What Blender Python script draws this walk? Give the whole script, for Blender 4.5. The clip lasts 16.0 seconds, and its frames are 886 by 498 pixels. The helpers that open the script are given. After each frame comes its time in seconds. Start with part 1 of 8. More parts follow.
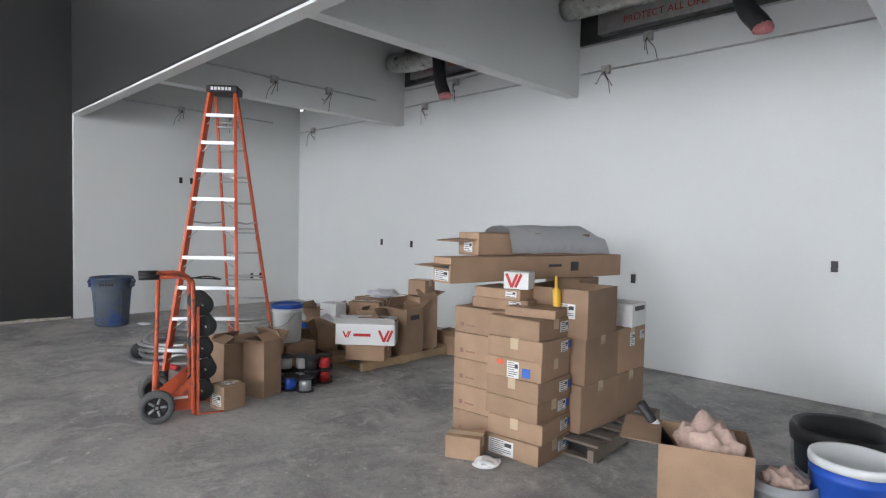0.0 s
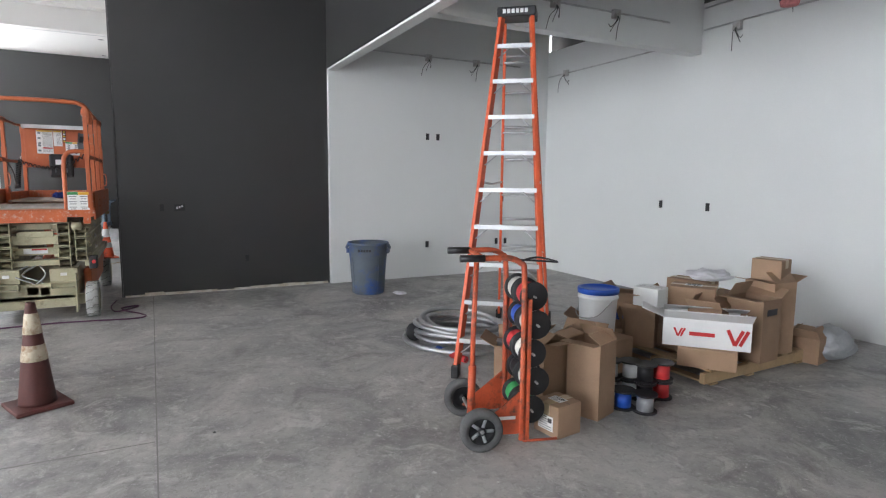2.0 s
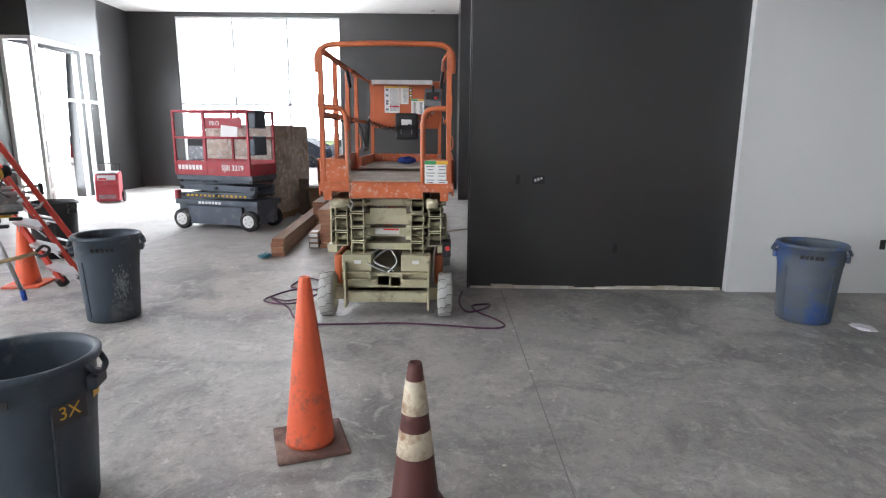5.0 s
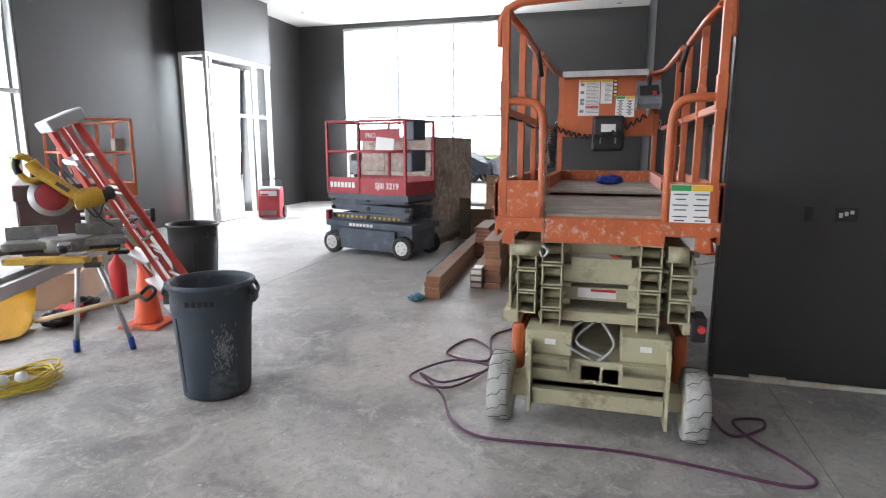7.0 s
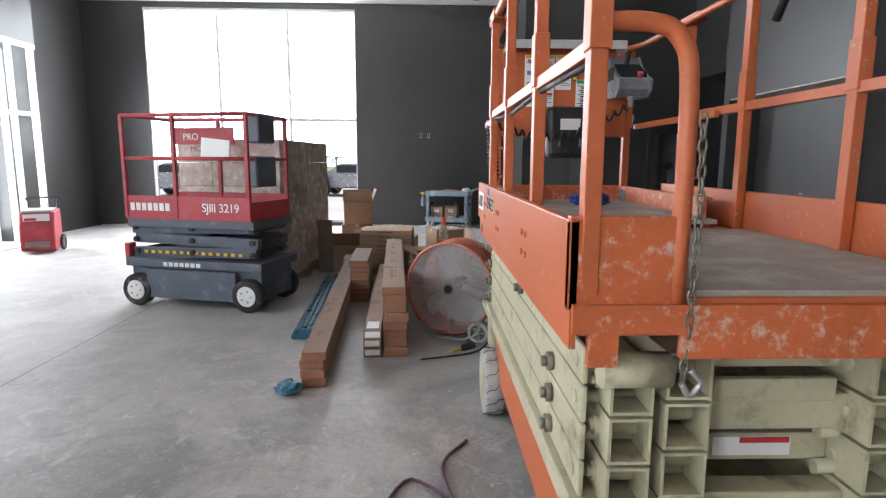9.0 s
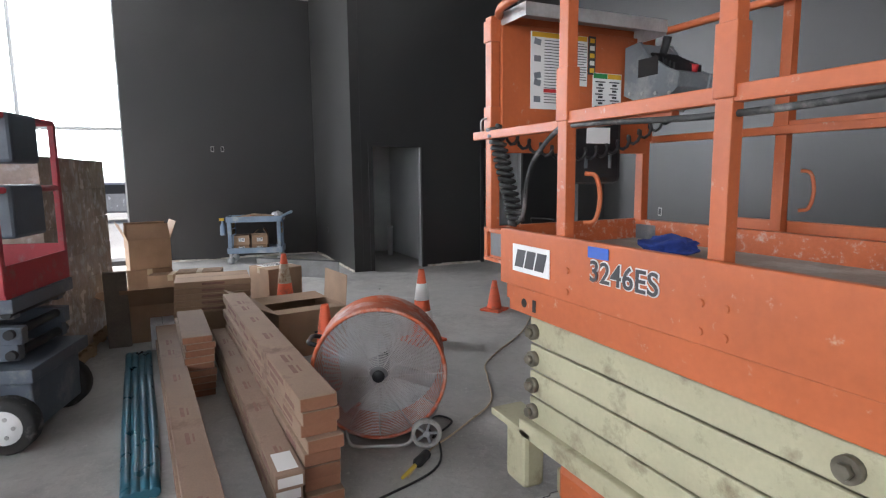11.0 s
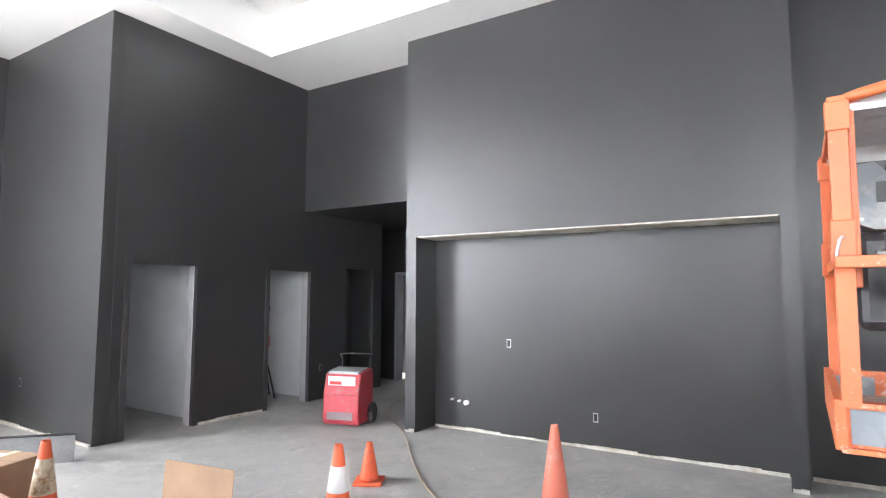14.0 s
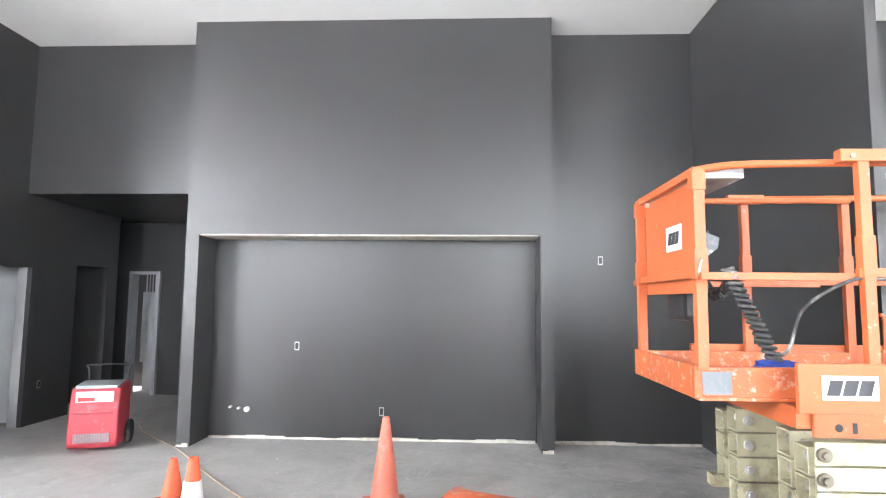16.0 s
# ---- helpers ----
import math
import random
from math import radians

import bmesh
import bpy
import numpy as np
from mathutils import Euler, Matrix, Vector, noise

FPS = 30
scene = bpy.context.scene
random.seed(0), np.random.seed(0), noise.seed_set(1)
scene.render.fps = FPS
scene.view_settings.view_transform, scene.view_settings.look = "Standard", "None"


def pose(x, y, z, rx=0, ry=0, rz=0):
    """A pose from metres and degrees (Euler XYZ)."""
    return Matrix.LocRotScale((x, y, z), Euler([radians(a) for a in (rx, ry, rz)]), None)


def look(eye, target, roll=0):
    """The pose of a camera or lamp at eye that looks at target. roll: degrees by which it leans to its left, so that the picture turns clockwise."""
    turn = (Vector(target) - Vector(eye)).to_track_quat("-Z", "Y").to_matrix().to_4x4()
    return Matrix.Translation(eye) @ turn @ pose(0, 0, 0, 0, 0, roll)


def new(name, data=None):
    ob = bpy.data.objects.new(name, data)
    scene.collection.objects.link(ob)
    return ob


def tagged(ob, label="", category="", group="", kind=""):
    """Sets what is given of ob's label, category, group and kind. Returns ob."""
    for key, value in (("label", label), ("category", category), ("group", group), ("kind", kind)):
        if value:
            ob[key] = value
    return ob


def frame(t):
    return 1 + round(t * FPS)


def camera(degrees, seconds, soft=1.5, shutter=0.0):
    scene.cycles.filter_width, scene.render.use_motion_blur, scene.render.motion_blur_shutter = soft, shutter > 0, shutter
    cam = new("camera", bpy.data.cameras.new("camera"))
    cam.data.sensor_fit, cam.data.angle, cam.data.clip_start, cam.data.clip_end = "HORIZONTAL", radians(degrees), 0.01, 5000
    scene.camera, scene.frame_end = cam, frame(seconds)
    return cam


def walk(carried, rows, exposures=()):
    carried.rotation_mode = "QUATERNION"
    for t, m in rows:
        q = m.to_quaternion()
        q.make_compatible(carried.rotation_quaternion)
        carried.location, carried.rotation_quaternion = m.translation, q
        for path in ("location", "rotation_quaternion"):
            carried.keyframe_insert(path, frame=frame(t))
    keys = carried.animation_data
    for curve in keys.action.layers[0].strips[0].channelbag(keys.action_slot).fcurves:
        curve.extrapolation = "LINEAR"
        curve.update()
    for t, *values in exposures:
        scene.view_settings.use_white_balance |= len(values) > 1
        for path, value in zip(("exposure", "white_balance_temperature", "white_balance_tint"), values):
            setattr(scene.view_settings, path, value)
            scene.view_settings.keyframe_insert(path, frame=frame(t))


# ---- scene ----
cam = camera(75.5, 16.0, soft=1.2)
PATH = [
    (0, (0.647, 0.678, 1.535), (-0.755, 2.103, 1.453), 1.2),
    (0.5, (0.193, 0.682, 1.521), (-1.391, 1.895, 1.379), 1.0),
    (1, (-0.266, 0.627, 1.509), (-1.95, 1.695, 1.356), 0.8),
    (1.5, (-0.7, 0.6, 1.487), (-2.43, 1.584, 1.287), 0.7),
    (2, (-1.185, 0.607, 1.53), (-2.955, 1.507, 1.293), 0.5),
    (2.5, (-1.636, 0.517, 1.528), (-3.482, 1.247, 1.282), 0.3),
    (3, (-2.063, 0.475, 1.491), (-3.963, 1.01, 1.17), 0.2),
    (3.5, (-2.521, 0.397, 1.548), (-4.461, 0.719, 1.184), 0.1),
    (3.7, (-2.686, 0.374, 1.543), (-4.635, 0.619, 1.171), 0.0),
    (5.8, (-4.313, -0.255, 1.621), (-6.259, -0.507, 1.233), 0.4),
    (6, (-4.539, -0.281, 1.603), (-6.469, -0.635, 1.217), 0.2),
    (6.5, (-4.935, -0.374, 1.592), (-6.833, -0.882, 1.217), 0.3),
    (7, (-5.372, -0.54, 1.56), (-7.268, -1.071, 1.213), 0.0),
    (7.5, (-5.843, -0.724, 1.537), (-7.759, -1.187, 1.196), 0.1),
    (8, (-6.319, -0.999, 1.509), (-8.261, -1.351, 1.185), 0.3),
    (8.5, (-6.763, -1.225, 1.494), (-8.732, -1.39, 1.186), 0.4),
    (8.7, (-6.967, -1.317, 1.497), (-8.942, -1.389, 1.19), 0.4),
    (10.8, (-8.793, -2.2, 1.588), (-10.631, -1.459, 1.319), -0.7),
    (11, (-8.959, -2.259, 1.587), (-10.757, -1.424, 1.323), -0.6),
    (11.5, (-9.381, -2.387, 1.599), (-11.053, -1.315, 1.365), -0.2),
    (12, (-9.836, -2.514, 1.601), (-11.437, -1.316, 1.559), -0.5),
    (12.5, (-10.214, -2.617, 1.614), (-11.751, -1.34, 1.702), -0.3),
    (13, (-10.643, -2.717, 1.642), (-12.074, -1.324, 1.74), -0.4),
    (13.5, (-11.003, -2.945, 1.68), (-12.28, -1.41, 1.796), 0.0),
    (14, (-11.3, -3.047, 1.642), (-12.358, -1.357, 1.805), 0.2),
    (14.5, (-11.542, -3.119, 1.664), (-12.393, -1.316, 1.831), 0.1),
    (15, (-11.816, -3.355, 1.65), (-12.407, -1.453, 1.825), 0.4),
    (15.5, (-12.041, -3.541, 1.634), (-12.35, -1.573, 1.815), 0.5),
    (16, (-12.243, -3.63, 1.619), (-12.331, -1.64, 1.803), 0.5),
]
EXPOSURES = [(0, 0.4, 6500, 17), (2.5, 0.52, 6500, 17), (5.5, 0.45, 6500, 17), (8.5, 0.27, 6500, 17), (11, 0.12, 6500, 17), (12, 0.42, 6500, 17), (13, 1.0, 6500, 17), (14.5, 1.65, 6500, 17), (16, 1.8, 6500, 17)]
walk(cam, [(t, look(eye, target, roll)) for t, eye, target, roll in PATH], EXPOSURES)

# ---- world, sun, exposure ----
SUN_EL, SUN_AZ = 68.0, 265.0          # degrees; azimuth clockwise from +y
world = bpy.data.worlds.new("sky")
scene.world = world
world.use_nodes = True
wn = world.node_tree.nodes
sky = wn.new("ShaderNodeTexSky")
sky.sky_type = "NISHITA"
sky.sun_disc = False
sky.sun_elevation = radians(SUN_EL)
sky.sun_rotation = radians(SUN_AZ)
sky.air_density, sky.dust_density = 1.0, 2.0
wn["Background"].inputs["Strength"].default_value = 0.15
world.node_tree.links.new(sky.outputs["Color"], wn["Background"].inputs["Color"])
sun_data = bpy.data.lights.new("sun", "SUN")
sun_data.energy, sun_data.angle, sun_data.color = 5.0, radians(0.6), (1.0, 0.95, 0.88)
sun = new("sun", sun_data)
sd = Vector((math.sin(radians(SUN_AZ)) * math.cos(radians(SUN_EL)), math.cos(radians(SUN_AZ)) * math.cos(radians(SUN_EL)), math.sin(radians(SUN_EL))))
sun.matrix_world = look(sd * 60, (0, 0, 0))


def window_light(name, at, towards, w, h, power):
    """Sky light that comes in through a window opening."""
    d = bpy.data.lights.new(name, "AREA")
    d.shape, d.size, d.size_y, d.energy, d.color = "RECTANGLE", w, h, power, (0.88, 0.95, 1.0)
    ob = new(name, d)
    ob.matrix_world = look(at, towards)
    return ob


window_light("sky_light_west", (-21.0, -5.35, 3.5), (-10, -5.35, 2.6), 5.4, 3.8, 520)
window_light("sky_light_south", (-10.0, -9.2, 2.5), (-10, 0, 1.6), 4.2, 4.4, 185)
window_light("sky_light_south", (-5.6, -9.2, 2.5), (-5.6, 0, 1.6), 4.2, 4.4, 200)
window_light("sky_light_south", (1.0, -9.2, 2.5), (1, 0, 1.6), 4.2, 4.4, 390)
window_light("sky_light_door", (-16.8, -9.2, 1.8), (-16.8, 0, 1.2), 2.0, 3.2, 190)


# ---- materials ----
def mat(name, col, rough=0.6, metal=0.0, var=0.12, scale=6.0, fine=60.0, bump=0.05, dirt=None, dirt_amt=0.0, dirt_scale=2.5, spec=0.5, rand=0.0, coat=0.0, rvar=0.1):
    """A painted, plain or dusty surface: two scales of tone, fine relief, and patches of a second colour."""
    m = bpy.data.materials.new(name)
    m.use_nodes = True
    nt = m.node_tree
    n, l = nt.nodes, nt.links
    b = n["Principled BSDF"]
    tc = n.new("ShaderNodeTexCoord")
    big = n.new("ShaderNodeTexNoise")
    big.inputs["Scale"].default_value, big.inputs["Detail"].default_value = scale, 5
    sm = n.new("ShaderNodeTexNoise")
    sm.inputs["Scale"].default_value, sm.inputs["Detail"].default_value = fine, 4
    l.new(tc.outputs["Object"], big.inputs["Vector"])
    l.new(tc.outputs["Object"], sm.inputs["Vector"])
    add = n.new("ShaderNodeMath")
    add.operation = "MULTIPLY_ADD"
    l.new(sm.outputs["Fac"], add.inputs[0])
    add.inputs[1].default_value = 0.45
    l.new(big.outputs["Fac"], add.inputs[2])
    ramp = n.new("ShaderNodeMapRange")
    ramp.inputs["From Min"].default_value, ramp.inputs["From Max"].default_value = 0.45, 1.0
    ramp.inputs["To Min"].default_value, ramp.inputs["To Max"].default_value = 1 - var, 1 + var
    l.new(add.outputs[0], ramp.inputs["Value"])
    hs = n.new("ShaderNodeHueSaturation")
    hs.inputs["Color"].default_value = (*col, 1)
    val = ramp.outputs[0]
    if rand:
        oi = n.new("ShaderNodeObjectInfo")
        rr = n.new("ShaderNodeMapRange")
        rr.inputs["To Min"].default_value, rr.inputs["To Max"].default_value = 1 - rand, 1 + rand
        l.new(oi.outputs["Random"], rr.inputs["Value"])
        mu = n.new("ShaderNodeMath")
        mu.operation = "MULTIPLY"
        l.new(val, mu.inputs[0])
        l.new(rr.outputs[0], mu.inputs[1])
        val = mu.outputs[0]
    l.new(val, hs.inputs["Value"])
    out = hs.outputs["Color"]
    rgh = n.new("ShaderNodeMapRange")
    rgh.inputs["To Min"].default_value, rgh.inputs["To Max"].default_value = max(0.03, rough - rvar), min(1, rough + rvar)
    l.new(big.outputs["Fac"], rgh.inputs["Value"])
    rout = rgh.outputs[0]
    if dirt:
        dn = n.new("ShaderNodeTexNoise")
        dn.inputs["Scale"].default_value, dn.inputs["Detail"].default_value, dn.inputs["Roughness"].default_value = dirt_scale, 8, 0.7
        l.new(tc.outputs["Object"], dn.inputs["Vector"])
        dr = n.new("ShaderNodeMapRange")
        dr.inputs["From Min"].default_value, dr.inputs["From Max"].default_value = 0.62 - 0.3 * dirt_amt, 0.72 - 0.15 * dirt_amt
        l.new(dn.outputs["Fac"], dr.inputs["Value"])
        mx = n.new("ShaderNodeMix")
        mx.data_type = "RGBA"
        l.new(dr.outputs[0], mx.inputs["Factor"])
        l.new(out, mx.inputs["A"])
        mx.inputs["B"].default_value = (*dirt, 1)
        out = mx.outputs["Result"]
    l.new(out, b.inputs["Base Color"])
    l.new(rout, b.inputs["Roughness"])
    b.inputs["Metallic"].default_value = metal
    b.inputs["Specular IOR Level"].default_value = spec
    b.inputs["Coat Weight"].default_value = coat
    if bump:
        bp = n.new("ShaderNodeBump")
        bp.inputs["Strength"].default_value, bp.inputs["Distance"].default_value = bump, 0.01
        l.new(add.outputs[0], bp.inputs["Height"])
        l.new(bp.outputs[0], b.inputs["Normal"])
    return m


def concrete_mat():
    """Dusty ground slab: cloudy greys, pale scuffs, dark stains, faint trowel relief."""
    m = bpy.data.materials.new("concrete_slab")
    m.use_nodes = True
    n, l = m.node_tree.nodes, m.node_tree.links
    b = n["Principled BSDF"]
    tc = n.new("ShaderNodeTexCoord")

    def nz(scale, detail, rough=0.6, dist=0.0):
        t = n.new("ShaderNodeTexNoise")
        t.inputs["Scale"].default_value, t.inputs["Detail"].default_value = scale, detail
        t.inputs["Roughness"].default_value, t.inputs["Distortion"].default_value = rough, dist
        l.new(tc.outputs["Object"], t.inputs["Vector"])
        return t.outputs["Fac"]

    def rng(v, a, c, lo=0.0, hi=1.0):
        t = n.new("ShaderNodeMapRange")
        for k, q in (("From Min", a), ("From Max", c), ("To Min", lo), ("To Max", hi)):
            t.inputs[k].default_value = q
        l.new(v, t.inputs["Value"])
        return t.outputs[0]

    def mix(f, a, c):
        t = n.new("ShaderNodeMix")
        t.data_type = "RGBA"
        l.new(f, t.inputs["Factor"])
        for k, q in (("A", a), ("B", c)):
            if isinstance(q, tuple):
                t.inputs[k].default_value = (*q, 1)
            else:
                l.new(q, t.inputs[k])
        return t.outputs["Result"]

    cloud = mix(rng(nz(1.25, 9, 0.68, 0.7), 0.38, 0.60), (0.19, 0.185, 0.185), (0.45, 0.43, 0.405))
    wide = mix(rng(nz(0.3, 4), 0.42, 0.62, 0, 0.5), cloud, (0.40, 0.385, 0.365))
    blot = mix(rng(nz(3.4, 8, 0.75, 1.2), 0.54, 0.63, 0, 0.65), wide, (0.56, 0.545, 0.52))
    dark = mix(rng(nz(2.1, 8, 0.7, 0.8), 0.56, 0.68, 0, 0.6), blot, (0.16, 0.15, 0.145))
    spots = mix(rng(nz(11.0, 5, 0.6), 0.66, 0.71, 0, 0.8), dark, (0.68, 0.67, 0.64))
    speck = mix(rng(nz(38.0, 6, 0.7), 0.58, 0.66, 0, 0.55), spots, (0.60, 0.59, 0.56))
    pits = mix(rng(nz(55.0, 4, 0.6), 0.64, 0.70, 0, 0.6), speck, (0.13, 0.125, 0.12))
    grit = mix(rng(nz(17.0, 9, 0.8, 0.6), 0.50, 0.62, 0, 0.42), pits, (0.15, 0.145, 0.14))
    pits = mix(rng(nz(24.0, 9, 0.8, 0.9), 0.55, 0.66, 0, 0.5), grit, (0.55, 0.54, 0.52))
    # fine building dust lies thick in the hall
    sep = n.new("ShaderNodeSeparateXYZ")
    l.new(tc.outputs["Object"], sep.inputs[0])
    fade = rng(sep.outputs["X"], -8.6, -12.5)
    thick = rng(nz(0.7, 8, 0.7, 0.5), 0.25, 0.7, 0.25, 0.75)
    both = n.new("ShaderNodeMath")
    both.operation = "MULTIPLY"
    l.new(fade, both.inputs[0])
    l.new(thick, both.inputs[1])
    dust = mix(both.outputs[0], pits, (0.50, 0.49, 0.47))
    l.new(dust, b.inputs["Base Color"])
    l.new(rng(nz(1.7, 6, 0.6), 0.3, 0.7, 0.42, 0.72), b.inputs["Roughness"])
    bp = n.new("ShaderNodeBump")
    bp.inputs["Strength"].default_value, bp.inputs["Distance"].default_value = 0.32, 0.01
    l.new(nz(14.0, 9, 0.75), bp.inputs["Height"])
    l.new(bp.outputs[0], b.inputs["Normal"])
    return m


def glass_mat(name, tint=(0.95, 0.98, 0.97)):
    m = bpy.data.materials.new(name)
    m.use_nodes = True
    b = m.node_tree.nodes["Principled BSDF"]
    b.inputs["Base Color"].default_value = (*tint, 1)
    b.inputs["Roughness"].default_value = 0.02
    b.inputs["Transmission Weight"].default_value = 1.0
    b.inputs["IOR"].default_value = 1.02
    return m


M_CONC = concrete_mat()
M_DARK = mat("dark_wall_paint", (0.036, 0.035, 0.035), 0.34, var=0.07, scale=1.2, fine=90, bump=0.03, spec=0.6, rvar=0.025)
M_WHITE = mat("white_wall_paint", (0.72, 0.73, 0.72), 0.6, var=0.03, scale=0.8, fine=70, bump=0.04)
M_CEIL = mat("ceiling_paint", (0.80, 0.79, 0.76), 0.75, var=0.02, scale=0.7, fine=60, bump=0.03)
M_TAPE = mat("raw_drywall", (0.62, 0.59, 0.53), 0.85, var=0.15, scale=9, fine=120, bump=0.2, dirt=(0.45, 0.38, 0.28), dirt_amt=0.5, dirt_scale=8)
M_PLASTER = mat("unpainted_plaster", (0.72, 0.74, 0.74), 0.8, var=0.08, scale=2, fine=80)
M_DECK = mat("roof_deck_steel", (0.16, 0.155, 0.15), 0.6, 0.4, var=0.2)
M_ALU = mat("window_aluminium", (0.52, 0.525, 0.53), 0.4, 0.2, var=0.05)
M_GALV = mat("galvanised_sheet", (0.55, 0.55, 0.55), 0.45, 0.6, var=0.2, scale=7, dirt=(0.30, 0.25, 0.20), dirt_amt=0.3)
M_FRAME = mat("pale_aluminium_frame", (0.60, 0.60, 0.58), 0.45, 0.1, var=0.06, dirt=(0.40, 0.39, 0.37), dirt_amt=0.2, dirt_scale=5)
M_GLASS = glass_mat("window_glass")
M_CARD = mat("cardboard", (0.345, 0.222, 0.142), 0.85, var=0.16, scale=5, fine=140, bump=0.08, rand=0.14)
M_ORANGE = mat("lift_orange_paint", (0.47, 0.112, 0.036), 0.45, var=0.14, scale=4, fine=50, dirt=(0.50, 0.30, 0.22), dirt_amt=0.02, dirt_scale=22)
M_SCRAPED = mat("scraped_orange_paint", (0.50, 0.115, 0.035), 0.5, var=0.2, scale=6, fine=70, dirt=(0.55, 0.42, 0.36), dirt_amt=0.27, dirt_scale=24)
M_CREAM = mat("lift_cream_paint", (0.44, 0.41, 0.275), 0.5, var=0.12, scale=4, dirt=(0.24, 0.20, 0.13), dirt_amt=0.3, dirt_scale=6)


# ---- mesh helpers ----
def bm_():
    return bmesh.new()


def box(bm, x0, x1, y0, y1, z0, z1, m=None, bev=0.0):
    vs = [bm.verts.new((x, y, z)) for x in (x0, x1) for y in (y0, y1) for z in (z0, z1)]
    fs = [bm.faces.new([vs[i] for i in q]) for q in ((0, 1, 3, 2), (4, 6, 7, 5), (0, 4, 5, 1), (2, 3, 7, 6), (0, 2, 6, 4), (1, 5, 7, 3))]
    if m is not None:
        bmesh.ops.transform(bm, matrix=m, verts=vs)
    if bev:
        es = list({e for f in fs for e in f.edges})
        bmesh.ops.bevel(bm, geom=es, offset=bev, segments=2, affect="EDGES", profile=0.5)
    return bm


def cyl(bm, p0, p1, r0, r1=None, seg=14, caps=True):
    p0, p1 = Vector(p0), Vector(p1)
    r1 = r0 if r1 is None else r1
    q = (p1 - p0).to_track_quat("Z", "Y")
    rings = []
    for p, r in ((p0, r0), (p1, r1)):
        rings.append([bm.verts.new(p + q @ Vector((r * math.cos(2 * math.pi * i / seg), r * math.sin(2 * math.pi * i / seg), 0))) for i in range(seg)])
    for i in range(seg):
        f = bm.faces.new((rings[0][i], rings[0][(i + 1) % seg], rings[1][(i + 1) % seg], rings[1][i]))
        f.smooth = True
    if caps:
        bm.faces.new(rings[0][::-1])
        bm.faces.new(rings[1])
    return bm


def lathe(bm, prof, seg=24, m=None, squash=1.0, caps=True):
    """A body of revolution about z from (radius, height) pairs."""
    rings = []
    allv = []
    for r, z in prof:
        ring = [bm.verts.new((r * math.cos(2 * math.pi * i / seg), squash * r * math.sin(2 * math.pi * i / seg), z)) for i in range(seg)]
        rings.append(ring)
        allv += ring
    for a, b in zip(rings, rings[1:]):
        for i in range(seg):
            f = bm.faces.new((a[i], a[(i + 1) % seg], b[(i + 1) % seg], b[i]))
            f.smooth = True
    if caps and prof[0][0] > 0.001:
        bm.faces.new(rings[0][::-1])
    if caps and prof[-1][0] > 0.001:
        bm.faces.new(rings[-1])
    if m is not None:
        bmesh.ops.transform(bm, matrix=m, verts=allv)
    return bm


def smooth_path(pts, n=6):
    """Points along a smooth curve through pts."""
    P = [Vector(p) for p in pts]
    P = [2 * P[0] - P[1]] + P + [2 * P[-1] - P[-2]]
    out = []
    for i in range(1, len(P) - 2):
        for k in range(n):
            t = k / n
            a, b, c, d = P[i - 1], P[i], P[i + 1], P[i + 2]
            out.append(0.5 * ((2 * b) + (c - a) * t + (2 * a - 5 * b + 4 * c - d) * t * t + (3 * b - a - 3 * c + d) * t ** 3))
    out.append(P[-2])
    return out


def tube(bm, pts, r, seg=8, closed=False):
    """A round bar, hose or cable along pts."""
    P = [Vector(p) for p in pts]
    n = len(P)
    rings = []
    up = None
    for i, p in enumerate(P):
        a = P[i - 1] if (i or closed) else p
        b = P[(i + 1) % n] if (i < n - 1 or closed) else p
        d = (b - a)
        d = d.normalized() if d.length > 1e-9 else Vector((0, 0, 1))
        if up is None:
            up = Vector((0, 0, 1)) if abs(d.z) < 0.9 else Vector((1, 0, 0))
        s = d.cross(up)
        s = s.normalized() if s.length > 1e-6 else d.orthogonal().normalized()
        up = s.cross(d).normalized()
        rings.append([bm.verts.new(p + r * (math.cos(2 * math.pi * k / seg) * s + math.sin(2 * math.pi * k / seg) * up)) for k in range(seg)])
    pairs = list(zip(rings, rings[1:])) + ([(rings[-1], rings[0])] if closed else [])
    for a, b in pairs:
        for k in range(seg):
            f = bm.faces.new((a[k], a[(k + 1) % seg], b[(k + 1) % seg], b[k]))
            f.smooth = True
    if not closed:
        bm.faces.new(rings[0][::-1])
        bm.faces.new(rings[-1])
    return bm


def done(name, bm, material):
    bmesh.ops.recalc_face_normals(bm, faces=bm.faces)
    me = bpy.data.meshes.new(name)
    bm.to_mesh(me)
    bm.free()
    me.materials.append(material)
    return new(name, me)


def part(name, bm, material, parent, label=""):
    ob = done(name, bm, material)
    ob.parent = parent
    return tagged(ob, label)


def struct(name, bm, material, label="", category=""):
    return tagged(done(name, bm, material), label, category, kind="structure")


def thing(name, m, label, category, group=""):
    ob = new(name)
    ob.matrix_basis = m
    return tagged(ob, label, category, group)


# ---- structure ----
H = 4.9           # main ceiling
SY = -9.0         # inner face of the south wall
WX = -20.54       # inner face of the west wall
struct("floor", box(bm_(), WX - 0.25, 5, SY - 0.25, 8, -0.2, 0), M_CONC, "dusty grey concrete slab floor with pale scuffs", "floor")
# west wall with the large window
bm = bm_()
for a in ((SY - 0.2, -7.65, 0, H), (-3.03, 0.5, 0, H), (-7.65, -3.03, 4.78, H), (-7.65, -3.03, -0.2, 0.08)):
    box(bm, WX - 0.25, WX, *a)
struct("wall_west", bm, M_DARK, "dark charcoal painted wall with a tall window", "wall")
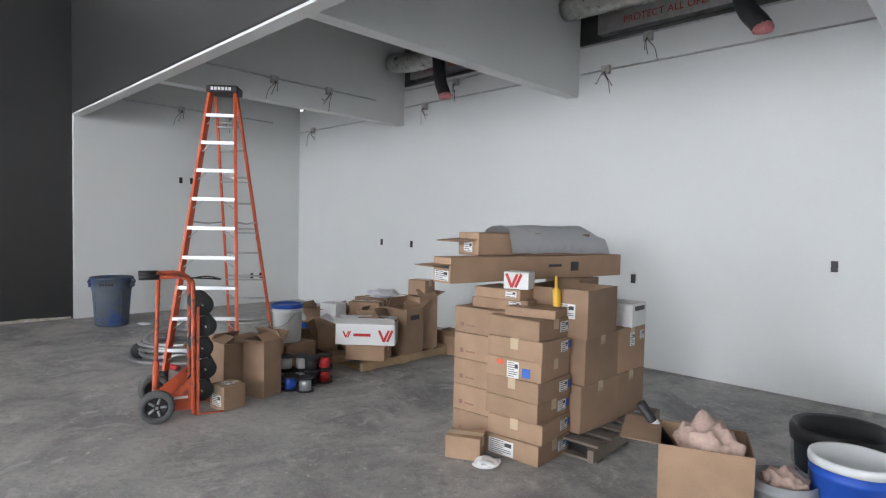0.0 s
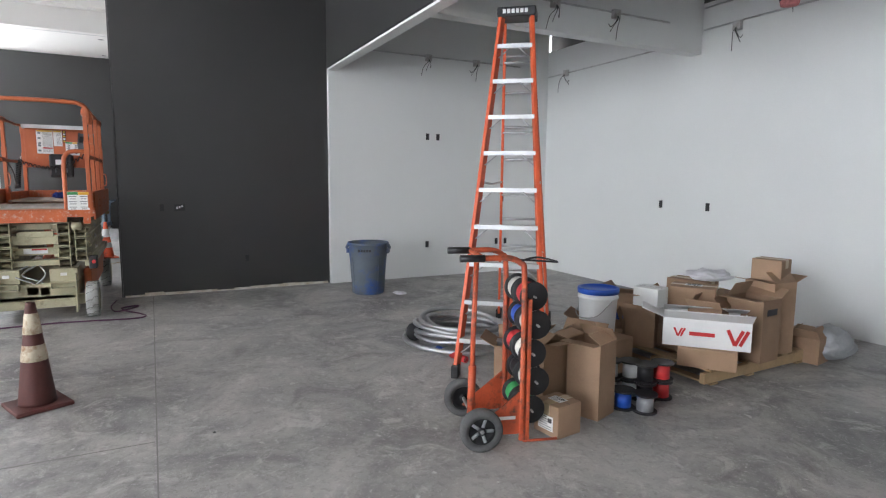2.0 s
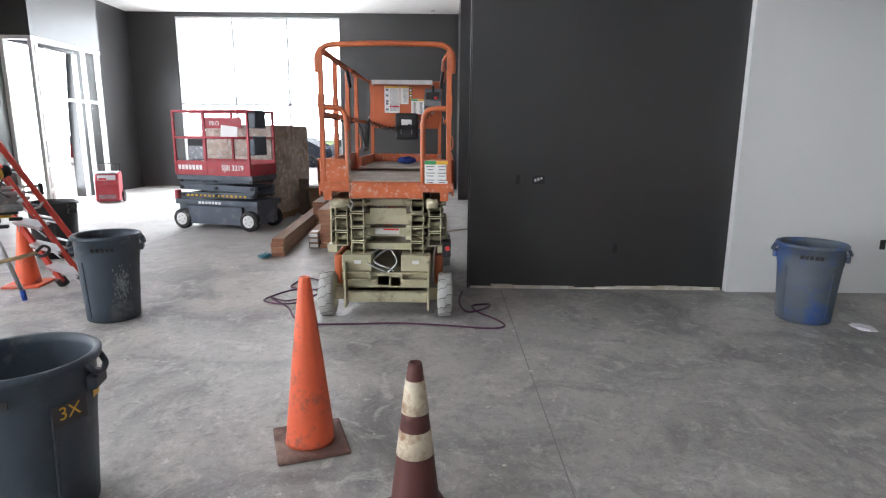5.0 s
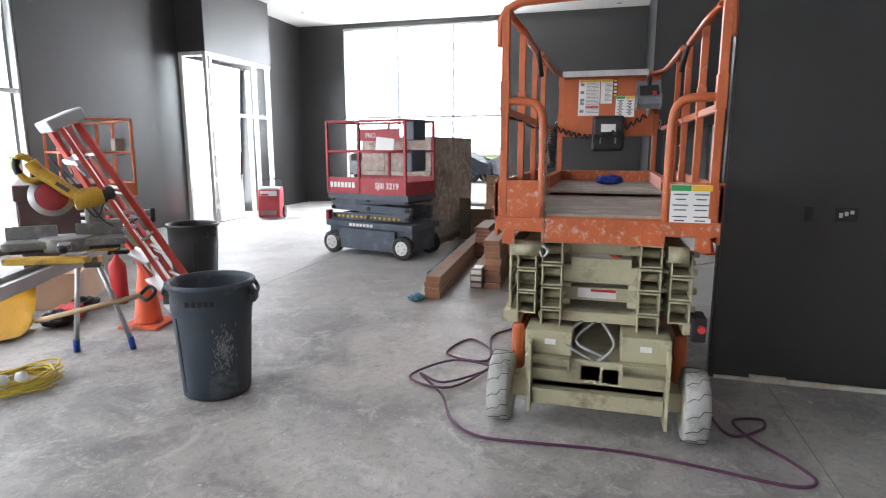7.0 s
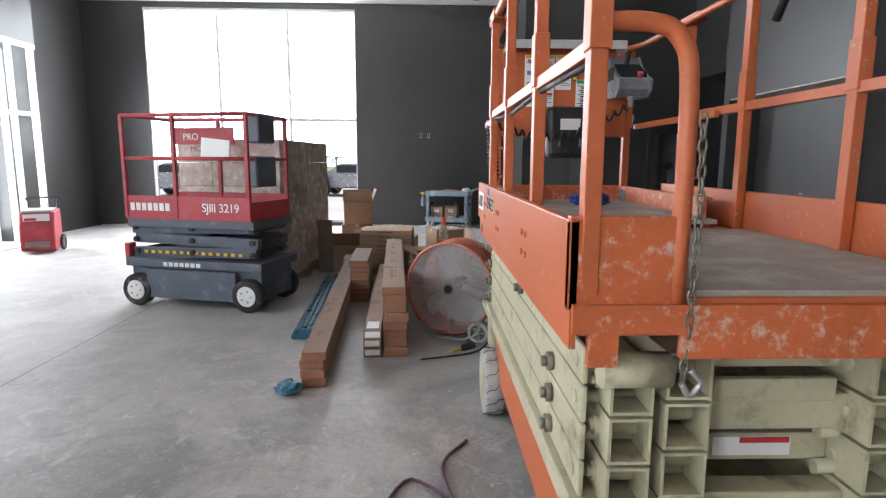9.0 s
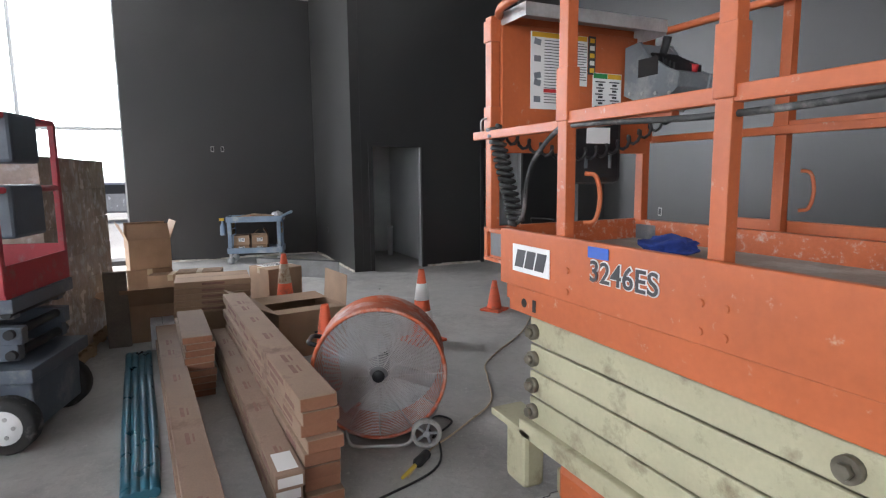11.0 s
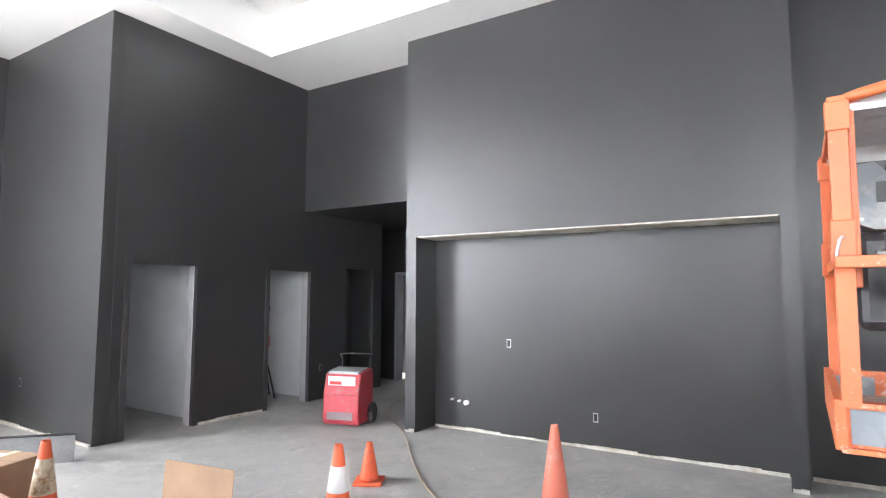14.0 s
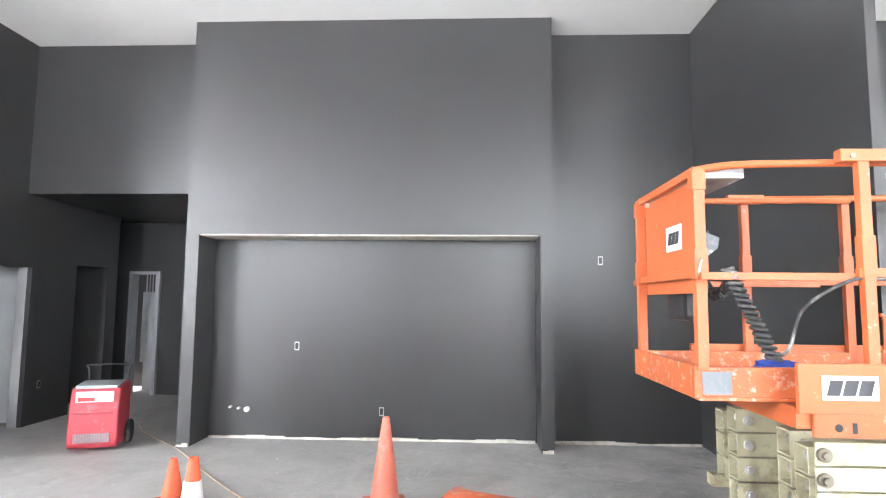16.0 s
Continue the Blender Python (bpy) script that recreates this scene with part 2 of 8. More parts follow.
# south wall: openings for windows and vestibule
bm = bm_()
S_OPEN = ((-17.90, -15.62, 0, 3.4), (-12.2, -8.2, 0.1, 4.6), (-7.6, -3.6, 0.1, 4.6), (-1.0, 3.6, 0.1, 4.6))
xs = WX - 0.25
for x0, x1, z0, z1 in S_OPEN:
    box(bm, xs, x0, SY - 0.25, SY, 0, H)
    box(bm, x0, x1, SY - 0.25, SY, z1, H)
    if z0:
        box(bm, x0, x1, SY - 0.25, SY, 0, z0)
    xs = x1
box(bm, xs, 5.2, SY - 0.25, SY, 0, H)
struct("wall_south", bm, M_DARK, "dark charcoal painted wall with storefront windows", "wall")
struct("wall_east", box(bm_(), 5, 5.2, SY - 0.25, 8, 0, H), M_WHITE, "white painted wall", "wall")
# north-west block with two doorways
bm = bm_()
box(bm, WX - 0.25, -17.86, 0.3, 0.45, 0, H)
struct("wall_block_side", bm, M_DARK, "dark charcoal painted return wall", "wall")
bm = bm_()
DX0, DX1 = -18.0, -17.855
D1, D2, D3 = (0.62, 1.51), (2.66, 3.50), (4.34, 5.05)
ys = 0.45
for a, b in (D1, D2):
    box(bm, DX0, DX1, ys, a, 0, H)
    box(bm, DX0, DX1, a, b, 2.03, H)
    ys = b
box(bm, DX0, DX1, ys, D3[0], 0, H)
box(bm, DX0, DX1, D3[0], D3[1], 2.1, H)
box(bm, DX0, DX1, D3[1], 5.3, 0, H)
struct("wall_doors", bm, M_DARK, "dark charcoal painted wall with two doorways", "wall")
struct("wall_soffit", box(bm_(), DX1, -15.3, 3.345, 3.5, 2.95, H), M_DARK, "dark painted drop wall above the hallway", "wall")
struct("hall_ceiling", box(bm_(), -19.3, -15.3, 3.5, 7.0, 2.95, 3.05), M_DARK, "dark painted hallway ceiling", "ceiling")
# bump-out with the wide niche
bm = bm_()
box(bm, -15.47, -15.32, 2.75, 3.2, 0, 2.37)
box(bm, -11.44, -11.3, 2.75, 3.2, 0, 2.37)
box(bm, -15.47, -11.3, 2.75, 3.2, 2.37, H)
struct("wall_feature", bm, M_DARK, "dark charcoal painted bump-out wall with a wide niche", "wall")
struct("wall_north", box(bm_(), -15.47, -9.49, 3.2, 3.35, 0, H), M_DARK, "dark charcoal painted wall", "wall")
struct("wall_hall", box(bm_(), -15.47, -15.3, 3.35, 7.0, 0, H), M_DARK, "dark charcoal painted hallway wall", "wall")
struct("wall_hall_end", box(bm_(), -20.0, -15.3, 7.0, 7.15, 0, H), M_DARK, "dark charcoal painted hallway end wall", "wall")
# partition between the halls
struct("wall_partition", box(bm_(), -9.56, -9.49, 0.23, 3.198, 0, H), M_DARK, "dark charcoal painted partition wall", "wall")
# white room
struct("wall_white_west", box(bm_(), -9.487, -9.41, 2.95, 6.8, 0, 4.6), M_WHITE, "white painted drywall partition", "wall")
struct("wall_white_north", box(bm_(), -9.55, 5, 6.79, 6.95, 0, 3.72), M_WHITE, "white painted drywall wall with outlet cutouts", "wall")
struct("wall_header", box(bm_(), -9.49, 5, 2.93, 3.05, 3.1, H), M_DARK, "dark painted header wall over the wide opening", "wall")
for x in (-6.3, -3.12, 0.06):
    struct("ceiling_beam", box(bm_(), x - 0.16, x, 3.05, 6.79, 3.12, 4.4), M_WHITE, "white drywall ceiling bulkhead", "beam")
struct("roof_deck", box(bm_(), -9.486, 5, 3.052, 7.2, 4.6, 4.75), M_DECK, "dark steel roof deck", "ceiling")
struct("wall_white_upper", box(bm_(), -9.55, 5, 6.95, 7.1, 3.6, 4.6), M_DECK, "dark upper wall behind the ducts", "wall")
# main ceiling with a coffer
C0, C1, C2, C3 = -17.35, -8.0, -7.8, 2.15
bm = bm_()
box(bm, WX - 0.25, C0, SY - 0.25, 3.4, H, H + 0.12)
box(bm, C1, 5.2, SY - 0.25, 3.0, H, H + 0.12)
box(bm, C0, C1, SY - 0.25, C2, H, H + 0.12)
box(bm, C0, C1, C3, 3.4, H, H + 0.12)
struct("ceiling", bm, M_CEIL, "white painted gypsum ceiling with a large coffer", "ceiling")
bm = bm_()
box(bm, C0 - 0.1, C0, C2, C3, H + 0.12, H + 0.6)
box(bm, C1, C1 + 0.1, C2, C3, H + 0.12, H + 0.6)
box(bm, C0, C1, C2 - 0.1, C2, H + 0.12, H + 0.6)
box(bm, C0, C1, C3, C3 + 0.1, H + 0.12, H + 0.6)
struct("coffer_side", bm, M_CEIL, "white gypsum coffer sides", "ceiling")
bm = bm_()
R = 1.15
box(bm, C0 - 0.1, C0 + R, C2 - 0.1, C3 + 0.1, H + 0.6, H + 0.7)
box(bm, C1 - R, C1 + 0.1, C2 - 0.1, C3 + 0.1, H + 0.6, H + 0.7)
box(bm, C0 + R, C1 - R, C2 - 0.1, C2 + R, H + 0.6, H + 0.7)
box(bm, C0 + R, C1 - R, C3 - R, C3 + 0.1, H + 0.6, H + 0.7)
box(bm, C0 + 0.35, C0 + 0.65, C2, C3 - 0.6, H + 0.42, H + 0.6)
struct("coffer_top", bm, M_CEIL, "white gypsum coffer top with an inner opening", "ceiling")
bm = bm_()
box(bm, C0 + R - 0.1, C1 - R + 0.1, C2 + R - 0.1, C3 - R + 0.1, H + 1.9, H + 2.0)
for k in range(9):
    y = C2 + R + 0.35 + 0.75 * k
    box(bm, C0 + R, C1 - R, y - 0.03, y + 0.03, H + 1.5, H + 1.56)
    box(bm, C0 + R, C1 - R, y - 0.03, y + 0.03, H + 1.82, H + 1.88)
box(bm, C0 + R - 0.1, C0 + R, C2 + R, C3 - R, H + 0.7, H + 1.9)
box(bm, C1 - R, C1 - R + 0.1, C2 + R, C3 - R, H + 0.7, H + 1.9)
box(bm, C0 + R, C1 - R, C2 + R - 0.1, C2 + R, H + 0.7, H + 1.9)
box(bm, C0 + R, C1 - R, C3 - R, C3 - R + 0.1, H + 0.7, H + 1.9)
struct("roof_structure", bm, M_DECK, "dark open roof structure with steel joists", "ceiling")
bm = bm_()
for k in range(22):
    y = C2 + R + 0.1 + 0.34 * k
    box(bm, C0 + R - 0.02, C0 + R + 0.02, y - 0.02, y + 0.02, H + 0.5, H + 1.6)
box(bm, C0 + R - 0.02, C0 + R + 0.02, C2 + R, C3 - R, H + 0.92, H + 0.96)
struct("stud_framing", bm, M_GALV, "galvanised stud framing round the ceiling opening", "framing")

# ---- more materials ----
M_GREASE = mat("greasy_bolt_steel", (0.20, 0.18, 0.14), 0.4, 0.6, var=0.25, scale=20)
M_ALUB = mat("brushed_aluminium", (0.50, 0.51, 0.52), 0.38, 0.85, var=0.1, scale=8)
M_STEEL = mat("worn_steel", (0.45, 0.44, 0.43), 0.42, 0.8, var=0.15, scale=12)
M_BLACK = mat("black_plastic", (0.018, 0.018, 0.02), 0.45, var=0.2, scale=12)
M_RUBBER = mat("black_rubber", (0.03, 0.03, 0.03), 0.75, var=0.25, scale=14, dirt=(0.22, 0.21, 0.20), dirt_amt=0.35, dirt_scale=6)
M_TYRE = mat("grey_solid_tyre", (0.42, 0.42, 0.40), 0.8, var=0.12, scale=9, dirt=(0.25, 0.24, 0.22), dirt_amt=0.4, dirt_scale=12)
M_GROOVE = mat("tyre_groove", (0.05, 0.05, 0.05), 0.9)
M_FIBRE = mat("orange_fibreglass", (0.62, 0.10, 0.035), 0.5, var=0.12, scale=7)
M_FIBRED = mat("red_fibreglass", (0.52, 0.055, 0.035), 0.5, var=0.12, scale=7)
M_CONE = mat("cone_orange", (0.75, 0.12, 0.045), 0.55, var=0.10, scale=8, dirt=(0.25, 0.09, 0.06), dirt_amt=0.35, dirt_scale=9)
M_CONEF = mat("faded_cone_orange", (0.60, 0.155, 0.10), 0.6, var=0.12, scale=6, dirt=(0.55, 0.28, 0.22), dirt_amt=0.35, dirt_scale=5)
M_CONEB = mat("cone_maroon", (0.09, 0.025, 0.02), 0.6, var=0.2, scale=9)
M_CONEW = mat("cone_white_sleeve", (0.55, 0.48, 0.36), 0.5, var=0.2, scale=10, dirt=(0.25, 0.12, 0.05), dirt_amt=0.55, dirt_scale=12)
M_BASE = mat("cone_base_rubber", (0.14, 0.07, 0.055), 0.8, var=0.25, scale=10, dirt=(0.30, 0.22, 0.18), dirt_amt=0.4)
M_BIN = mat("grey_blue_bin_plastic", (0.040, 0.055, 0.075), 0.5, var=0.15, scale=5, dirt=(0.16, 0.17, 0.18), dirt_amt=0.25, dirt_scale=3)
M_BINB = mat("blue_stained_bin_plastic", (0.10, 0.12, 0.145), 0.5, var=0.15, scale=5, dirt=(0.03, 0.09, 0.30), dirt_amt=0.45, dirt_scale=3)
M_RED = mat("lift_red_paint", (0.40, 0.038, 0.05), 0.5, var=0.15, scale=5, dirt=(0.30, 0.11, 0.11), dirt_amt=0.25, dirt_scale=9)
M_NAVY = mat("lift_slate_paint", (0.085, 0.105, 0.135), 0.45, var=0.15, scale=5, dirt=(0.20, 0.20, 0.20), dirt_amt=0.2)
M_WRAP = mat("shrink_wrapped_cartons", (0.44, 0.36, 0.30), 0.25, var=0.2, scale=9, fine=30, bump=0.5, dirt=(0.62, 0.60, 0.58), dirt_amt=0.4, dirt_scale=7, rand=0.15)
M_PAPER = mat("white_label_paper", (0.75, 0.75, 0.74), 0.6, var=0.04)
M_PRINTB = mat("faded_maroon_print", (0.25, 0.13, 0.10), 0.8, var=0.2, scale=20)
M_PRINT = mat("dark_print", (0.05, 0.05, 0.055), 0.6)
M_REDP = mat("red_print", (0.55, 0.03, 0.03), 0.6)
M_BLUEP = mat("blue_print", (0.03, 0.12, 0.50), 0.55)
M_YEL = mat("yellow_plastic", (0.72, 0.42, 0.03), 0.45, var=0.12, dirt=(0.25, 0.18, 0.08), dirt_amt=0.2)
M_GREEN = mat("green_print", (0.03, 0.30, 0.09), 0.55)
M_TAN = mat("packing_tape", (0.52, 0.40, 0.26), 0.3, var=0.08)
M_WOOD = mat("pallet_wood", (0.36, 0.25, 0.14), 0.8, var=0.2, scale=6, rand=0.15)
M_WOODG = mat("weathered_pallet_wood", (0.17, 0.14, 0.115), 0.85, var=0.25, scale=6, rand=0.15)
M_DECKB = mat("dusty_deck_board", (0.35, 0.31, 0.27), 0.85, var=0.2, scale=5, dirt=(0.5, 0.48, 0.45), dirt_amt=0.35)
M_PURPLE = mat("purple_cord", (0.10, 0.03, 0.075), 0.5)
M_YCORD = mat("yellow_cord", (0.62, 0.45, 0.06), 0.5)
M_BLUEC = mat("blue_cloth", (0.02, 0.05, 0.26), 0.9, var=0.3, scale=20)
M_PAPERG = mat("grey_wrapping_paper", (0.66, 0.65, 0.68), 0.7, var=0.05, scale=9, bump=0.25)
M_INS = mat("pink_insulation", (0.55, 0.20, 0.20), 0.95, var=0.3, scale=25, bump=0.5)
M_FOIL = mat("foil_duct_wrap", (0.60, 0.59, 0.56), 0.3, 0.85, var=0.25, scale=14, bump=0.8)
M_CART = mat("blue_grey_cart_plastic", (0.20, 0.27, 0.36), 0.55, var=0.12, scale=7, dirt=(0.45, 0.47, 0.48), dirt_amt=0.3)
M_MAROON = mat("dark_brown_steel", (0.065, 0.035, 0.033), 0.5, var=0.15, dirt=(0.15, 0.12, 0.11), dirt_amt=0.2)
M_TEAL = mat("teal_film", (0.03, 0.14, 0.20), 0.3, var=0.25, scale=10, bump=0.4)
M_OCARD = mat("orange_tinted_carton_end", (0.26, 0.115, 0.065), 0.8, var=0.15, rand=0.1)
M_GREYM = mat("grey_cast_metal", (0.36, 0.37, 0.38), 0.5, 0.3, var=0.12)
M_CONTROL = mat("grey_control_box", (0.17, 0.19, 0.21), 0.55, var=0.12, dirt=(0.36, 0.36, 0.35), dirt_amt=0.3)
M_WPLAST = mat("white_pail_plastic", (0.70, 0.71, 0.71), 0.4, var=0.05)
M_BLUEPL = mat("blue_pail_plastic", (0.015, 0.08, 0.42), 0.4, var=0.1)
M_RAG = mat("beige_rag", (0.50, 0.36, 0.30), 0.9, var=0.2, scale=15)


def wpart(name, bm, material, parent, label=""):
    """A part whose mesh is given in world coordinates."""
    top = parent
    while top.parent:
        top = top.parent
    bmesh.ops.transform(bm, matrix=top.matrix_basis.inverted(), verts=bm.verts)
    return part(name, bm, material, parent, label)


def text_part(name, text, size, m, material, parent, spacing=1.0, bold=0.0, world=True):
    """Raised lettering; m places it: x along the line, z out of the face."""
    cu = bpy.data.curves.new(name, "FONT")
    cu.body, cu.size, cu.extrude, cu.align_x, cu.align_y, cu.space_character, cu.offset = text, size, 0.0008, "CENTER", "CENTER", spacing, bold
    tmp = bpy.data.objects.new("tmp", cu)
    scene.collection.objects.link(tmp)
    me = bpy.data.meshes.new_from_object(tmp.evaluated_get(bpy.context.evaluated_depsgraph_get()))
    bpy.data.objects.remove(tmp)
    bpy.data.curves.remove(cu)
    bm = bm_()
    bm.from_mesh(me)
    bpy.data.meshes.remove(me)
    bmesh.ops.transform(bm, matrix=m, verts=bm.verts)
    return (wpart if world else part)(name, bm, material, parent)


def face_pose(p, facing):
    """A pose on a wall or panel: local x along, local y up, local z out. facing: '-y', '+x', '-x', '+y'."""
    rz = {"-y": 0, "+x": 90, "+y": 180, "-x": 270}[facing]
    return pose(*p, 90, 0, rz)


def plate(m, w, h, t=0.003):
    """A thin plate lying on the face at m."""
    return box(bm_(), -w / 2, w / 2, -h / 2, h / 2, 0, t, m)


def htube(bm, x0, x1, y0, y1, z0, z1, w=0.008):
    """A hollow rectangular tube along x."""
    box(bm, x0, x1, y0, y1, z1 - w, z1)
    box(bm, x0, x1, y0, y1, z0, z0 + w)
    box(bm, x0, x1, y0, y0 + w, z0 + w, z1 - w)
    box(bm, x0, x1, y1 - w, y1, z0 + w, z1 - w)
    return bm


def rail(pts, w=0.038, n=6):
    return tube(bm_(), pts, w / 2, n)


# ---- orange scissor lift ----
SLANT = Matrix(((1, 0.3, 0, 0), (0, 1, 0, 0), (0, 0, 1, 0), (0, 0, 0, 1)))


def orange_lift():
    t = thing("scissor_lift", pose(-9.85, -0.54, 0), "orange and cream scissor lift with dusty deck and raised rails", "scissor lift")
    Y0, Y1 = -1.13, 0.05
    # chassis
    bm = bm_()
    box(bm, -10.75, -8.5, -0.93, -0.15, 0.22, 0.40, bev=0.01)
    ch = wpart("chassis", bm, M_CREAM, t, "cream steel chassis")
    for y in (-0.93, -0.41):
        wpart("end_box", box(bm_(), -8.75, -8.5, y, y + 0.26, 0.41, 0.55, bev=0.008), M_CREAM, ch)
    for y in (-1.08, -0.09):
        wpart("side_beam", box(bm_(), -10.80, -8.62, y, y + 0.09, 0.55, 0.62, bev=0.006), M_CREAM, ch)
    bm = bm_()
    box(bm, -8.56, -8.44, -0.88, -0.18, 0.14, 0.23, bev=0.006)
    box(bm, -8.60, -8.40, -0.90, -0.885, 0.10, 0.50)
    box(bm, -8.60, -8.40, -0.175, -0.16, 0.08, 0.50)
    box(bm, -8.62, -8.50, -1.02, -0.06, 0.15, 0.26)
    wpart("axle_beam", bm, M_CREAM, ch)
    wpart("fork_pocket", htube(bm_(), -8.9, -8.44, -0.89, -0.68, 0.34, 0.41), M_CREAM, ch)
    wpart("fork_pocket", htube(bm_(), -8.9, -8.44, -0.40, -0.16, 0.34, 0.41), M_CREAM, ch)
    bm = bm_()
    box(bm, -8.64, -8.50, -0.62, -0.51, 0.28, 0.37, bev=0.004)
    box(bm, -8.64, -8.50, -0.505, -0.41, 0.27, 0.36, bev=0.004)
    wpart("valve_box", bm, M_CREAM, ch)
    for i in range(3):
        y = -0.60 + 0.035 * i
        bm = tube(bm_(), smooth_path([(-8.62, y, 0.36), (-8.50, y + 0.05, 0.40 + 0.01 * (i % 3)), (-8.52, y + 0.12 * ((i % 2) * 2 - 1), 0.50), (-8.72, y + 0.02, 0.60)], 5), 0.008, 6)
        wpart("hydraulic_hose", bm, M_GREYM, ch)
    for y in (-0.98, -0.06):
        bm = box(bm_(), -10.6, -8.7, y - 0.06, y + 0.02, 0.22, 0.52, bev=0.03)
        wpart("side_cover", bm, M_ORANGE, t, "scuffed orange tray cover")
    # wheels
    for x in (-8.52, -10.55):
        for y, s in ((-1.06, -1), (-0.02, 1)):
            bm = lathe(bm_(), [(0.10, -0.06), (0.182, -0.06), (0.196, -0.045), (0.196, 0.045), (0.182, 0.06), (0.10, 0.06)], 28, Matrix.Translation((x, y, 0.196)) @ pose(0, 0, 0, 90))
            w = wpart("wheel", bm, M_TYRE, t, "pale grey solid tyre")
            bm = lathe(bm_(), [(0.02, -0.064), (0.11, -0.066), (0.12, -0.062), (0.12, 0.062), (0.11, 0.066), (0.02, 0.064)], 20, Matrix.Translation((x, y, 0.196)) @ pose(0, 0, 0, 90))
            wpart("rim", bm, M_CREAM, w)
            bm = bm_()
            for k in range(14):
                a0 = 2 * math.pi * k / 14
                pts = []
                for da, yy in ((0.0, -0.058), (0.10, -0.03), (0.10, 0.0), (0.26, 0.022), (0.26, 0.058)):
                    pts.append((x + 0.1965 * math.cos(a0 + da), y + yy, 0.196 + 0.1965 * math.sin(a0 + da)))
                tube(bm, pts, 0.0022, 4)
            wpart("tread", bm, M_GROOVE, w)
    # scissor arms
    cols = [(-1.0, -0.89, 3, 0.88), (-0.86, -0.745, 4, 0.92), (-0.33, -0.215, 4, 0.92), (-0.17, -0.06, 3, 0.88)]
    for a, b, n, z in cols:
        for k in range(n):
            z0 = z - 0.132 * k
            wpart("scissor_arm", htube(bm_(), -10.76, -8.60, a, b, z0, z0 + 0.122), M_CREAM, t)
            for xx in (-8.70, -10.70, -9.6):
                mid = z0 + 0.061
                bm = cyl(bm_(), (xx, a - 0.012, mid), (xx, b + 0.012, mid), 0.026, None, 12)
                cyl(bm, (xx, a - 0.022, mid), (xx, b + 0.022, mid), 0.016, None, 8)
                wpart("pivot_pin", bm, M_CREAM if xx > -9 else M_GALV, t)
    for x0, z0, z1 in ((-8.72, 0.96, 1.03), (-8.68, 0.80, 0.90), (-8.74, 0.68, 0.76), (-8.66, 0.57, 0.63)):
        wpart("cross_tube", box(bm_(), x0 - 0.09, x0, -0.745, -0.33, z0, z1, bev=0.006), M_CREAM, t)
    wpart("cross_plate", box(bm_(), -8.70, -8.675, -0.70, -0.37, 0.88, 0.945, bev=0.004), M_CREAM, t)
    wpart("warning_label", plate(face_pose((-8.737, -0.55, 0.725), "+x"), 0.22, 0.055), M_PAPER, t, "white warning label with red band")
    wpart("warning_band", plate(face_pose((-8.735, -0.515, 0.743), "+x"), 0.14, 0.016), M_REDP, t)
    for y in (-0.79, -0.28):
        wpart("label", plate(face_pose((-8.499, y, 0.49), "+x"), 0.06, 0.032), M_PAPER, t)
    for y in (-1.0, -0.06):
        wpart("roller", cyl(bm_(), (-8.60, y - 0.03, 1.0), (-8.60, y + 0.14 if y < -0.5 else y - 0.13, 1.0), 0.045, None, 14), M_CREAM, t)
    for k in range(4):
        z = 1.04 - 0.105 * (k + 1) + 0.052
        for y0, y1 in ((-1.06, -0.70), (-0.38, -0.02)):
            wpart("pin", cyl(bm_(), (-8.72, y0, z), (-8.72, y1, z), 0.02, None, 12), M_CREAM, t)
    # side arms plates as seen from the flank
    for k in range(4):
        z0 = 1.04 - 0.105 * (k + 1)
        wpart("arm_plate", box(bm_(), -10.76, -8.66, -1.055, -1.04, z0 + 0.004, z0 + 0.101, bev=0.004), M_CREAM, t)
        for xx in (-10.73, -9.6 if k == 0 else -9.0):
            bm = cyl(bm_(), (xx, -1.075, z0 + 0.05), (xx, -1.05, z0 + 0.05), 0.030, None, 16)
            cyl(bm, (xx, -1.092, z0 + 0.05), (xx, -1.07, z0 + 0.05), 0.018, None, 6)
            wpart("pivot_bolt", bm, M_GREASE, t, "greasy steel pivot bolt")
    # lower end box at the far side
    bm = box(bm_(), -11.02, -10.72, -1.08, -0.93, 0.55, 0.58, bev=0.004)
    box(bm, -10.95, -10.80, -1.05, -0.95, 0.30, 0.56, bev=0.02)
    wpart("leg_pocket", bm, M_CREAM, t)
    # platform
    pl = wpart("platform", box(bm_(), -10.86, -8.56, Y0 + 0.03, Y1 - 0.03, 1.10, 1.19), M_ORANGE, t)
    wpart("deck", box(bm_(), -9.85, -8.58, Y0 + 0.05, Y1 - 0.05, 1.19, 1.205), M_DECKB, pl, "dusty plywood deck")
    wpart("deck_extension", box(bm_(), -11.203, -9.85, Y0 + 0.17, Y1 - 0.17, 1.225, 1.245), M_DECKB, pl, "dusty plywood extension deck")
    for y in (Y0, Y1 - 0.025):
        bm = box(bm_(), -10.86, -8.55, y, y + 0.025, 1.165, 1.375, bev=0.004)
        box(bm, -10.80, -8.55, y + 0.006, y + 0.022, 1.07, 1.165)
        sp = wpart("side_panel", bm, M_ORANGE, pl)
        for xx in (-10.44, -9.92, -9.85, -9.2, -9.13):
            for zz in (1.20, 1.27):
                yy = y if y < -0.5 else y + 0.025
                wpart("bolt", cyl(bm_(), (xx, yy - 0.006, zz), (xx, yy + 0.006, zz), 0.011, None, 8), M_ORANGE, sp)
        cy = Y0 + 0.155 if y < -0.5 else Y1 - 0.155
        bm = bm_()
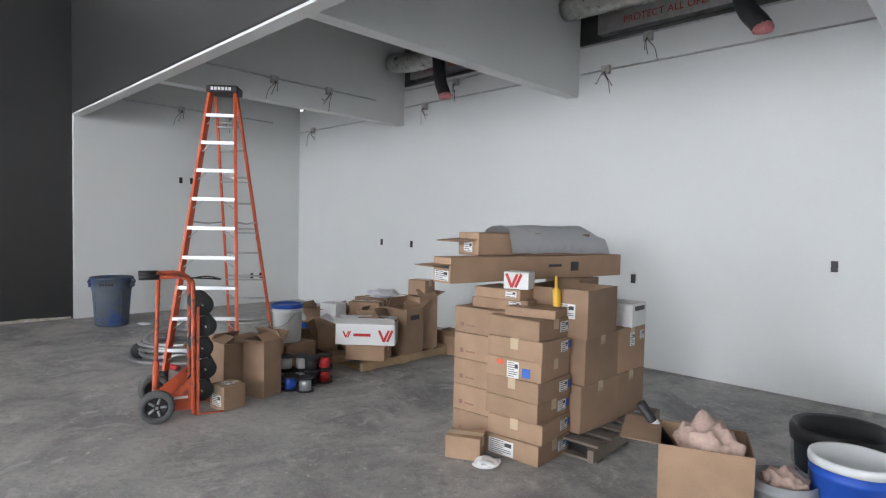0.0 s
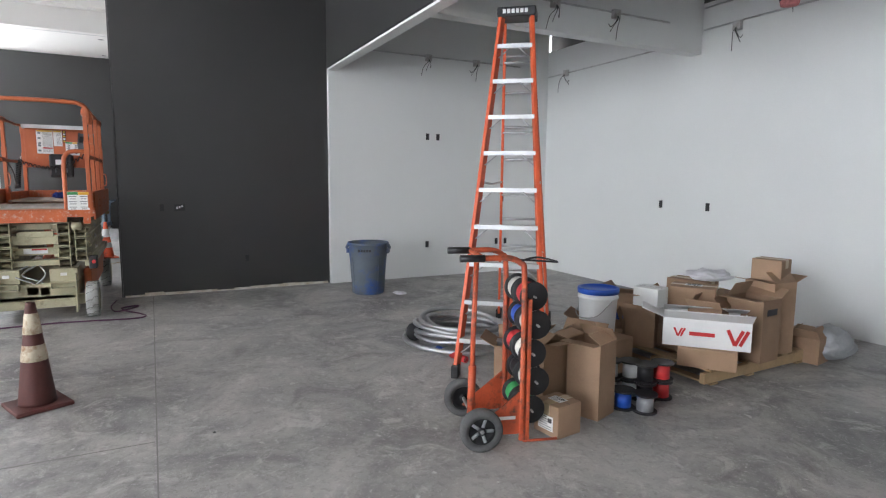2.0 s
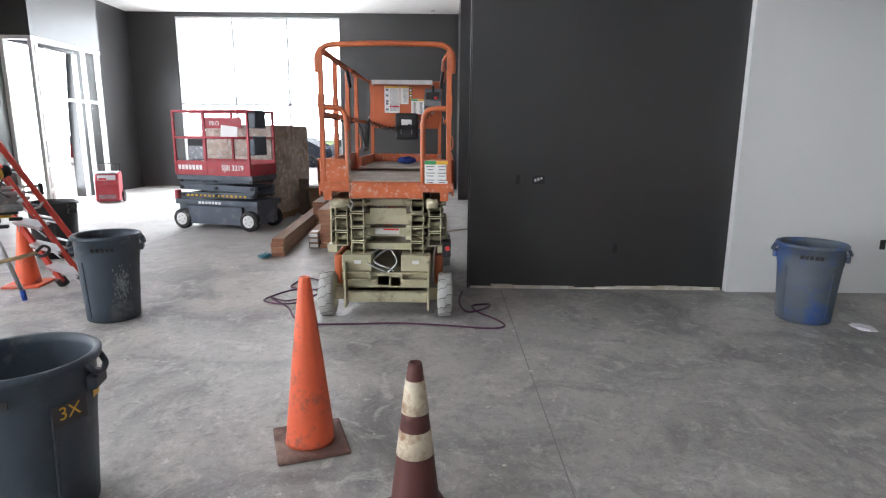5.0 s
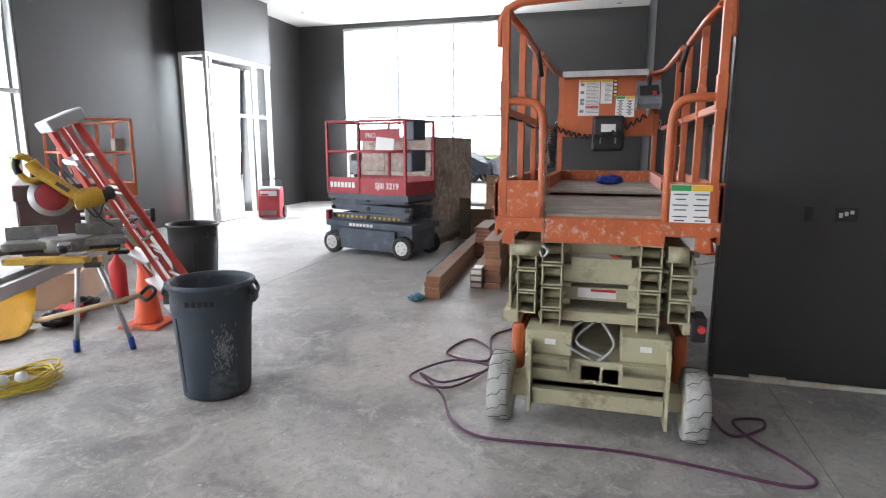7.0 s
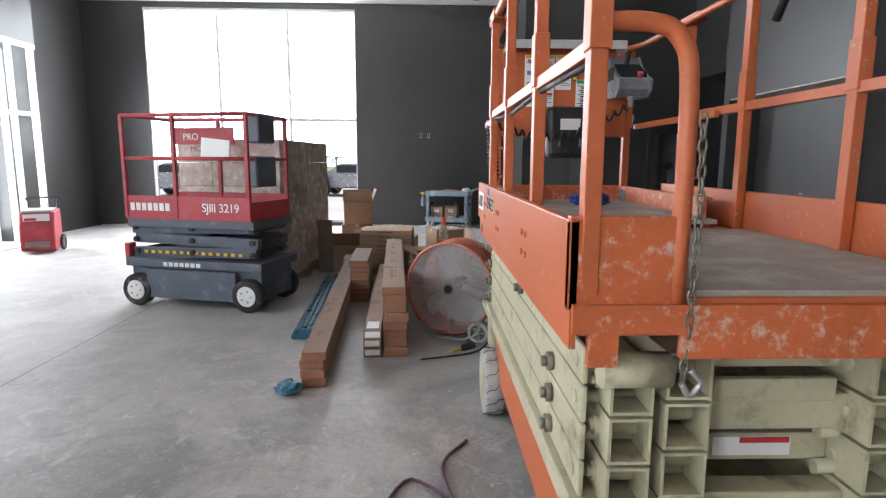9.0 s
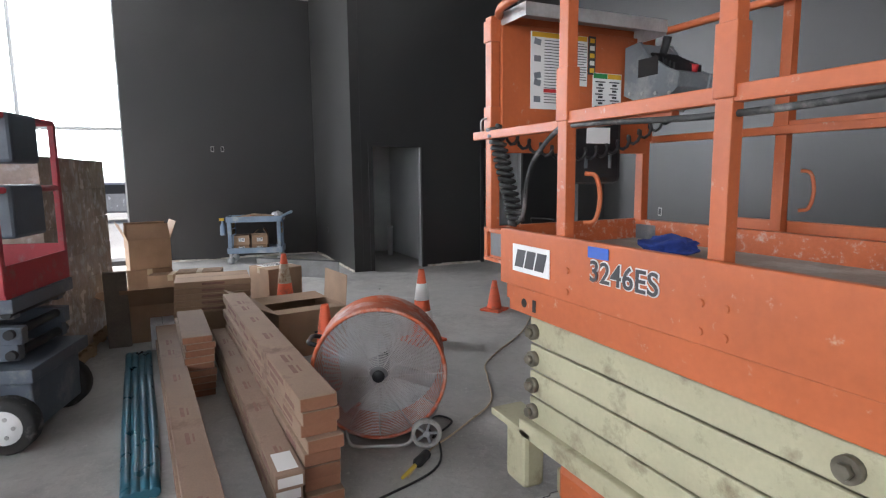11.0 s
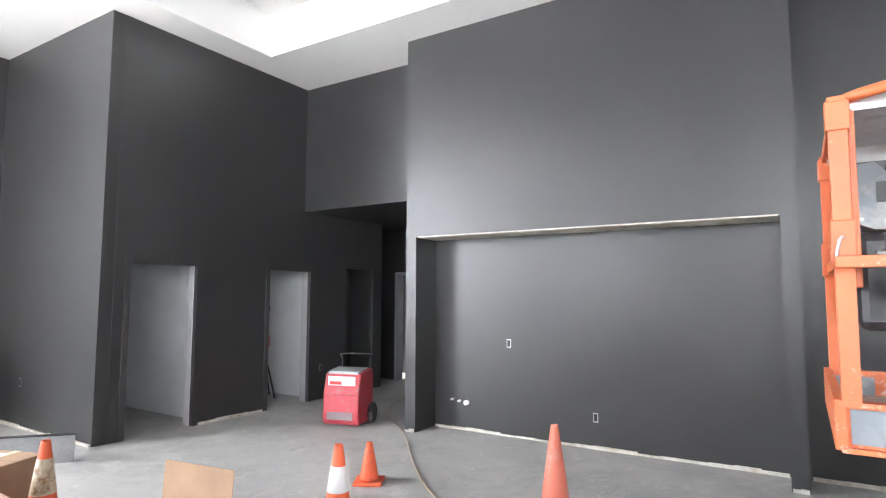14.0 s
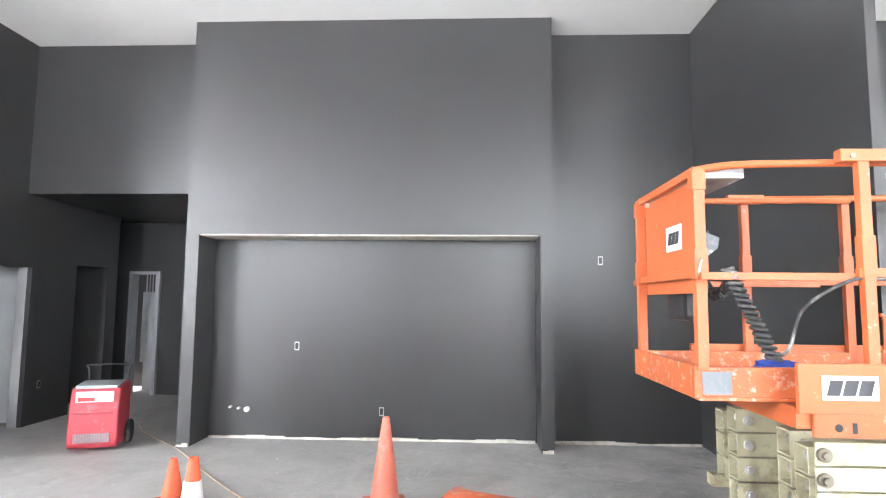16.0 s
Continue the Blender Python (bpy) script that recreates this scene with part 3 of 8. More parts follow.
        sec = [(-0.03, 1.195), (0.02, 1.195), (0.02, 1.34), (-0.03, 1.34), (-0.03, 1.326), (-0.006, 1.326), (-0.006, 1.209), (-0.03, 1.209)]
        ends = [[bm.verts.new((xx, cy + (dy if y < -0.5 else -dy), zz)) for dy, zz in sec] for xx in (-11.22, -10.0)]
        bm.faces.new(ends[0])
        bm.faces.new(ends[1][::-1])
        for q in range(8):
            bm.faces.new((ends[0][q], ends[0][(q + 1) % 8], ends[1][(q + 1) % 8], ends[1][q]))
        wpart("extension_rail", bm, M_SCRAPED, pl, "orange channel rail with bare metal scuff")
        wpart("scuff_patch", plate(face_pose((-11.13, cy - 0.0063 if y < -0.5 else cy - 0.0202, 1.268), "-y"), 0.13, 0.10, 0.0015), M_CONTROL, pl)
    bm = box(bm_(), -11.235, -11.205, Y0 + 0.135, Y1 - 0.135, 1.20, 1.345, bev=0.003)
    wpart("end_toe_board", bm, M_SCRAPED, pl)
    # rear apron with notches for the rollers
    bm = bm_()
    box(bm, -8.56, -8.535, Y0 + 0.01, Y1 - 0.01, 1.11, 1.18)
    box(bm, -8.56, -8.535, Y0 + 0.05, Y0 + 0.12, 1.03, 1.11)
    box(bm, -8.56, -8.535, Y1 - 0.12, Y1 - 0.05, 1.03, 1.11)
    box(bm, -8.56, -8.535, -0.86, -0.22, 1.05, 1.11)
    wpart("rear_apron", bm, M_SCRAPED, pl, "scraped orange rear apron")
    for y0, y1 in ((Y0, -0.87), (-0.24, Y1)):
        wpart("rear_panel", box(bm_(), -8.58, -8.55, y0, y1, 1.165, 1.385, bev=0.004), M_SCRAPED, pl)
    lab = wpart("capacity_label", plate(face_pose((-8.5495, -0.105, 1.275), "+x"), 0.20, 0.20), M_PAPER, pl, "white capacity chart with green and yellow heads")
    wpart("label_head", plate(face_pose((-8.5465, -0.155, 1.358), "+x"), 0.098, 0.03, 0.0015), M_GREEN, lab)
    wpart("label_head", plate(face_pose((-8.5465, -0.055, 1.358), "+x"), 0.098, 0.03, 0.0015), M_YEL, lab)
    bm = bm_()
    for yy in (-0.155, -0.055):
        for zz, ww in ((1.325, 0.07), (1.30, 0.05), (1.27, 0.075), (1.245, 0.06), (1.21, 0.07), (1.19, 0.05)):
            box(bm, -0.5 * ww, 0.5 * ww, -0.003, 0.003, 0, 0.001, face_pose((-8.5465, yy, zz), "+x"))
    wpart("label_print", bm, M_PRINT, lab)
    # rails
    ZT, ZM = 2.29, 1.76
    for y in (Y0 + 0.049, Y1 - 0.049):
        for xx in (-8.57, -9.22, -9.91, -10.52):
            bm = box(bm_(), xx - 0.024, xx + 0.024, y - 0.02, y + 0.02, 1.20, ZT - 0.01, bev=0.003)
            box(bm, xx - 0.030, xx + 0.030, y - 0.025, y + 0.025, ZM - 0.01, ZM + 0.16, bev=0.003)
            wpart("rail_post", bm, M_ORANGE, t)
        s = 1 if y < -0.5 else -1
        ye = y + 0.105 * s
        wpart("top_rail", rail([(-8.57, y, ZT), (-9.4, y, ZT - 0.004), (-10.56, y, ZT - 0.014)], 0.040, 8), M_ORANGE, t)
        wpart("extension_top_rail", rail(smooth_path([(-9.9, y + 0.045 * s, ZT - 0.03), (-10.6, y + 0.05 * s, ZT - 0.034), (-10.98, y + 0.06 * s, ZT - 0.038), (-11.10, y + 0.085 * s, ZT - 0.042), (-11.175, ye + 0.04 * s, ZT - 0.046), (-11.19, ye + 0.13 * s, ZT - 0.05)], 5), 0.036, 8), M_ORANGE, t)
        wpart("rail_sleeve", box(bm_(), -10.62, -10.40, y - 0.024, y + 0.024, ZT - 0.044, ZT + 0.012, bev=0.004), M_ORANGE, t)
        wpart("sleeve_bolt", cyl(bm_(), (-10.57, y - 0.032 * s, ZT - 0.018), (-10.57, y, ZT - 0.018), 0.012, None, 8), M_GREASE, t)
        wpart("mid_rail", box(bm_(), -10.56, -8.57, y - 0.016, y + 0.016, ZM - 0.02, ZM + 0.02, bev=0.003), M_ORANGE, t)
        wpart("extension_mid_rail", box(bm_(), -11.215, -10.1, y + 0.034 * s - 0.014, y + 0.034 * s + 0.014, ZM - 0.034, ZM + 0.0, bev=0.003), M_ORANGE, t)
        cpst = wpart("corner_post", box(bm_(), -11.215, -11.165, ye - 0.022, ye + 0.022, 1.33, ZT - 0.045, bev=0.003), M_ORANGE, t)
        wpart("post_sleeve", box(bm_(), -11.222, -11.158, ye - 0.028, ye + 0.028, ZM - 0.03, ZM + 0.11, bev=0.004), M_ORANGE, cpst)
        wpart("post_cap", box(bm_(), -11.222, -11.158, ye - 0.028, ye + 0.028, ZT - 0.15, ZT - 0.06, bev=0.004), M_ORANGE, cpst)
        wpart("latch_pin", tube(bm_(), smooth_path([(-11.19, ye - 0.03 * s, ZM + 0.06), (-11.20, ye - 0.05 * s, ZM + 0.05), (-11.21, ye - 0.045 * s, ZM + 0.0), (-11.20, ye - 0.04 * s, ZM - 0.02)], 3), 0.005, 5), M_STEEL, cpst)
        g = smooth_path([(-10.46, y + 0.03, 1.42), (-10.43, y + 0.05, 1.43), (-10.42, y + 0.06, 1.50), (-10.43, y + 0.05, 1.57), (-10.46, y + 0.03, 1.58)], 4)
        wpart("grab_handle", tube(bm_(), g, 0.008, 6), M_ORANGE, t)
        yi = -0.87 if y < -0.5 else -0.22
        wpart("gate_arch", rail(smooth_path([(-8.565, yi, 1.18), (-8.565, yi, 1.66), (-8.565, yi + (-0.03 if y < -0.5 else 0.03), 1.78), (-8.565, yi + (-0.10 if y < -0.5 else 0.10), 1.81), (-8.565, y, 1.81)], 5), 0.045, 8), M_ORANGE, t)
        wpart("entry_rail", rail([(-8.62, y + 0.02 * s, 2.26), (-8.9, y + 0.05 * s, 2.24), (-9.5, y + 0.06 * s, 2.22)], 0.035), M_ORANGE, t)
        wpart("rubber_grip", tube(bm_(), [(-9.5, y + 0.06 * s, 2.22), (-9.56, y + 0.07 * s, 2.15), (-9.6, y + 0.08 * s, 2.06)], 0.018, 8), M_BLACK, t)
    wpart("end_top_rail", rail(smooth_path([(-8.57, Y0 + 0.02, 2.1), (-8.57, Y0 + 0.025, 2.24), (-8.57, Y0 + 0.10, 2.31), (-8.57, -0.9, 2.325), (-8.57, -0.5, 2.335), (-8.57, -0.15, 2.33), (-8.57, Y1 - 0.10, 2.32), (-8.57, Y1 - 0.03, 2.26), (-8.57, Y1 - 0.02, 2.1)], 5), 0.045, 8), M_ORANGE, t)
    for z in (ZT - 0.055, ZM):
        wpart("front_rail", box(bm_(), -11.205, -11.17, Y0 + 0.16, Y1 - 0.16, z - 0.02, z + 0.02, bev=0.003), M_ORANGE, t)
    # control panel
    cp = wpart("control_panel", box(bm_(), -11.165, -11.145, -0.955, -0.125, 1.67, 2.215, bev=0.004), M_ORANGE, t)
    bm = bm_()
    box(bm, -11.19, -10.965, -0.955, -0.20, 2.252, 2.257)
    box(bm, -10.970, -10.965, -0.955, -0.20, 2.205, 2.252)
    box(bm, -11.19, -10.970, -0.955, -0.950, 2.205, 2.252)
    box(bm, -11.19, -10.970, -0.205, -0.20, 2.19, 2.252)
    wpart("sun_shade", bm, M_GALV, cp, "bare sheet metal shade")
    for y0, w, z0, h, rows in ((-0.715, 0.195, 2.03, 0.33, 22), (-0.557, 0.105, 2.085, 0.22, 15)):
        sh = wpart("warning_sheet", plate(face_pose((-11.144, y0, z0), "+x"), w, h), M_PAPER, cp, "white warning sheet with fine print")
        wpart("warning_head", plate(face_pose((-11.1405, y0, z0 + h / 2 - 0.012), "+x"), w - 0.01, 0.02, 0.0015), M_YEL, sh)
        bm = bm_()
        for k in range(rows):
            zz = z0 + h / 2 - 0.034 - k * (h - 0.05) / rows
            box(bm, -w * 0.14, w * (0.44 if k % 4 else 0.30), -0.0016, 0.0016, 0, 0.001, face_pose((-11.1405, y0, zz), "+x"))
        wpart("fine_print", bm, M_PRINT, sh)
        if w > 0.15:
            bm = bm_()
            for k in range(5):
                box(bm, -w * 0.42, -w * 0.24, -0.014, 0.012, 0, 0.001, face_pose((-11.1405, y0, z0 + 0.11 - 0.058 * k), "+x") @ pose(0, 0, 0, 0, 0, 12 * (k % 3 - 1)))
            wpart("pictogram", bm, M_CONTROL, sh)
            wpart("danger_head", plate(face_pose((-11.1402, y0 + 0.03, z0 - 0.085), "+x"), 0.12, 0.016, 0.0015), M_REDP, sh)
    st = wpart("icon_strip", plate(face_pose((-11.144, -0.478, 2.115), "+x"), 0.04, 0.17), M_PRINT, cp)
    for k in range(5):
        wpart("icon", plate(face_pose((-11.1405, -0.478, 2.18 - 0.033 * k), "+x"), 0.026, 0.02, 0.001), M_PAPER if k % 2 else M_YEL, st)
    z_l = wpart("zone_label", plate(face_pose((-11.144, -0.385, 1.945), "+x"), 0.17, 0.19), M_PAPER, cp)
    for yy, mm in ((-0.4265, M_GREEN), (-0.3435, M_YEL)):
        wpart("zone_head", plate(face_pose((-11.1405, yy, 2.026), "+x"), 0.08, 0.022, 0.0015), mm, z_l)
        bm = bm_()
        for k in range(5):
            box(bm, -0.030 + 0.006 * (k % 2), 0.030 - 0.008 * (k % 3), -0.0028, 0.0028, 0, 0.001, face_pose((-11.1405, yy, 2.0 - 0.028 * k), "+x"))
            box(bm, -0.012, 0.014, -0.006, 0.004, 0, 0.001, face_pose((-11.1405, yy, 1.988 - 0.028 * k), "+x"))
        wpart("zone_print", bm, M_PRINT, z_l)
    ds = wpart("document_box", box(bm_(), -11.14, -11.03, -0.67, -0.38, 1.53, 1.86, bev=0.03), M_BLACK, cp, "black plastic document box")
    wpart("document_label", plate(face_pose((-11.029, -0.525, 1.745), "+x"), 0.13, 0.07), M_PAPER, ds)
    for k in (0.0, 0.045):
        wpart("latch", box(bm_(), -11.032, -11.022, -0.60 + k * 3, -0.585 + k * 3, 1.60, 1.66, bev=0.003), M_CONTROL, ds)
    prof = [(-11.13, 2.16), (-11.13, 1.94), (-11.05, 1.905), (-10.86, 1.90), (-10.81, 1.94), (-10.80, 2.00), (-10.87, 2.03), (-10.98, 2.10), (-11.04, 2.17)]

    def slab(y0, y1, shrink=0.0):
        b = bm_()
        cx, cz = -10.98, 2.02
        vs = [[b.verts.new((cx + (px - cx) * (1 - shrink), yy, cz + (pz - cz) * (1 - shrink))) for px, pz in prof] for yy in (y0, y1)]
        b.faces.new(vs[0])
        b.faces.new(vs[1][::-1])
        for q in range(len(prof)):
            b.faces.new((vs[0][q], vs[0][(q + 1) % len(prof)], vs[1][(q + 1) % len(prof)], vs[1][q]))
        return b
    cb = wpart("control_box", slab(-0.275, -0.105, 0.06), M_CONTROL, cp, "dusty grey joystick control box")
    for y0, y1 in ((-0.292, -0.276), (-0.104, -0.088)):
        wpart("side_guard", slab(y0, y1), M_CONTROL, cb)
    wpart("grip_hole", box(bm_(), -11.04, -10.92, -0.2945, -0.2915, 2.01, 2.09, pose(0, 0, 0), bev=0.0012), M_BLACK, cb)
    for k in range(7):
        wpart("vent_slat", box(bm_(), -10.99 + 0.022 * k, -10.98 + 0.022 * k, -0.27, -0.11, 2.085 - 0.011 * k, 2.115 - 0.011 * k), M_BLACK, cb)
    for k in range(4):
        wpart("guard_screw", cyl(bm_(), (-11.09 + 0.08 * k, -0.297, 1.945 - 0.008 * k), (-11.09 + 0.08 * k, -0.29, 1.945 - 0.008 * k), 0.008, None, 8), M_STEEL, cb)
    wpart("joystick", cyl(bm_(), (-11.0, -0.19, 2.10), (-10.97, -0.19, 2.19), 0.016, 0.02, 10), M_BLACK, cb)
    wpart("stop_button", cyl(bm_(), (-10.86, -0.15, 2.02), (-10.85, -0.15, 2.05), 0.02, None, 12), M_REDP, cb)
    wpart("cable_gland", lathe(bm_(), [(0.014, -0.06), (0.018, -0.05), (0.018, -0.02), (0.026, -0.015), (0.026, 0.0)], 10, Matrix.Translation((-10.88, -0.19, 1.905))), M_STEEL, cb)
    wpart("rear_logo", plate(face_pose((-11.166, -0.60, 1.96), "-x"), 0.22, 0.13), M_PAPER, cp)
    # cables
    coil = [(-11.09 + 0.0017 * k + 0.028 * math.cos(k * 0.9), Y0 + 0.10 + 0.030 * math.sin(k * 0.9), 1.78 - 0.0036 * k) for k in range(112)]
    wpart("coiled_cable", tube(bm_(), coil, 0.009, 6), M_RUBBER, t, "black coiled control cable")
    coil = [(-11.06 + 0.0016 * k + 0.02 * math.cos(k * 0.9), -1.0 + 0.0072 * k, 1.74 + 0.0010 * k - 0.13 * math.sin(k * math.pi / 110) + 0.024 * math.sin(k * 0.9)) for k in range(111)]
    wpart("coiled_cable", tube(bm_(), coil, 0.0075, 5), M_BLACK, t)
    wpart("cable", tube(bm_(), smooth_path([(-10.90, Y0 + 0.1, 1.385), (-10.84, Y0 + 0.09, 1.43), (-10.78, Y0 + 0.08, 1.60), (-10.6, Y0 + 0.06, 1.72), (-10.45, Y0 + 0.05, 1.735), (-9.9, Y0 + 0.05, 1.715), (-9.2, Y0 + 0.05, 1.735), (-8.6, Y0 + 0.05, 1.73)], 6), 0.009, 6), M_RUBBER, t, "grey rubber cable tied along the rail")
    for k in range(22):
        zc = 1.60 - 0.0285 * k
        a = 0 if k % 2 else 90
        mm = Matrix.Translation((-8.535 + 0.012 * math.sin(k * 0.2), -0.848, zc)) @ pose(0, 0, 0, 0, 0, a)
        wpart("chain_link", tube(bm_(), [mm @ Vector((0.009 * math.cos(q * 0.785), 0, 0.019 * math.sin(q * 0.785))) for q in range(8)], 0.0032, 5, closed=True), M_GREASE, t)
    wpart("hook", tube(bm_(), smooth_path([(-8.52, -0.845, 1.03), (-8.515, -0.82, 1.0), (-8.515, -0.845, 0.97), (-8.515, -0.865, 1.0)], 4), 0.008, 6), M_STEEL, t)
    # lettering plates on the flank and end
    for x in (-10.65,):
        wpart("logo_plate", plate(face_pose((x, Y0 - 0.001, 1.275), "-y"), 0.23, 0.10), M_PAPER, t, "white plate with three bold dark slanted bars")
        bm = bm_()
        for k in range(3):
            box(bm, -0.090 + 0.064 * k, -0.036 + 0.064 * k, -0.032, 0.032, 0.003, 0.0045, face_pose((x, Y0 - 0.001, 1.275), "-y") @ SLANT)
        wpart("logo_bar", bm, M_PRINT, t)
    text_part("number_outline", "3246ES", 0.090, face_pose((-10.19, Y0 - 0.0012, 1.285), "-y"), M_PAPER, t, 1.05, 0.0045)
    text_part("number_text", "3246ES", 0.090, face_pose((-10.19, Y0 - 0.0040, 1.285), "-y"), M_PRINT, t, 1.05, 0.001)
    wpart("pin_hole", cyl(bm_(), (-10.70, Y0 + 0.008, 1.11), (-10.70, Y0 + 0.0045, 1.11), 0.017, None, 14), M_BLACK, t)
    wpart("slot_hole", box(bm_(), -10.645, -10.625, Y0 + 0.0045, Y0 + 0.008, 1.088, 1.132), M_BLACK, t)
    wpart("blue_tape", plate(face_pose((-10.29, Y0 - 0.002, 1.345), "-y"), 0.09, 0.034), M_BLUEP, t)
    bm = bm_()
    for k in range(3):
        box(bm, -0.075 + 0.052 * k, -0.03 + 0.052 * k, -0.032, 0.032, 0.003, 0.0045, face_pose((-11.166, -0.60, 1.96), "-x") @ SLANT)
    wpart("rear_logo_bar", bm, M_PRINT, cp)
    bm = box(bm_(), -8.9, -8.6, -1.02, -0.94, 1.205, 1.36, bev=0.02)
    wpart("battery_box", bm, M_BLACK, t)
    wpart("ground_control", box(bm_(), -8.75, -8.6, -0.05, 0.03, 0.52, 0.66, bev=0.01), M_BLACK, t)
    wpart("emergency_stop", cyl(bm_(), (-8.60, 0.0, 0.60), (-8.57, 0.0, 0.60), 0.02, None, 12), M_REDP, t)
    return t


orange_lift()


def rag(name, p, r, h, material, label, category, seed):
    rnd = random.Random(seed)
    bm = bm_()
    bmesh.ops.create_icosphere(bm, subdivisions=4, radius=1)
    for v in bm.verts:
        n = noise.noise(v.co * 1.7 + Vector((seed, 0, 0))) * 0.6 + noise.noise(v.co * 4.0 + Vector((0, seed, 0))) * 0.35
        v.co = Vector((v.co.x * r * (1 + 0.5 * n), v.co.y * r * (0.8 + 0.5 * n), max(0.0, (v.co.z * 0.5 + 0.5) * h * (1 + 0.45 * n))))
    for f in bm.faces:
        f.smooth = True
    ob = done(name, bm, material)
    ob.matrix_basis = pose(*p, 0, 0, rnd.uniform(0, 360))
    return tagged(ob, label, category)


rag("cloth", (-10.62, -0.50, 1.245), 0.12, 0.08, M_BLUEC, "crumpled blue cloth on the lift deck", "cloth", 3)


# ---- red scissor lift ----
def red_lift():
    t = thing("scissor_lift", pose(-13.38, -3.75, 0, 0, 0, 75) @ Matrix.Scale(1.03, 4), "small red and slate scissor lift with white lettering", "scissor lift")
    bm = box(bm_(), -0.72, 0.74, -0.30, 0.30, 0.10, 0.40, bev=0.01)
    b = part("base", bm, M_NAVY, t, "slate blue steel base")
    part("base_step", box(bm_(), -0.74, 0.78, -0.36, 0.36, 0.40, 0.48, bev=0.006), M_NAVY, b)
    part("pothole_guard", box(bm_(), -0.5, 0.5, -0.37, -0.31, 0.09, 0.38, bev=0.006), M_NAVY, b)
    for x in (-0.62, 0.62):
        for y in (-0.335, 0.335):
            m = Matrix.Translation((x, y, 0.162)) @ pose(0, 0, 0, 90)
            w = part("wheel", lathe(bm_(), [(0.09, -0.055), (0.15, -0.055), (0.162, -0.04), (0.162, 0.04), (0.15, 0.055), (0.09, 0.055)], 24, m), M_RUBBER, t)
            part("rim", lathe(bm_(), [(0.03, -0.06), (0.095, -0.06), (0.105, -0.05), (0.105, 0.05), (0.095, 0.06), (0.03, 0.06)], 20, m), M_PAPER, w, "white steel rim")
            for k in range(5):
                a = 2 * math.pi * k / 5
                for s in ((-1,) if y < 0 else (1,)):
                    bm = cyl(bm_(), (x + 0.055 * math.cos(a), y + s * 0.058, 0.162 + 0.055 * math.sin(a)), (x + 0.055 * math.cos(a), y + s * 0.064, 0.162 + 0.055 * math.sin(a)), 0.012, None, 8)
                    part("wheel_nut", bm, M_STEEL, w)
    for k in range(3):
        z = 0.50 + 0.12 * k
        for y in (-0.29, 0.22):
            part("scissor_arm", box(bm_(), -0.68, 0.70, y, y + 0.07, z, z + 0.10, pose(0, 0, 0, 0, (1.2 if k % 2 else -1.2)), bev=0.006), M_NAVY, t)
        for x in (-0.64, 0.0, 0.66):
            part("pivot_pin", cyl(bm_(), (x, -0.32, z + 0.05), (x, 0.32, z + 0.05), 0.028, None, 12), M_BLACK, t)
    for k in range(14):
        part("hazard_stripe", box(bm_(), -0.56 + 0.082 * k, -0.52 + 0.082 * k, -0.303, -0.295, 0.53, 0.56), M_YEL, t)
    p = part("platform", box(bm_(), -0.68, 0.72, -0.36, 0.36, 0.80, 0.88, bev=0.006), M_NAVY, t)
    for y in (-0.37, 0.355):
        part("side_panel", box(bm_(), -0.68, 0.70, y, y + 0.015, 0.88, 1.11, bev=0.003), M_RED, p)
    for x in (-0.695, 0.685):
        part("end_panel", box(bm_(), x, x + 0.015, -0.36, 0.36, 0.88, 1.06), M_RED, p)
    for x in (-0.67, -0.1, 0.68):
        for y in (-0.36, 0.36):
            part("rail_post", box(bm_(), x - 0.018, x + 0.018, y - 0.018, y + 0.018, 0.9, 1.88, bev=0.003), M_RED, t)
    for z in (1.47, 1.88):
        for y in (-0.36, 0.36):
            part("rail", tube(bm_(), [(-0.68, y, z), (0.69, y, z)], 0.018, 8), M_RED, t)
        for x in (-0.67, 0.68):
            part("end_rail", tube(bm_(), [(x, -0.36, z), (x, 0.36, z)], 0.018, 8), M_RED, t)
    part("back_sheet", box(bm_(), -0.62, 0.1, 0.33, 0.345, 1.62, 1.80), M_RED, t, "red sheet with pale lettering")
    text_part("back_text", "PRO", 0.10, face_pose((-0.42, 0.328, 1.70), "-y"), M_PAPER, t, world=False)
    part("notice_board", box(bm_(), 0.02, 0.32, -0.34, -0.33, 1.50, 1.68, pose(0, 0, 0, 0, 6)), M_PAPER, t, "white notice card")
    text_part("notice_text", "MC", 0.075, face_pose((0.13, -0.342, 1.56), "-y"), M_PRINT, t, world=False)
    part("control_box", box(bm_(), 0.55, 0.72, -0.2, 0.1, 1.62, 1.9, bev=0.02), M_NAVY, t)
    part("manual_box", box(bm_(), 0.60, 0.72, -0.25, 0.10, 1.20, 1.5, bev=0.02), M_NAVY, t)
    text_part("model_text", "SJIII 3219", 0.115, face_pose((0.38, -0.371, 1.0), "-y"), M_PAPER, t, 0.95, 0.001, world=False)
    bm = bm_()
    for k in range(7):
        box(bm, -0.62 + 0.066 * k, -0.572 + 0.066 * k, -0.374, -0.370, 0.965, 1.04)
    part("logo_mark", bm, M_PAPER, t)
    bm = bm_()
    for k in range(7):
        box(bm, -0.30 + 0.062 * k, -0.255 + 0.062 * k, -0.364, -0.360, 0.415, 0.455)
    part("logo_mark", bm, M_PAPER, t)
    part("yellow_cap", box(bm_(), -0.80, -0.74, -0.3, -0.2, 0.45, 0.62, bev=0.01), M_RED, t)
    return t


red_lift()


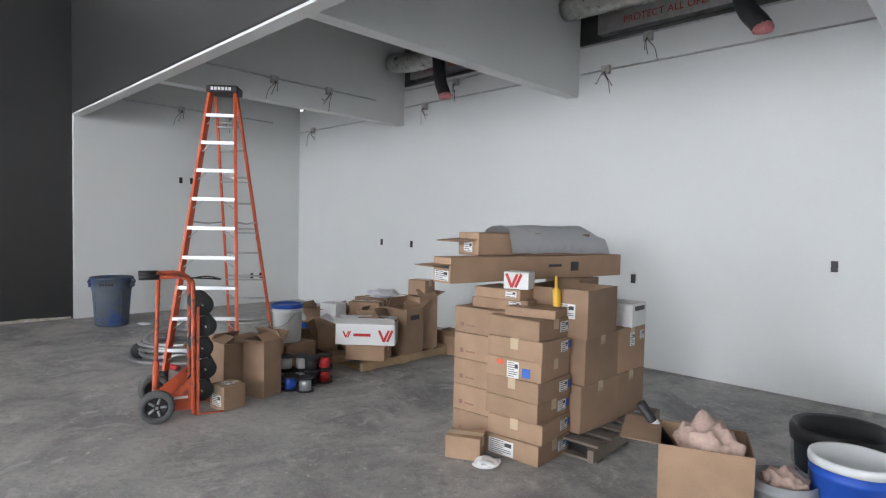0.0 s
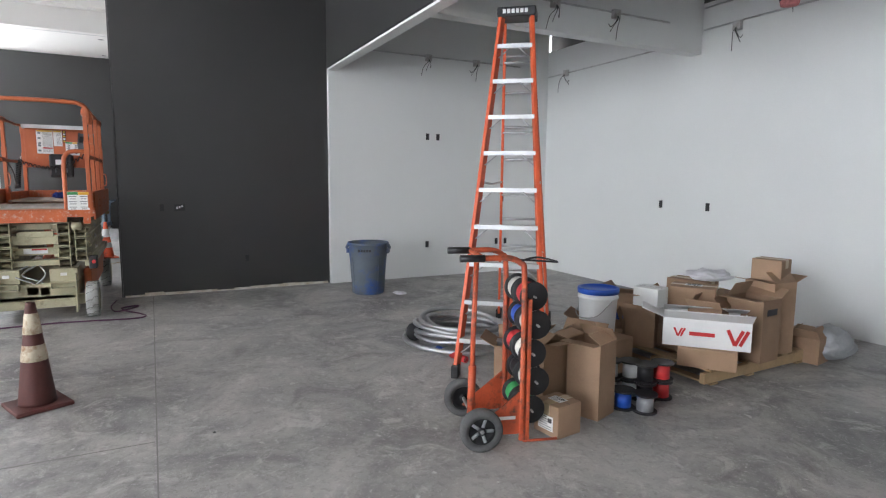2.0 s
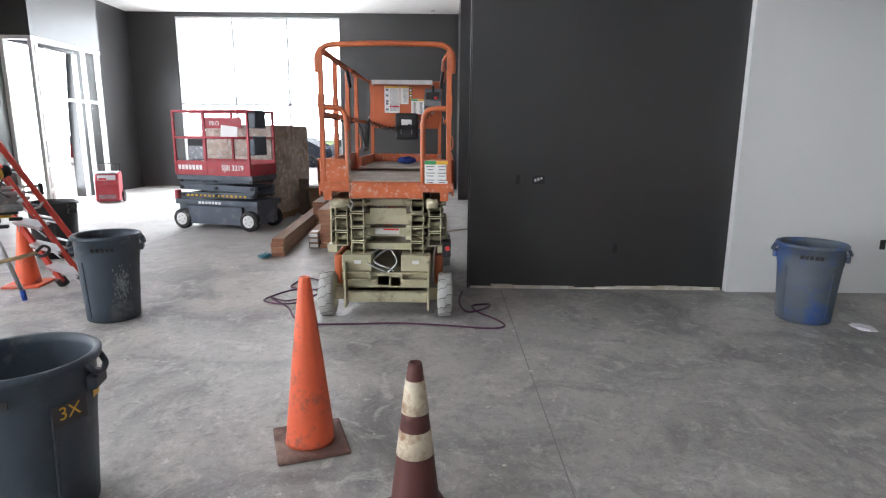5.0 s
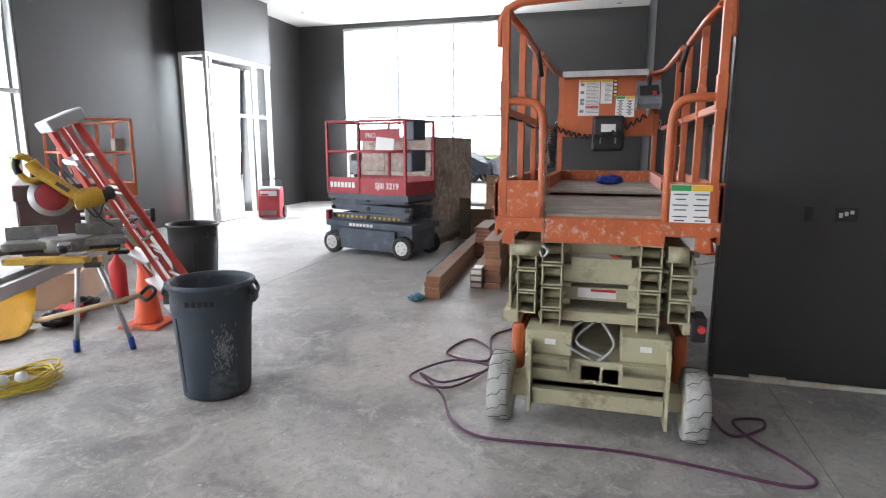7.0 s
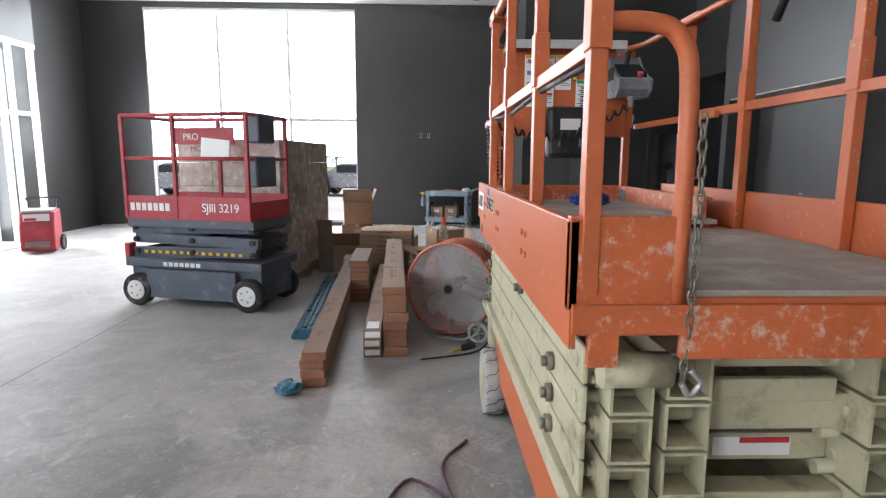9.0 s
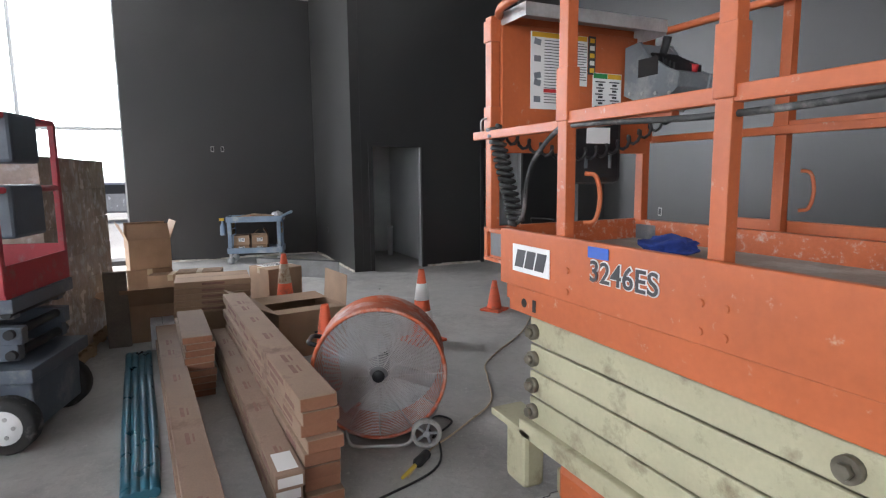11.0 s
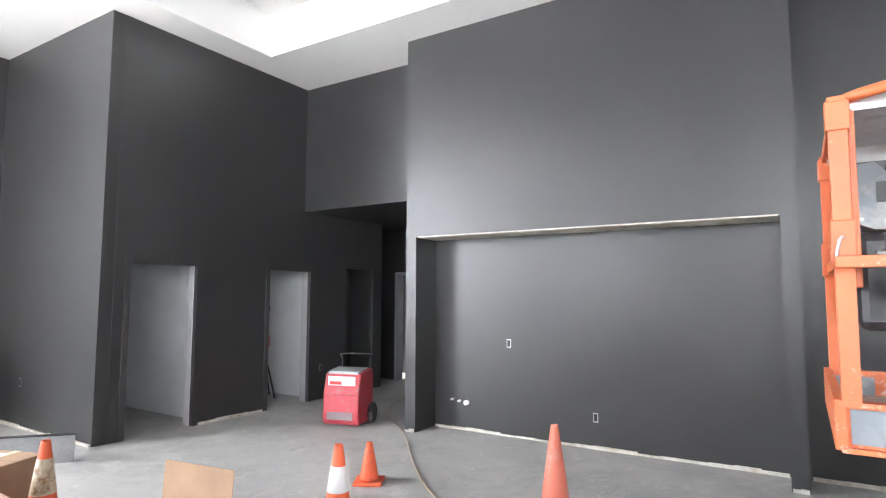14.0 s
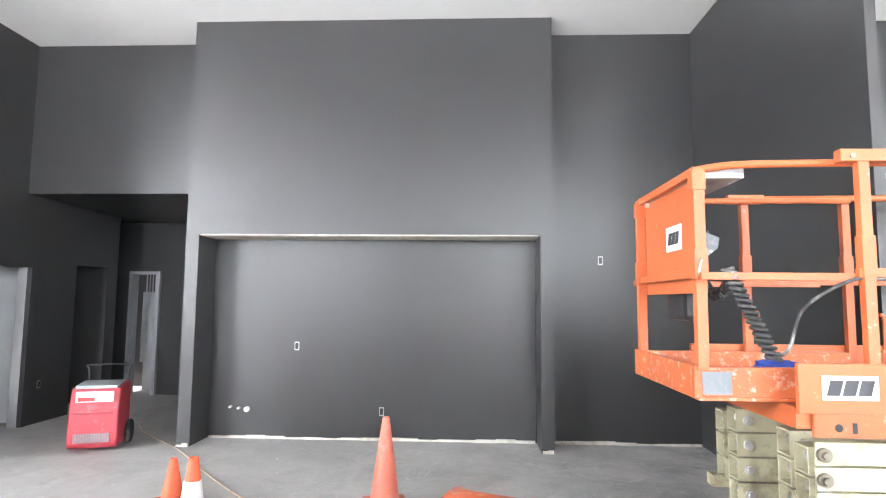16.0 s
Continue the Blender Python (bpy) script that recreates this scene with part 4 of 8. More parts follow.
# ---- stepladders ----
def ladder(m, label, material, h, wb, wt, spread, n, capmat, rear_same=True):
    """A fibreglass stepladder. Local: front face looks to -y, rear legs go to +y."""
    t = thing("stepladder", m, label, "ladder")
    top = Vector((0, 0, h))

    def fr(side, z):
        k = z / h
        return Vector((side * (wb + (wt - wb) * k) / 2, -0.04 - (spread * 0.36) * (1 - k), z))

    def rr(side, z):
        k = z / h
        return Vector((side * (wb * 0.80 + (wt * 0.9 - wb * 0.80) * k) / 2, 0.06 + (spread * 0.64) * (1 - k), z))

    def bar(a, b, w, d):
        a, b = Vector(a), Vector(b)
        q = (b - a).to_track_quat("Z", "Y")
        bm = bm_()
        box(bm, -w / 2, w / 2, -d / 2, d / 2, 0, (b - a).length, Matrix.Translation(a) @ q.to_matrix().to_4x4(), bev=0.004)
        return bm
    for s in (-1, 1):
        part("front_rail", bar(fr(s, 0.06), fr(s, h - 0.04), 0.030, 0.075), material, t)
        part("rear_rail", bar(rr(s, 0.06), rr(s, h - 0.06), 0.026, 0.05), material, t)
        for f in (fr(s, 0), rr(s, 0)):
            part("foot", box(bm_(), f.x - 0.03, f.x + 0.03, f.y - 0.05, f.y + 0.05, 0, 0.10, bev=0.01), M_BLACK, t)
        z = h * 0.52
        part("spreader", tube(bm_(), [fr(s, z), (fr(s, z) + rr(s, z)) / 2 + Vector((0, 0, -0.02)), rr(s, z)], 0.010, 6), M_STEEL, t)
    for k in range(1, n + 1):
        z = h * k / (n + 1)
        a, b = fr(-1, z), fr(1, z)
        bm = box(bm_(), a.x, b.x, a.y - 0.045, a.y + 0.045, z - 0.012, z + 0.012, bev=0.003)
        box(bm, a.x, b.x, a.y - 0.047, a.y - 0.040, z - 0.022, z + 0.012)
        part("step", bm, M_ALUB, t, "ribbed aluminium step")
        for s in (-1, 1):
            p = fr(s, z)
            part("step_brace", cyl(bm_(), (p.x - s * 0.012, p.y - 0.045, z - 0.10), (p.x - s * 0.11, p.y - 0.045, z - 0.02), 0.006, None, 6), M_ALUB, t)
    for k in range(1, n + 1):
        z = h * (k) / (n + 1) - 0.02
        a, b = rr(-1, z), rr(1, z)
        part("rear_bar", tube(bm_(), [a, b], 0.012, 8), M_ALUB, t)
        if k % 2:
            part("rear_bar", tube(bm_(), [a - Vector((0, 0, 0.05)), b - Vector((0, 0, 0.05))], 0.010, 6), M_ALUB, t)
    cap = part("top_cap", box(bm_(), -wt / 2 - 0.04, wt / 2 + 0.04, -0.10, 0.13, h - 0.05, h + 0.03, bev=0.012), capmat, t, "moulded plastic top cap")
    bm = bm_()
    for k in range(6):
        box(bm, -0.11 + 0.036 * k, -0.085 + 0.036 * k, -0.1025, -0.099, h - 0.025, h + 0.008)
    part("cap_mark", bm, M_PAPER, cap)
    return t


ladder(pose(-5.36, 3.41, 0, 0, 0, 50), "tall orange fibreglass stepladder with aluminium steps, opened", M_FIBRE, 2.93, 0.68, 0.24, 1.95, 9, M_BLACK)


# ---- traffic cones ----
def cone(m, h, r, base, stripes, label, body=None, tilt=0):
    t = thing("traffic_cone", m, label, "traffic cone", "traffic cones")
    bm = box(bm_(), -base / 2, base / 2, -base / 2, base / 2, 0, 0.028, bev=0.009)
    part("base", bm, M_BASE if body is None else body, t)
    k = r * 0.86
    prof = [(k, 0.024), (k * 0.97, 0.05), (0.03 + (k - 0.03) * 0.5, 0.024 + (h - 0.024) * 0.5), (0.030, h - 0.02), (0.026, h), (0.018, h), (0.020, h - 0.15)]
    bm = lathe(bm_(), prof, 24)
    part("cone_body", bm, body or M_CONE, t)
    for z0, z1, mm in stripes:
        def rad(z):
            return k + (0.030 - k) * (z - 0.024) / (h - 0.044) + 0.003
        part("sleeve", lathe(bm_(), [(rad(z0) - 0.006, z0), (rad(z0), z0 + 0.002), (rad(z1), z1 - 0.002), (rad(z1) - 0.006, z1)], 24), mm, t, "worn reflective sleeve")
    return t


cone(pose(-6.33, -0.72, 0, 0, 0, 20), 0.90, 0.15, 0.36, (), "tall faded orange traffic cone with split tip")
cone(pose(-5.72, -0.14, 0, 0, 0, 25), 0.71, 0.13, 0.33, ((0.50, 0.64, M_CONEW), (0.32, 0.43, M_CONEW)), "worn maroon traffic cone with dirty white bands", M_CONEB)
cone(pose(-12.90, 1.08, 0, 0, 0, 12), 0.69, 0.14, 0.34, (), "faded plain orange traffic cone", M_CONEF)
cone(pose(-14.60, 1.01, 0, 0, 0, 30), 0.35, 0.10, 0.25, (), "small orange traffic cone", M_CONE)
cone(pose(-13.86, -0.21, 0, 0, 0, 15), 0.69, 0.14, 0.34, ((0.40, 0.56, M_PAPER), (0.20, 0.30, M_PAPER)), "orange traffic cone with white reflective bands", M_CONE)
cone(pose(-12.75, -1.39, 0, 0, 0, 10), 0.71, 0.14, 0.34, (), "plain orange traffic cone beside the drum fan", M_CONE)
cone(pose(-15.45, -1.21, 0, 0, 0, 10), 0.71, 0.14, 0.34, ((0.38, 0.60, M_CONEW),), "dirty orange traffic cone with white band", M_CONE)
cone(pose(-9.43, -4.42, 0, 0, 0, 10), 0.71, 0.14, 0.36, (), "orange traffic cone under the red ladder", M_CONE)


# ---- bins ----
def bin_(m, label, material, h=0.80, r=0.275, writing=True):
    t = thing("trash_can", m, label, "trash can", "round plastic trash cans")
    rb = r * 0.83
    prof = [(rb * 0.9, 0.0), (rb, 0.012), (rb + (r - rb) * 0.6, h * 0.60), (r * 0.965, h * 0.72), (r * 0.985, h * 0.76), (r * 0.985, h - 0.04), (r + 0.018, h - 0.035), (r + 0.022, h - 0.01), (r + 0.010, h), (r - 0.008, h - 0.004), (r - 0.012, h - 0.04), (rb - 0.012, 0.03), (0.02, 0.02)]
    part("body", lathe(bm_(), prof, 36), material, t)
    for k in range(4):
        p = pose(0, 0, 0, 0, 0, 45 + 90 * k)
        part("rib", tube(bm_(), [p @ Vector((rb + 0.001, 0, 0.05)), p @ Vector((rb + (r - rb) * 0.6 + 0.001, 0, h * 0.60)), p @ Vector((r * 0.965, 0, h * 0.72))], 0.007, 6), material, t)
    for s in (-1, 1):
        pts = smooth_path([(s * (r + 0.005), -0.065, h - 0.03), (s * (r + 0.028), -0.055, h - 0.07), (s * (r + 0.036), 0, h - 0.085), (s * (r + 0.028), 0.055, h - 0.07), (s * (r + 0.005), 0.065, h - 0.03)], 4)
        bm = tube(bm_(), pts, 0.013, 8)
        box(bm, s * (r - 0.01), s * (r + 0.030), -0.06, 0.06, h - 0.15, h - 0.09, bev=0.01)
        part("handle", bm, material, t)
    if writing:
        m2 = face_pose((0, -r * 0.99 - 0.001, h * 0.86), "-y")
        bm = bm_()
        for k in range(5):
            box(bm, -0.085 + 0.036 * k, -0.060 + 0.036 * k, -0.016, 0.016, 0.0, 0.006, m2)
        part("moulded_mark", bm, M_BLACK, t)
    return t


def smear(t, r, h):
    """A dry, ragged smear of white paint on the side of a bin."""
    rnd = random.Random(77)
    bm = bm_()
    for k in range(190):
        a = math.radians(-60 + rnd.gauss(0, 8))
        z = h * (0.45 + rnd.gauss(0, 0.09))
        rr = r * (0.83 + 0.17 * 0.6 * z / (0.6 * h)) + 0.0015
        w, l = rnd.uniform(0.0012, 0.0035), rnd.uniform(0.004, 0.016)
        m = pose(0, 0, 0, 0, 0, math.degrees(a)) @ Matrix.Translation((rr, 0, z)) @ pose(0, 0, 0, rnd.uniform(-40, 40))
        box(bm, -0.0006, 0.0006, -w, w, -l, l, m)
    part("paint_smear", bm, M_SMEAR, t, "dry smear of white paint")


M_SMEAR = mat("dry_paint_smear", (0.22, 0.24, 0.26), 0.8, var=0.3, scale=30)
bin_(pose(-8.53, 3.20, 0, 0, 0, 60), "blue paint-stained grey trash can by the white wall", M_BINB, 0.70, 0.26)
bd = bin_(pose(-8.39, -2.92, 0, 0, 0, 112), "dusty slate-blue round plastic trash can with a pale paint smear", M_BIN, 0.745, 0.25)
smear(bd, 0.25, 0.745)
b3 = bin_(pose(-5.78, -1.76, 0, 0, 0, 100), "dark slate round trash can with a yellow sticker", M_BIN, 0.70, 0.27)
sk = part("sticker", box(bm_(), -0.07, 0.07, -0.045, 0.045, 0, 0.003, pose(0, 0, 0, 0, 0, -32) @ face_pose((0.267, 0.0, 0.50), "+x")), M_PRINT, b3, "black sticker with yellow lettering")
text_part("sticker_text", "3X", 0.075, pose(0, 0, 0, 0, 0, -32) @ face_pose((0.2703, 0.0, 0.505), "+x"), M_YEL, sk, world=False)
part("yellow_label", box(bm_(), -0.03, 0.03, -0.04, 0.04, 0, 0.003, pose(0, 0, 0, 0, 0, 2) @ face_pose((0.267, 0.0, 0.545), "+x")), M_YEL, b3)
part("white_label", box(bm_(), -0.035, 0.035, -0.025, 0.025, 0, 0.003, pose(0, 0, 0, 0, 0, 18) @ face_pose((0.267, 0.0, 0.56), "+x")), M_PAPER, b3)
bin_(pose(-10.85, -5.05, 0, 0, 0, 80), "black round trash can behind the red ladder", M_BLACK, 0.72, 0.27, False)
# ---- windows, doors, trim ----
def window_west():
    t = tagged(new("window_1"), "tall storefront window with pale aluminium frame", "window", kind="structure")
    Y0, Y1, Z0, Z1 = -7.65, -3.03, 0.08, 4.78
    ys = [Y0, -6.06, -4.52, Y1]
    for y in ys:
        part("mullion", box(bm_(), WX - 0.14, WX - 0.02, max(Y0, y - 0.03), min(Y1, y + 0.03), Z0, Z1), M_ALU, t)
    for z in (Z0 + 0.03, 2.40, Z1 - 0.03):
        for a, b in zip(ys, ys[1:]):
            part("transom", box(bm_(), WX - 0.135, WX - 0.025, a + 0.032, b - 0.032, z - 0.03, z + 0.03), M_ALU, t)
    for a, b in zip(ys, ys[1:]):
        for z0, z1 in ((0.14, 2.37), (2.43, 4.72)):
            p = part("pane", box(bm_(), WX - 0.085, WX - 0.079, a + 0.03, b - 0.03, z0, z1), M_GLASS, t)
            p.visible_shadow = False


window_west()


def window_south(name, x0, x1, z0, z1):
    t = tagged(new(name), "tall storefront window with pale aluminium frame", "window", kind="structure")
    n = 3
    xs = [x0 + (x1 - x0) * k / n for k in range(n + 1)]
    for x in xs:
        part("mullion", box(bm_(), max(x0, x - 0.03), min(x1, x + 0.03), SY - 0.14, SY - 0.02, z0, z1), M_ALU, t)
    for z in (z0 + 0.03, 2.40, z1 - 0.03):
        for a, b in zip(xs, xs[1:]):
            part("transom", box(bm_(), a + 0.032, b - 0.032, SY - 0.135, SY - 0.025, z - 0.03, z + 0.03), M_ALU, t)
    for a, b in zip(xs, xs[1:]):
        for c, d in ((z0 + 0.06, 2.37), (2.43, z1 - 0.06)):
            p = part("pane", box(bm_(), a + 0.03, b - 0.03, SY - 0.085, SY - 0.079, c, d), M_GLASS, t)
            p.visible_shadow = False


for k, (x0, x1, z0, z1) in enumerate(S_OPEN[1:]):
    window_south(f"window_{k + 2}", x0, x1, z0, z1)

# glazed vestibule with a dark bulkhead above
VX0, VX1, VY = -17.95, -15.6, -8.35
struct("vestibule_bulkhead", box(bm_(), VX0, VX1, SY, VY, 3.48, H), M_DARK, "dark painted bulkhead over the entrance", "wall")
vt = tagged(new("door_1"), "glazed entrance with pale aluminium frame", "door", kind="structure")
for x, y, w in ((VX1 - 0.04, SY + 0.04, 0.04), (VX1 - 0.035, VY - 0.04, 0.032), (VX1 - 0.165, VY - 0.05, 0.04), (VX0 + 0.06, VY - 0.06, 0.05), (VX0 + 0.06, SY + 0.05, 0.04), (VX0 + 0.60, VY - 0.06, 0.035)):
    part("door_post", box(bm_(), x - w, x + w, y - 0.04, y + 0.04, 0, 3.40, bev=0.004), M_FRAME, vt)
for k in range(6):
    z = 0.30 + 0.55 * k
    part("hinge_clip", box(bm_(), VX1 - 0.13, VX1 - 0.062, VY - 0.075, VY - 0.002, z, z + 0.10, bev=0.006), M_FRAME, vt)
part("head_rail", box(bm_(), VX0 + 0.005, VX1 + 0.006, VY - 0.10, VY + 0.006, 3.40, 3.478, bev=0.003), M_FRAME, vt)
part("head_rail", box(bm_(), VX1 - 0.09, VX1 + 0.005, SY + 0.005, VY - 0.103, 3.40, 3.478, bev=0.003), M_FRAME, vt)
part("transom", box(bm_(), VX0 + 0.112, VX1 - 0.207, VY - 0.085, VY - 0.015, 2.24, 2.31, bev=0.003), M_FRAME, vt)
part("sill", box(bm_(), VX0 + 0.112, VX1 - 0.207, VY - 0.085, VY - 0.015, 0.0, 0.03), M_FRAME, vt)
part("sill", box(bm_(), VX1 - 0.075, VX1 - 0.01, SY + 0.082, VY - 0.082, 0.0, 0.05), M_FRAME, vt)
for x0, x1 in ((VX0 + 0.112, VX0 + 0.563), (VX0 + 0.637, VX1 - 0.207)):
    for z0, z1 in ((0.03, 2.24), (2.31, 3.40)):
        p = part("door_pane", box(bm_(), x0, x1, VY - 0.065, VY - 0.059, z0, z1), M_GLASS, vt)
        p.visible_shadow = False
p = part("door_pane", box(bm_(), VX1 - 0.045, VX1 - 0.039, SY + 0.082, VY - 0.082, 0.05, 3.40), M_GLASS, vt)
p.visible_shadow = False

# door frames in the dark wall
for k, (a, b) in enumerate((D1, D2)):
    t = tagged(new(f"door_{k + 2}"), "dark painted steel door frame without a door", "door frame", kind="structure")
    for y, s in ((a, 1), (b, -1)):
        y0, y1 = sorted((y - 0.05 * s, y + 0.02 * s))
        part("jamb", box(bm_(), DX0 - 0.012, DX1 + 0.014, y0, y1, 0, 2.08, bev=0.003), M_DARK, t)
        part("jamb_edge", box(bm_(), DX0 - 0.02, DX0 + 0.10, *sorted((y + 0.021 * s, y + 0.030 * s)), 0, 2.02), M_ALU, t, "bare aluminium strip")
    part("head", box(bm_(), DX0 - 0.010, DX1 + 0.012, a + 0.02, b - 0.02, 2.01, 2.08, bev=0.003), M_DARK, t)
# small rooms behind the doorways
struct("closet_wall_back", box(bm_(), -20.3, -20.15, 0.45, 6.0, 0, 3.0), M_PLASTER, "pale unpainted plaster wall", "wall")
struct("closet_wall_mid", box(bm_(), -20.15, -18.0, 1.75, 1.87, 0, 3.0), M_PLASTER, "grey-green plaster partition", "wall")
struct("closet_wall_far", box(bm_(), -20.15, -18.0, 3.75, 3.87, 0, 3.0), M_PLASTER, "grey-green plaster partition", "wall")
struct("closet_wall_near", box(bm_(), -20.15, -18.0, 0.452, 0.5, 0, 3.0), M_PLASTER, "pale unpainted plaster wall", "wall")
struct("closet_ceiling", box(bm_(), -20.15, -18.0, 0.5, 3.75, 2.9, 3.0), M_PLASTER, "pale plaster ceiling", "ceiling")
# recess in the hall and panel closet at its end
struct("recess_back", box(bm_(), -18.55, -18.45, 3.9, 5.5, 0, 2.6), M_DARK, "dark painted recess back", "wall")
t = tagged(new("door_4"), "steel door frame with a grey electrical panel behind", "door frame", kind="structure")
for x in (-18.08, -17.60):
    part("jamb", box(bm_(), x - 0.03, x + 0.03, 6.05, 6.25, 0, 2.1), M_GREYM, t)
part("head", box(bm_(), -18.05, -17.63, 6.05, 6.25, 2.05, 2.1), M_GREYM, t)
bm = bm_()
box(bm, -19.15, -15.47, 6.12, 6.22, 2.1, 2.95)
box(bm, -17.57, -15.47, 6.12, 6.22, 0, 2.1)
box(bm, -19.15, -18.11, 6.12, 6.22, 0, 2.1)
struct("wall_hall_front", bm, M_DARK, "dark charcoal painted wall round a doorway", "wall")
t = thing("electrical_panel", pose(-17.9, 6.6, 0.0), "tall grey steel electrical panel with conduits above", "electrical panel")
part("cabinet", box(bm_(), -0.22, 0.12, -0.08, 0.10, 0.5, 1.75, bev=0.006), M_GREYM, t)
for k in range(6):
    part("conduit", cyl(bm_(), (-0.2 + 0.055 * k, 0, 1.74), (-0.2 + 0.055 * k, 0, 2.6), 0.012, None, 8), M_ALUB, t)
part("panel_legs", box(bm_(), -0.2, 0.1, 0.0, 0.05, 0, 0.52), M_GREYM, t)

# raw drywall strip where walls meet the slab
def skirt(name, x0, x1, y0, y1):
    rnd = random.Random(int(abs(x0 * 131 + y0 * 17)))
    bm = bm_()
    n = max(2, int(max(x1 - x0, y1 - y0) / 0.22))
    for k in range(n):
        h = 0.028 + 0.010 * math.sin(k * 0.9) + rnd.uniform(-0.008, 0.008)
        o = rnd.uniform(0.0, 0.012)
        if x1 - x0 > y1 - y0:
            a, b = x0 + (x1 - x0) * k / n, x0 + (x1 - x0) * (k + 1) / n
            box(bm, a, b, y0 - o, y1, 0.0, h)
        else:
            a, b = y0 + (y1 - y0) * k / n, y0 + (y1 - y0) * (k + 1) / n
            box(bm, x0, x1 + o, a, b, 0.0, h)
    struct(name, bm, M_TAPE, "ragged raw drywall and plaster strip along the slab", "trim")


skirt("trim_niche", -15.3, -11.46, 3.185, 3.199)
skirt("trim_north", -11.28, -9.57, 3.185, 3.199)
skirt("trim_partition", -9.489, -9.475, 0.25, 2.90)
skirt("trim_doors", -17.854, -17.84, 1.58, 2.60)
skirt("trim_block", -20.5, -17.87, 0.285, 0.299)
skirt("trim_west", WX + 0.001, WX + 0.015, -2.9, 0.25)
skirt("trim_pilaster", -15.47, -15.33, 2.735, 2.749)
skirt("trim_pilaster", -11.43, -11.31, 2.735, 2.749)
skirt("trim_west", WX + 0.001, WX + 0.015, -8.9, -7.7)
struct("trim_niche_head", box(bm_(), -15.31, -11.45, 2.752, 3.198, 2.355, 2.368), M_TAPE, "pale unpainted strip under the niche head", "trim")
# white post and header edge of the wide opening
struct("trim_post", box(bm_(), -9.485, -9.40, 2.93, 3.02, 0, 3.1), M_WHITE, "white corner bead post", "trim")
struct("trim_header", box(bm_(), -9.40, 5, 2.915, 3.05, 3.075, 3.10), M_WHITE, "white corner bead along the header", "trim")
struct("trim_header_edge", box(bm_(), -9.40, 5, 2.918, 2.928, 3.10, 3.125), M_BLACK, "black masking strip above the white bead", "trim")
struct("trim_partition_end", box(bm_(), -9.563, -9.487, 0.214, 0.228, 0, H), M_DARK, "dark painted bead on the partition end", "trim")


# ---- outside ----
M_ASPH = mat("asphalt", (0.34, 0.335, 0.33), 0.9, var=0.2, scale=0.4, fine=20)
M_GRASS = mat("grass", (0.22, 0.28, 0.10), 0.9, var=0.3, scale=0.6, fine=20)
M_CONCW = mat("sidewalk_concrete", (0.58, 0.57, 0.54), 0.85, var=0.12, scale=1.0)
struct("ground", box(bm_(), -600, 600, -600, 600, -0.6, -0.22), M_GRASS, "grass reaching the horizon", "ground")
bm = bm_()
rim = [(150 * math.cos(radians(a)), 150 * math.sin(radians(a))) for a in range(110, 311, 8)]
low, high = [[bm.verts.new((x - 10, y, z)) for x, y in rim] for z in (-2.0, 90.0)]
for k in range(len(rim) - 1):
    bm.faces.new((low[k], low[k + 1], high[k + 1], high[k]))
M_HAZE = bpy.data.materials.new("bright_hazy_sky")
M_HAZE.use_nodes = True
hb = M_HAZE.node_tree.nodes["Principled BSDF"]
hb.inputs["Base Color"].default_value = (0.8, 0.82, 0.85, 1)
hb.inputs["Emission Color"].default_value = (0.93, 0.97, 1.0, 1)
hb.inputs["Emission Strength"].default_value = 1.3
struct("backdrop", bm, M_HAZE, "bright hazy sky beyond the car park", "sky")
struct("road", box(bm_(), -46, -23.5, -45, 45, -0.22, -0.10), M_ASPH, "grey asphalt car park", "road")
struct("road_south", box(bm_(), -23.5, 40, -45, -12.5, -0.22, -0.10), M_ASPH, "grey asphalt car park", "road")
struct("pavement", box(bm_(), -23.5, -20.8, -12.5, 12, -0.22, 0.0), M_CONCW, "pale concrete pavement", "pavement")
struct("pavement_south", box(bm_(), -20.8, 12, -12.5, SY - 0.26, -0.22, 0.0), M_CONCW, "pale concrete pavement", "pavement")


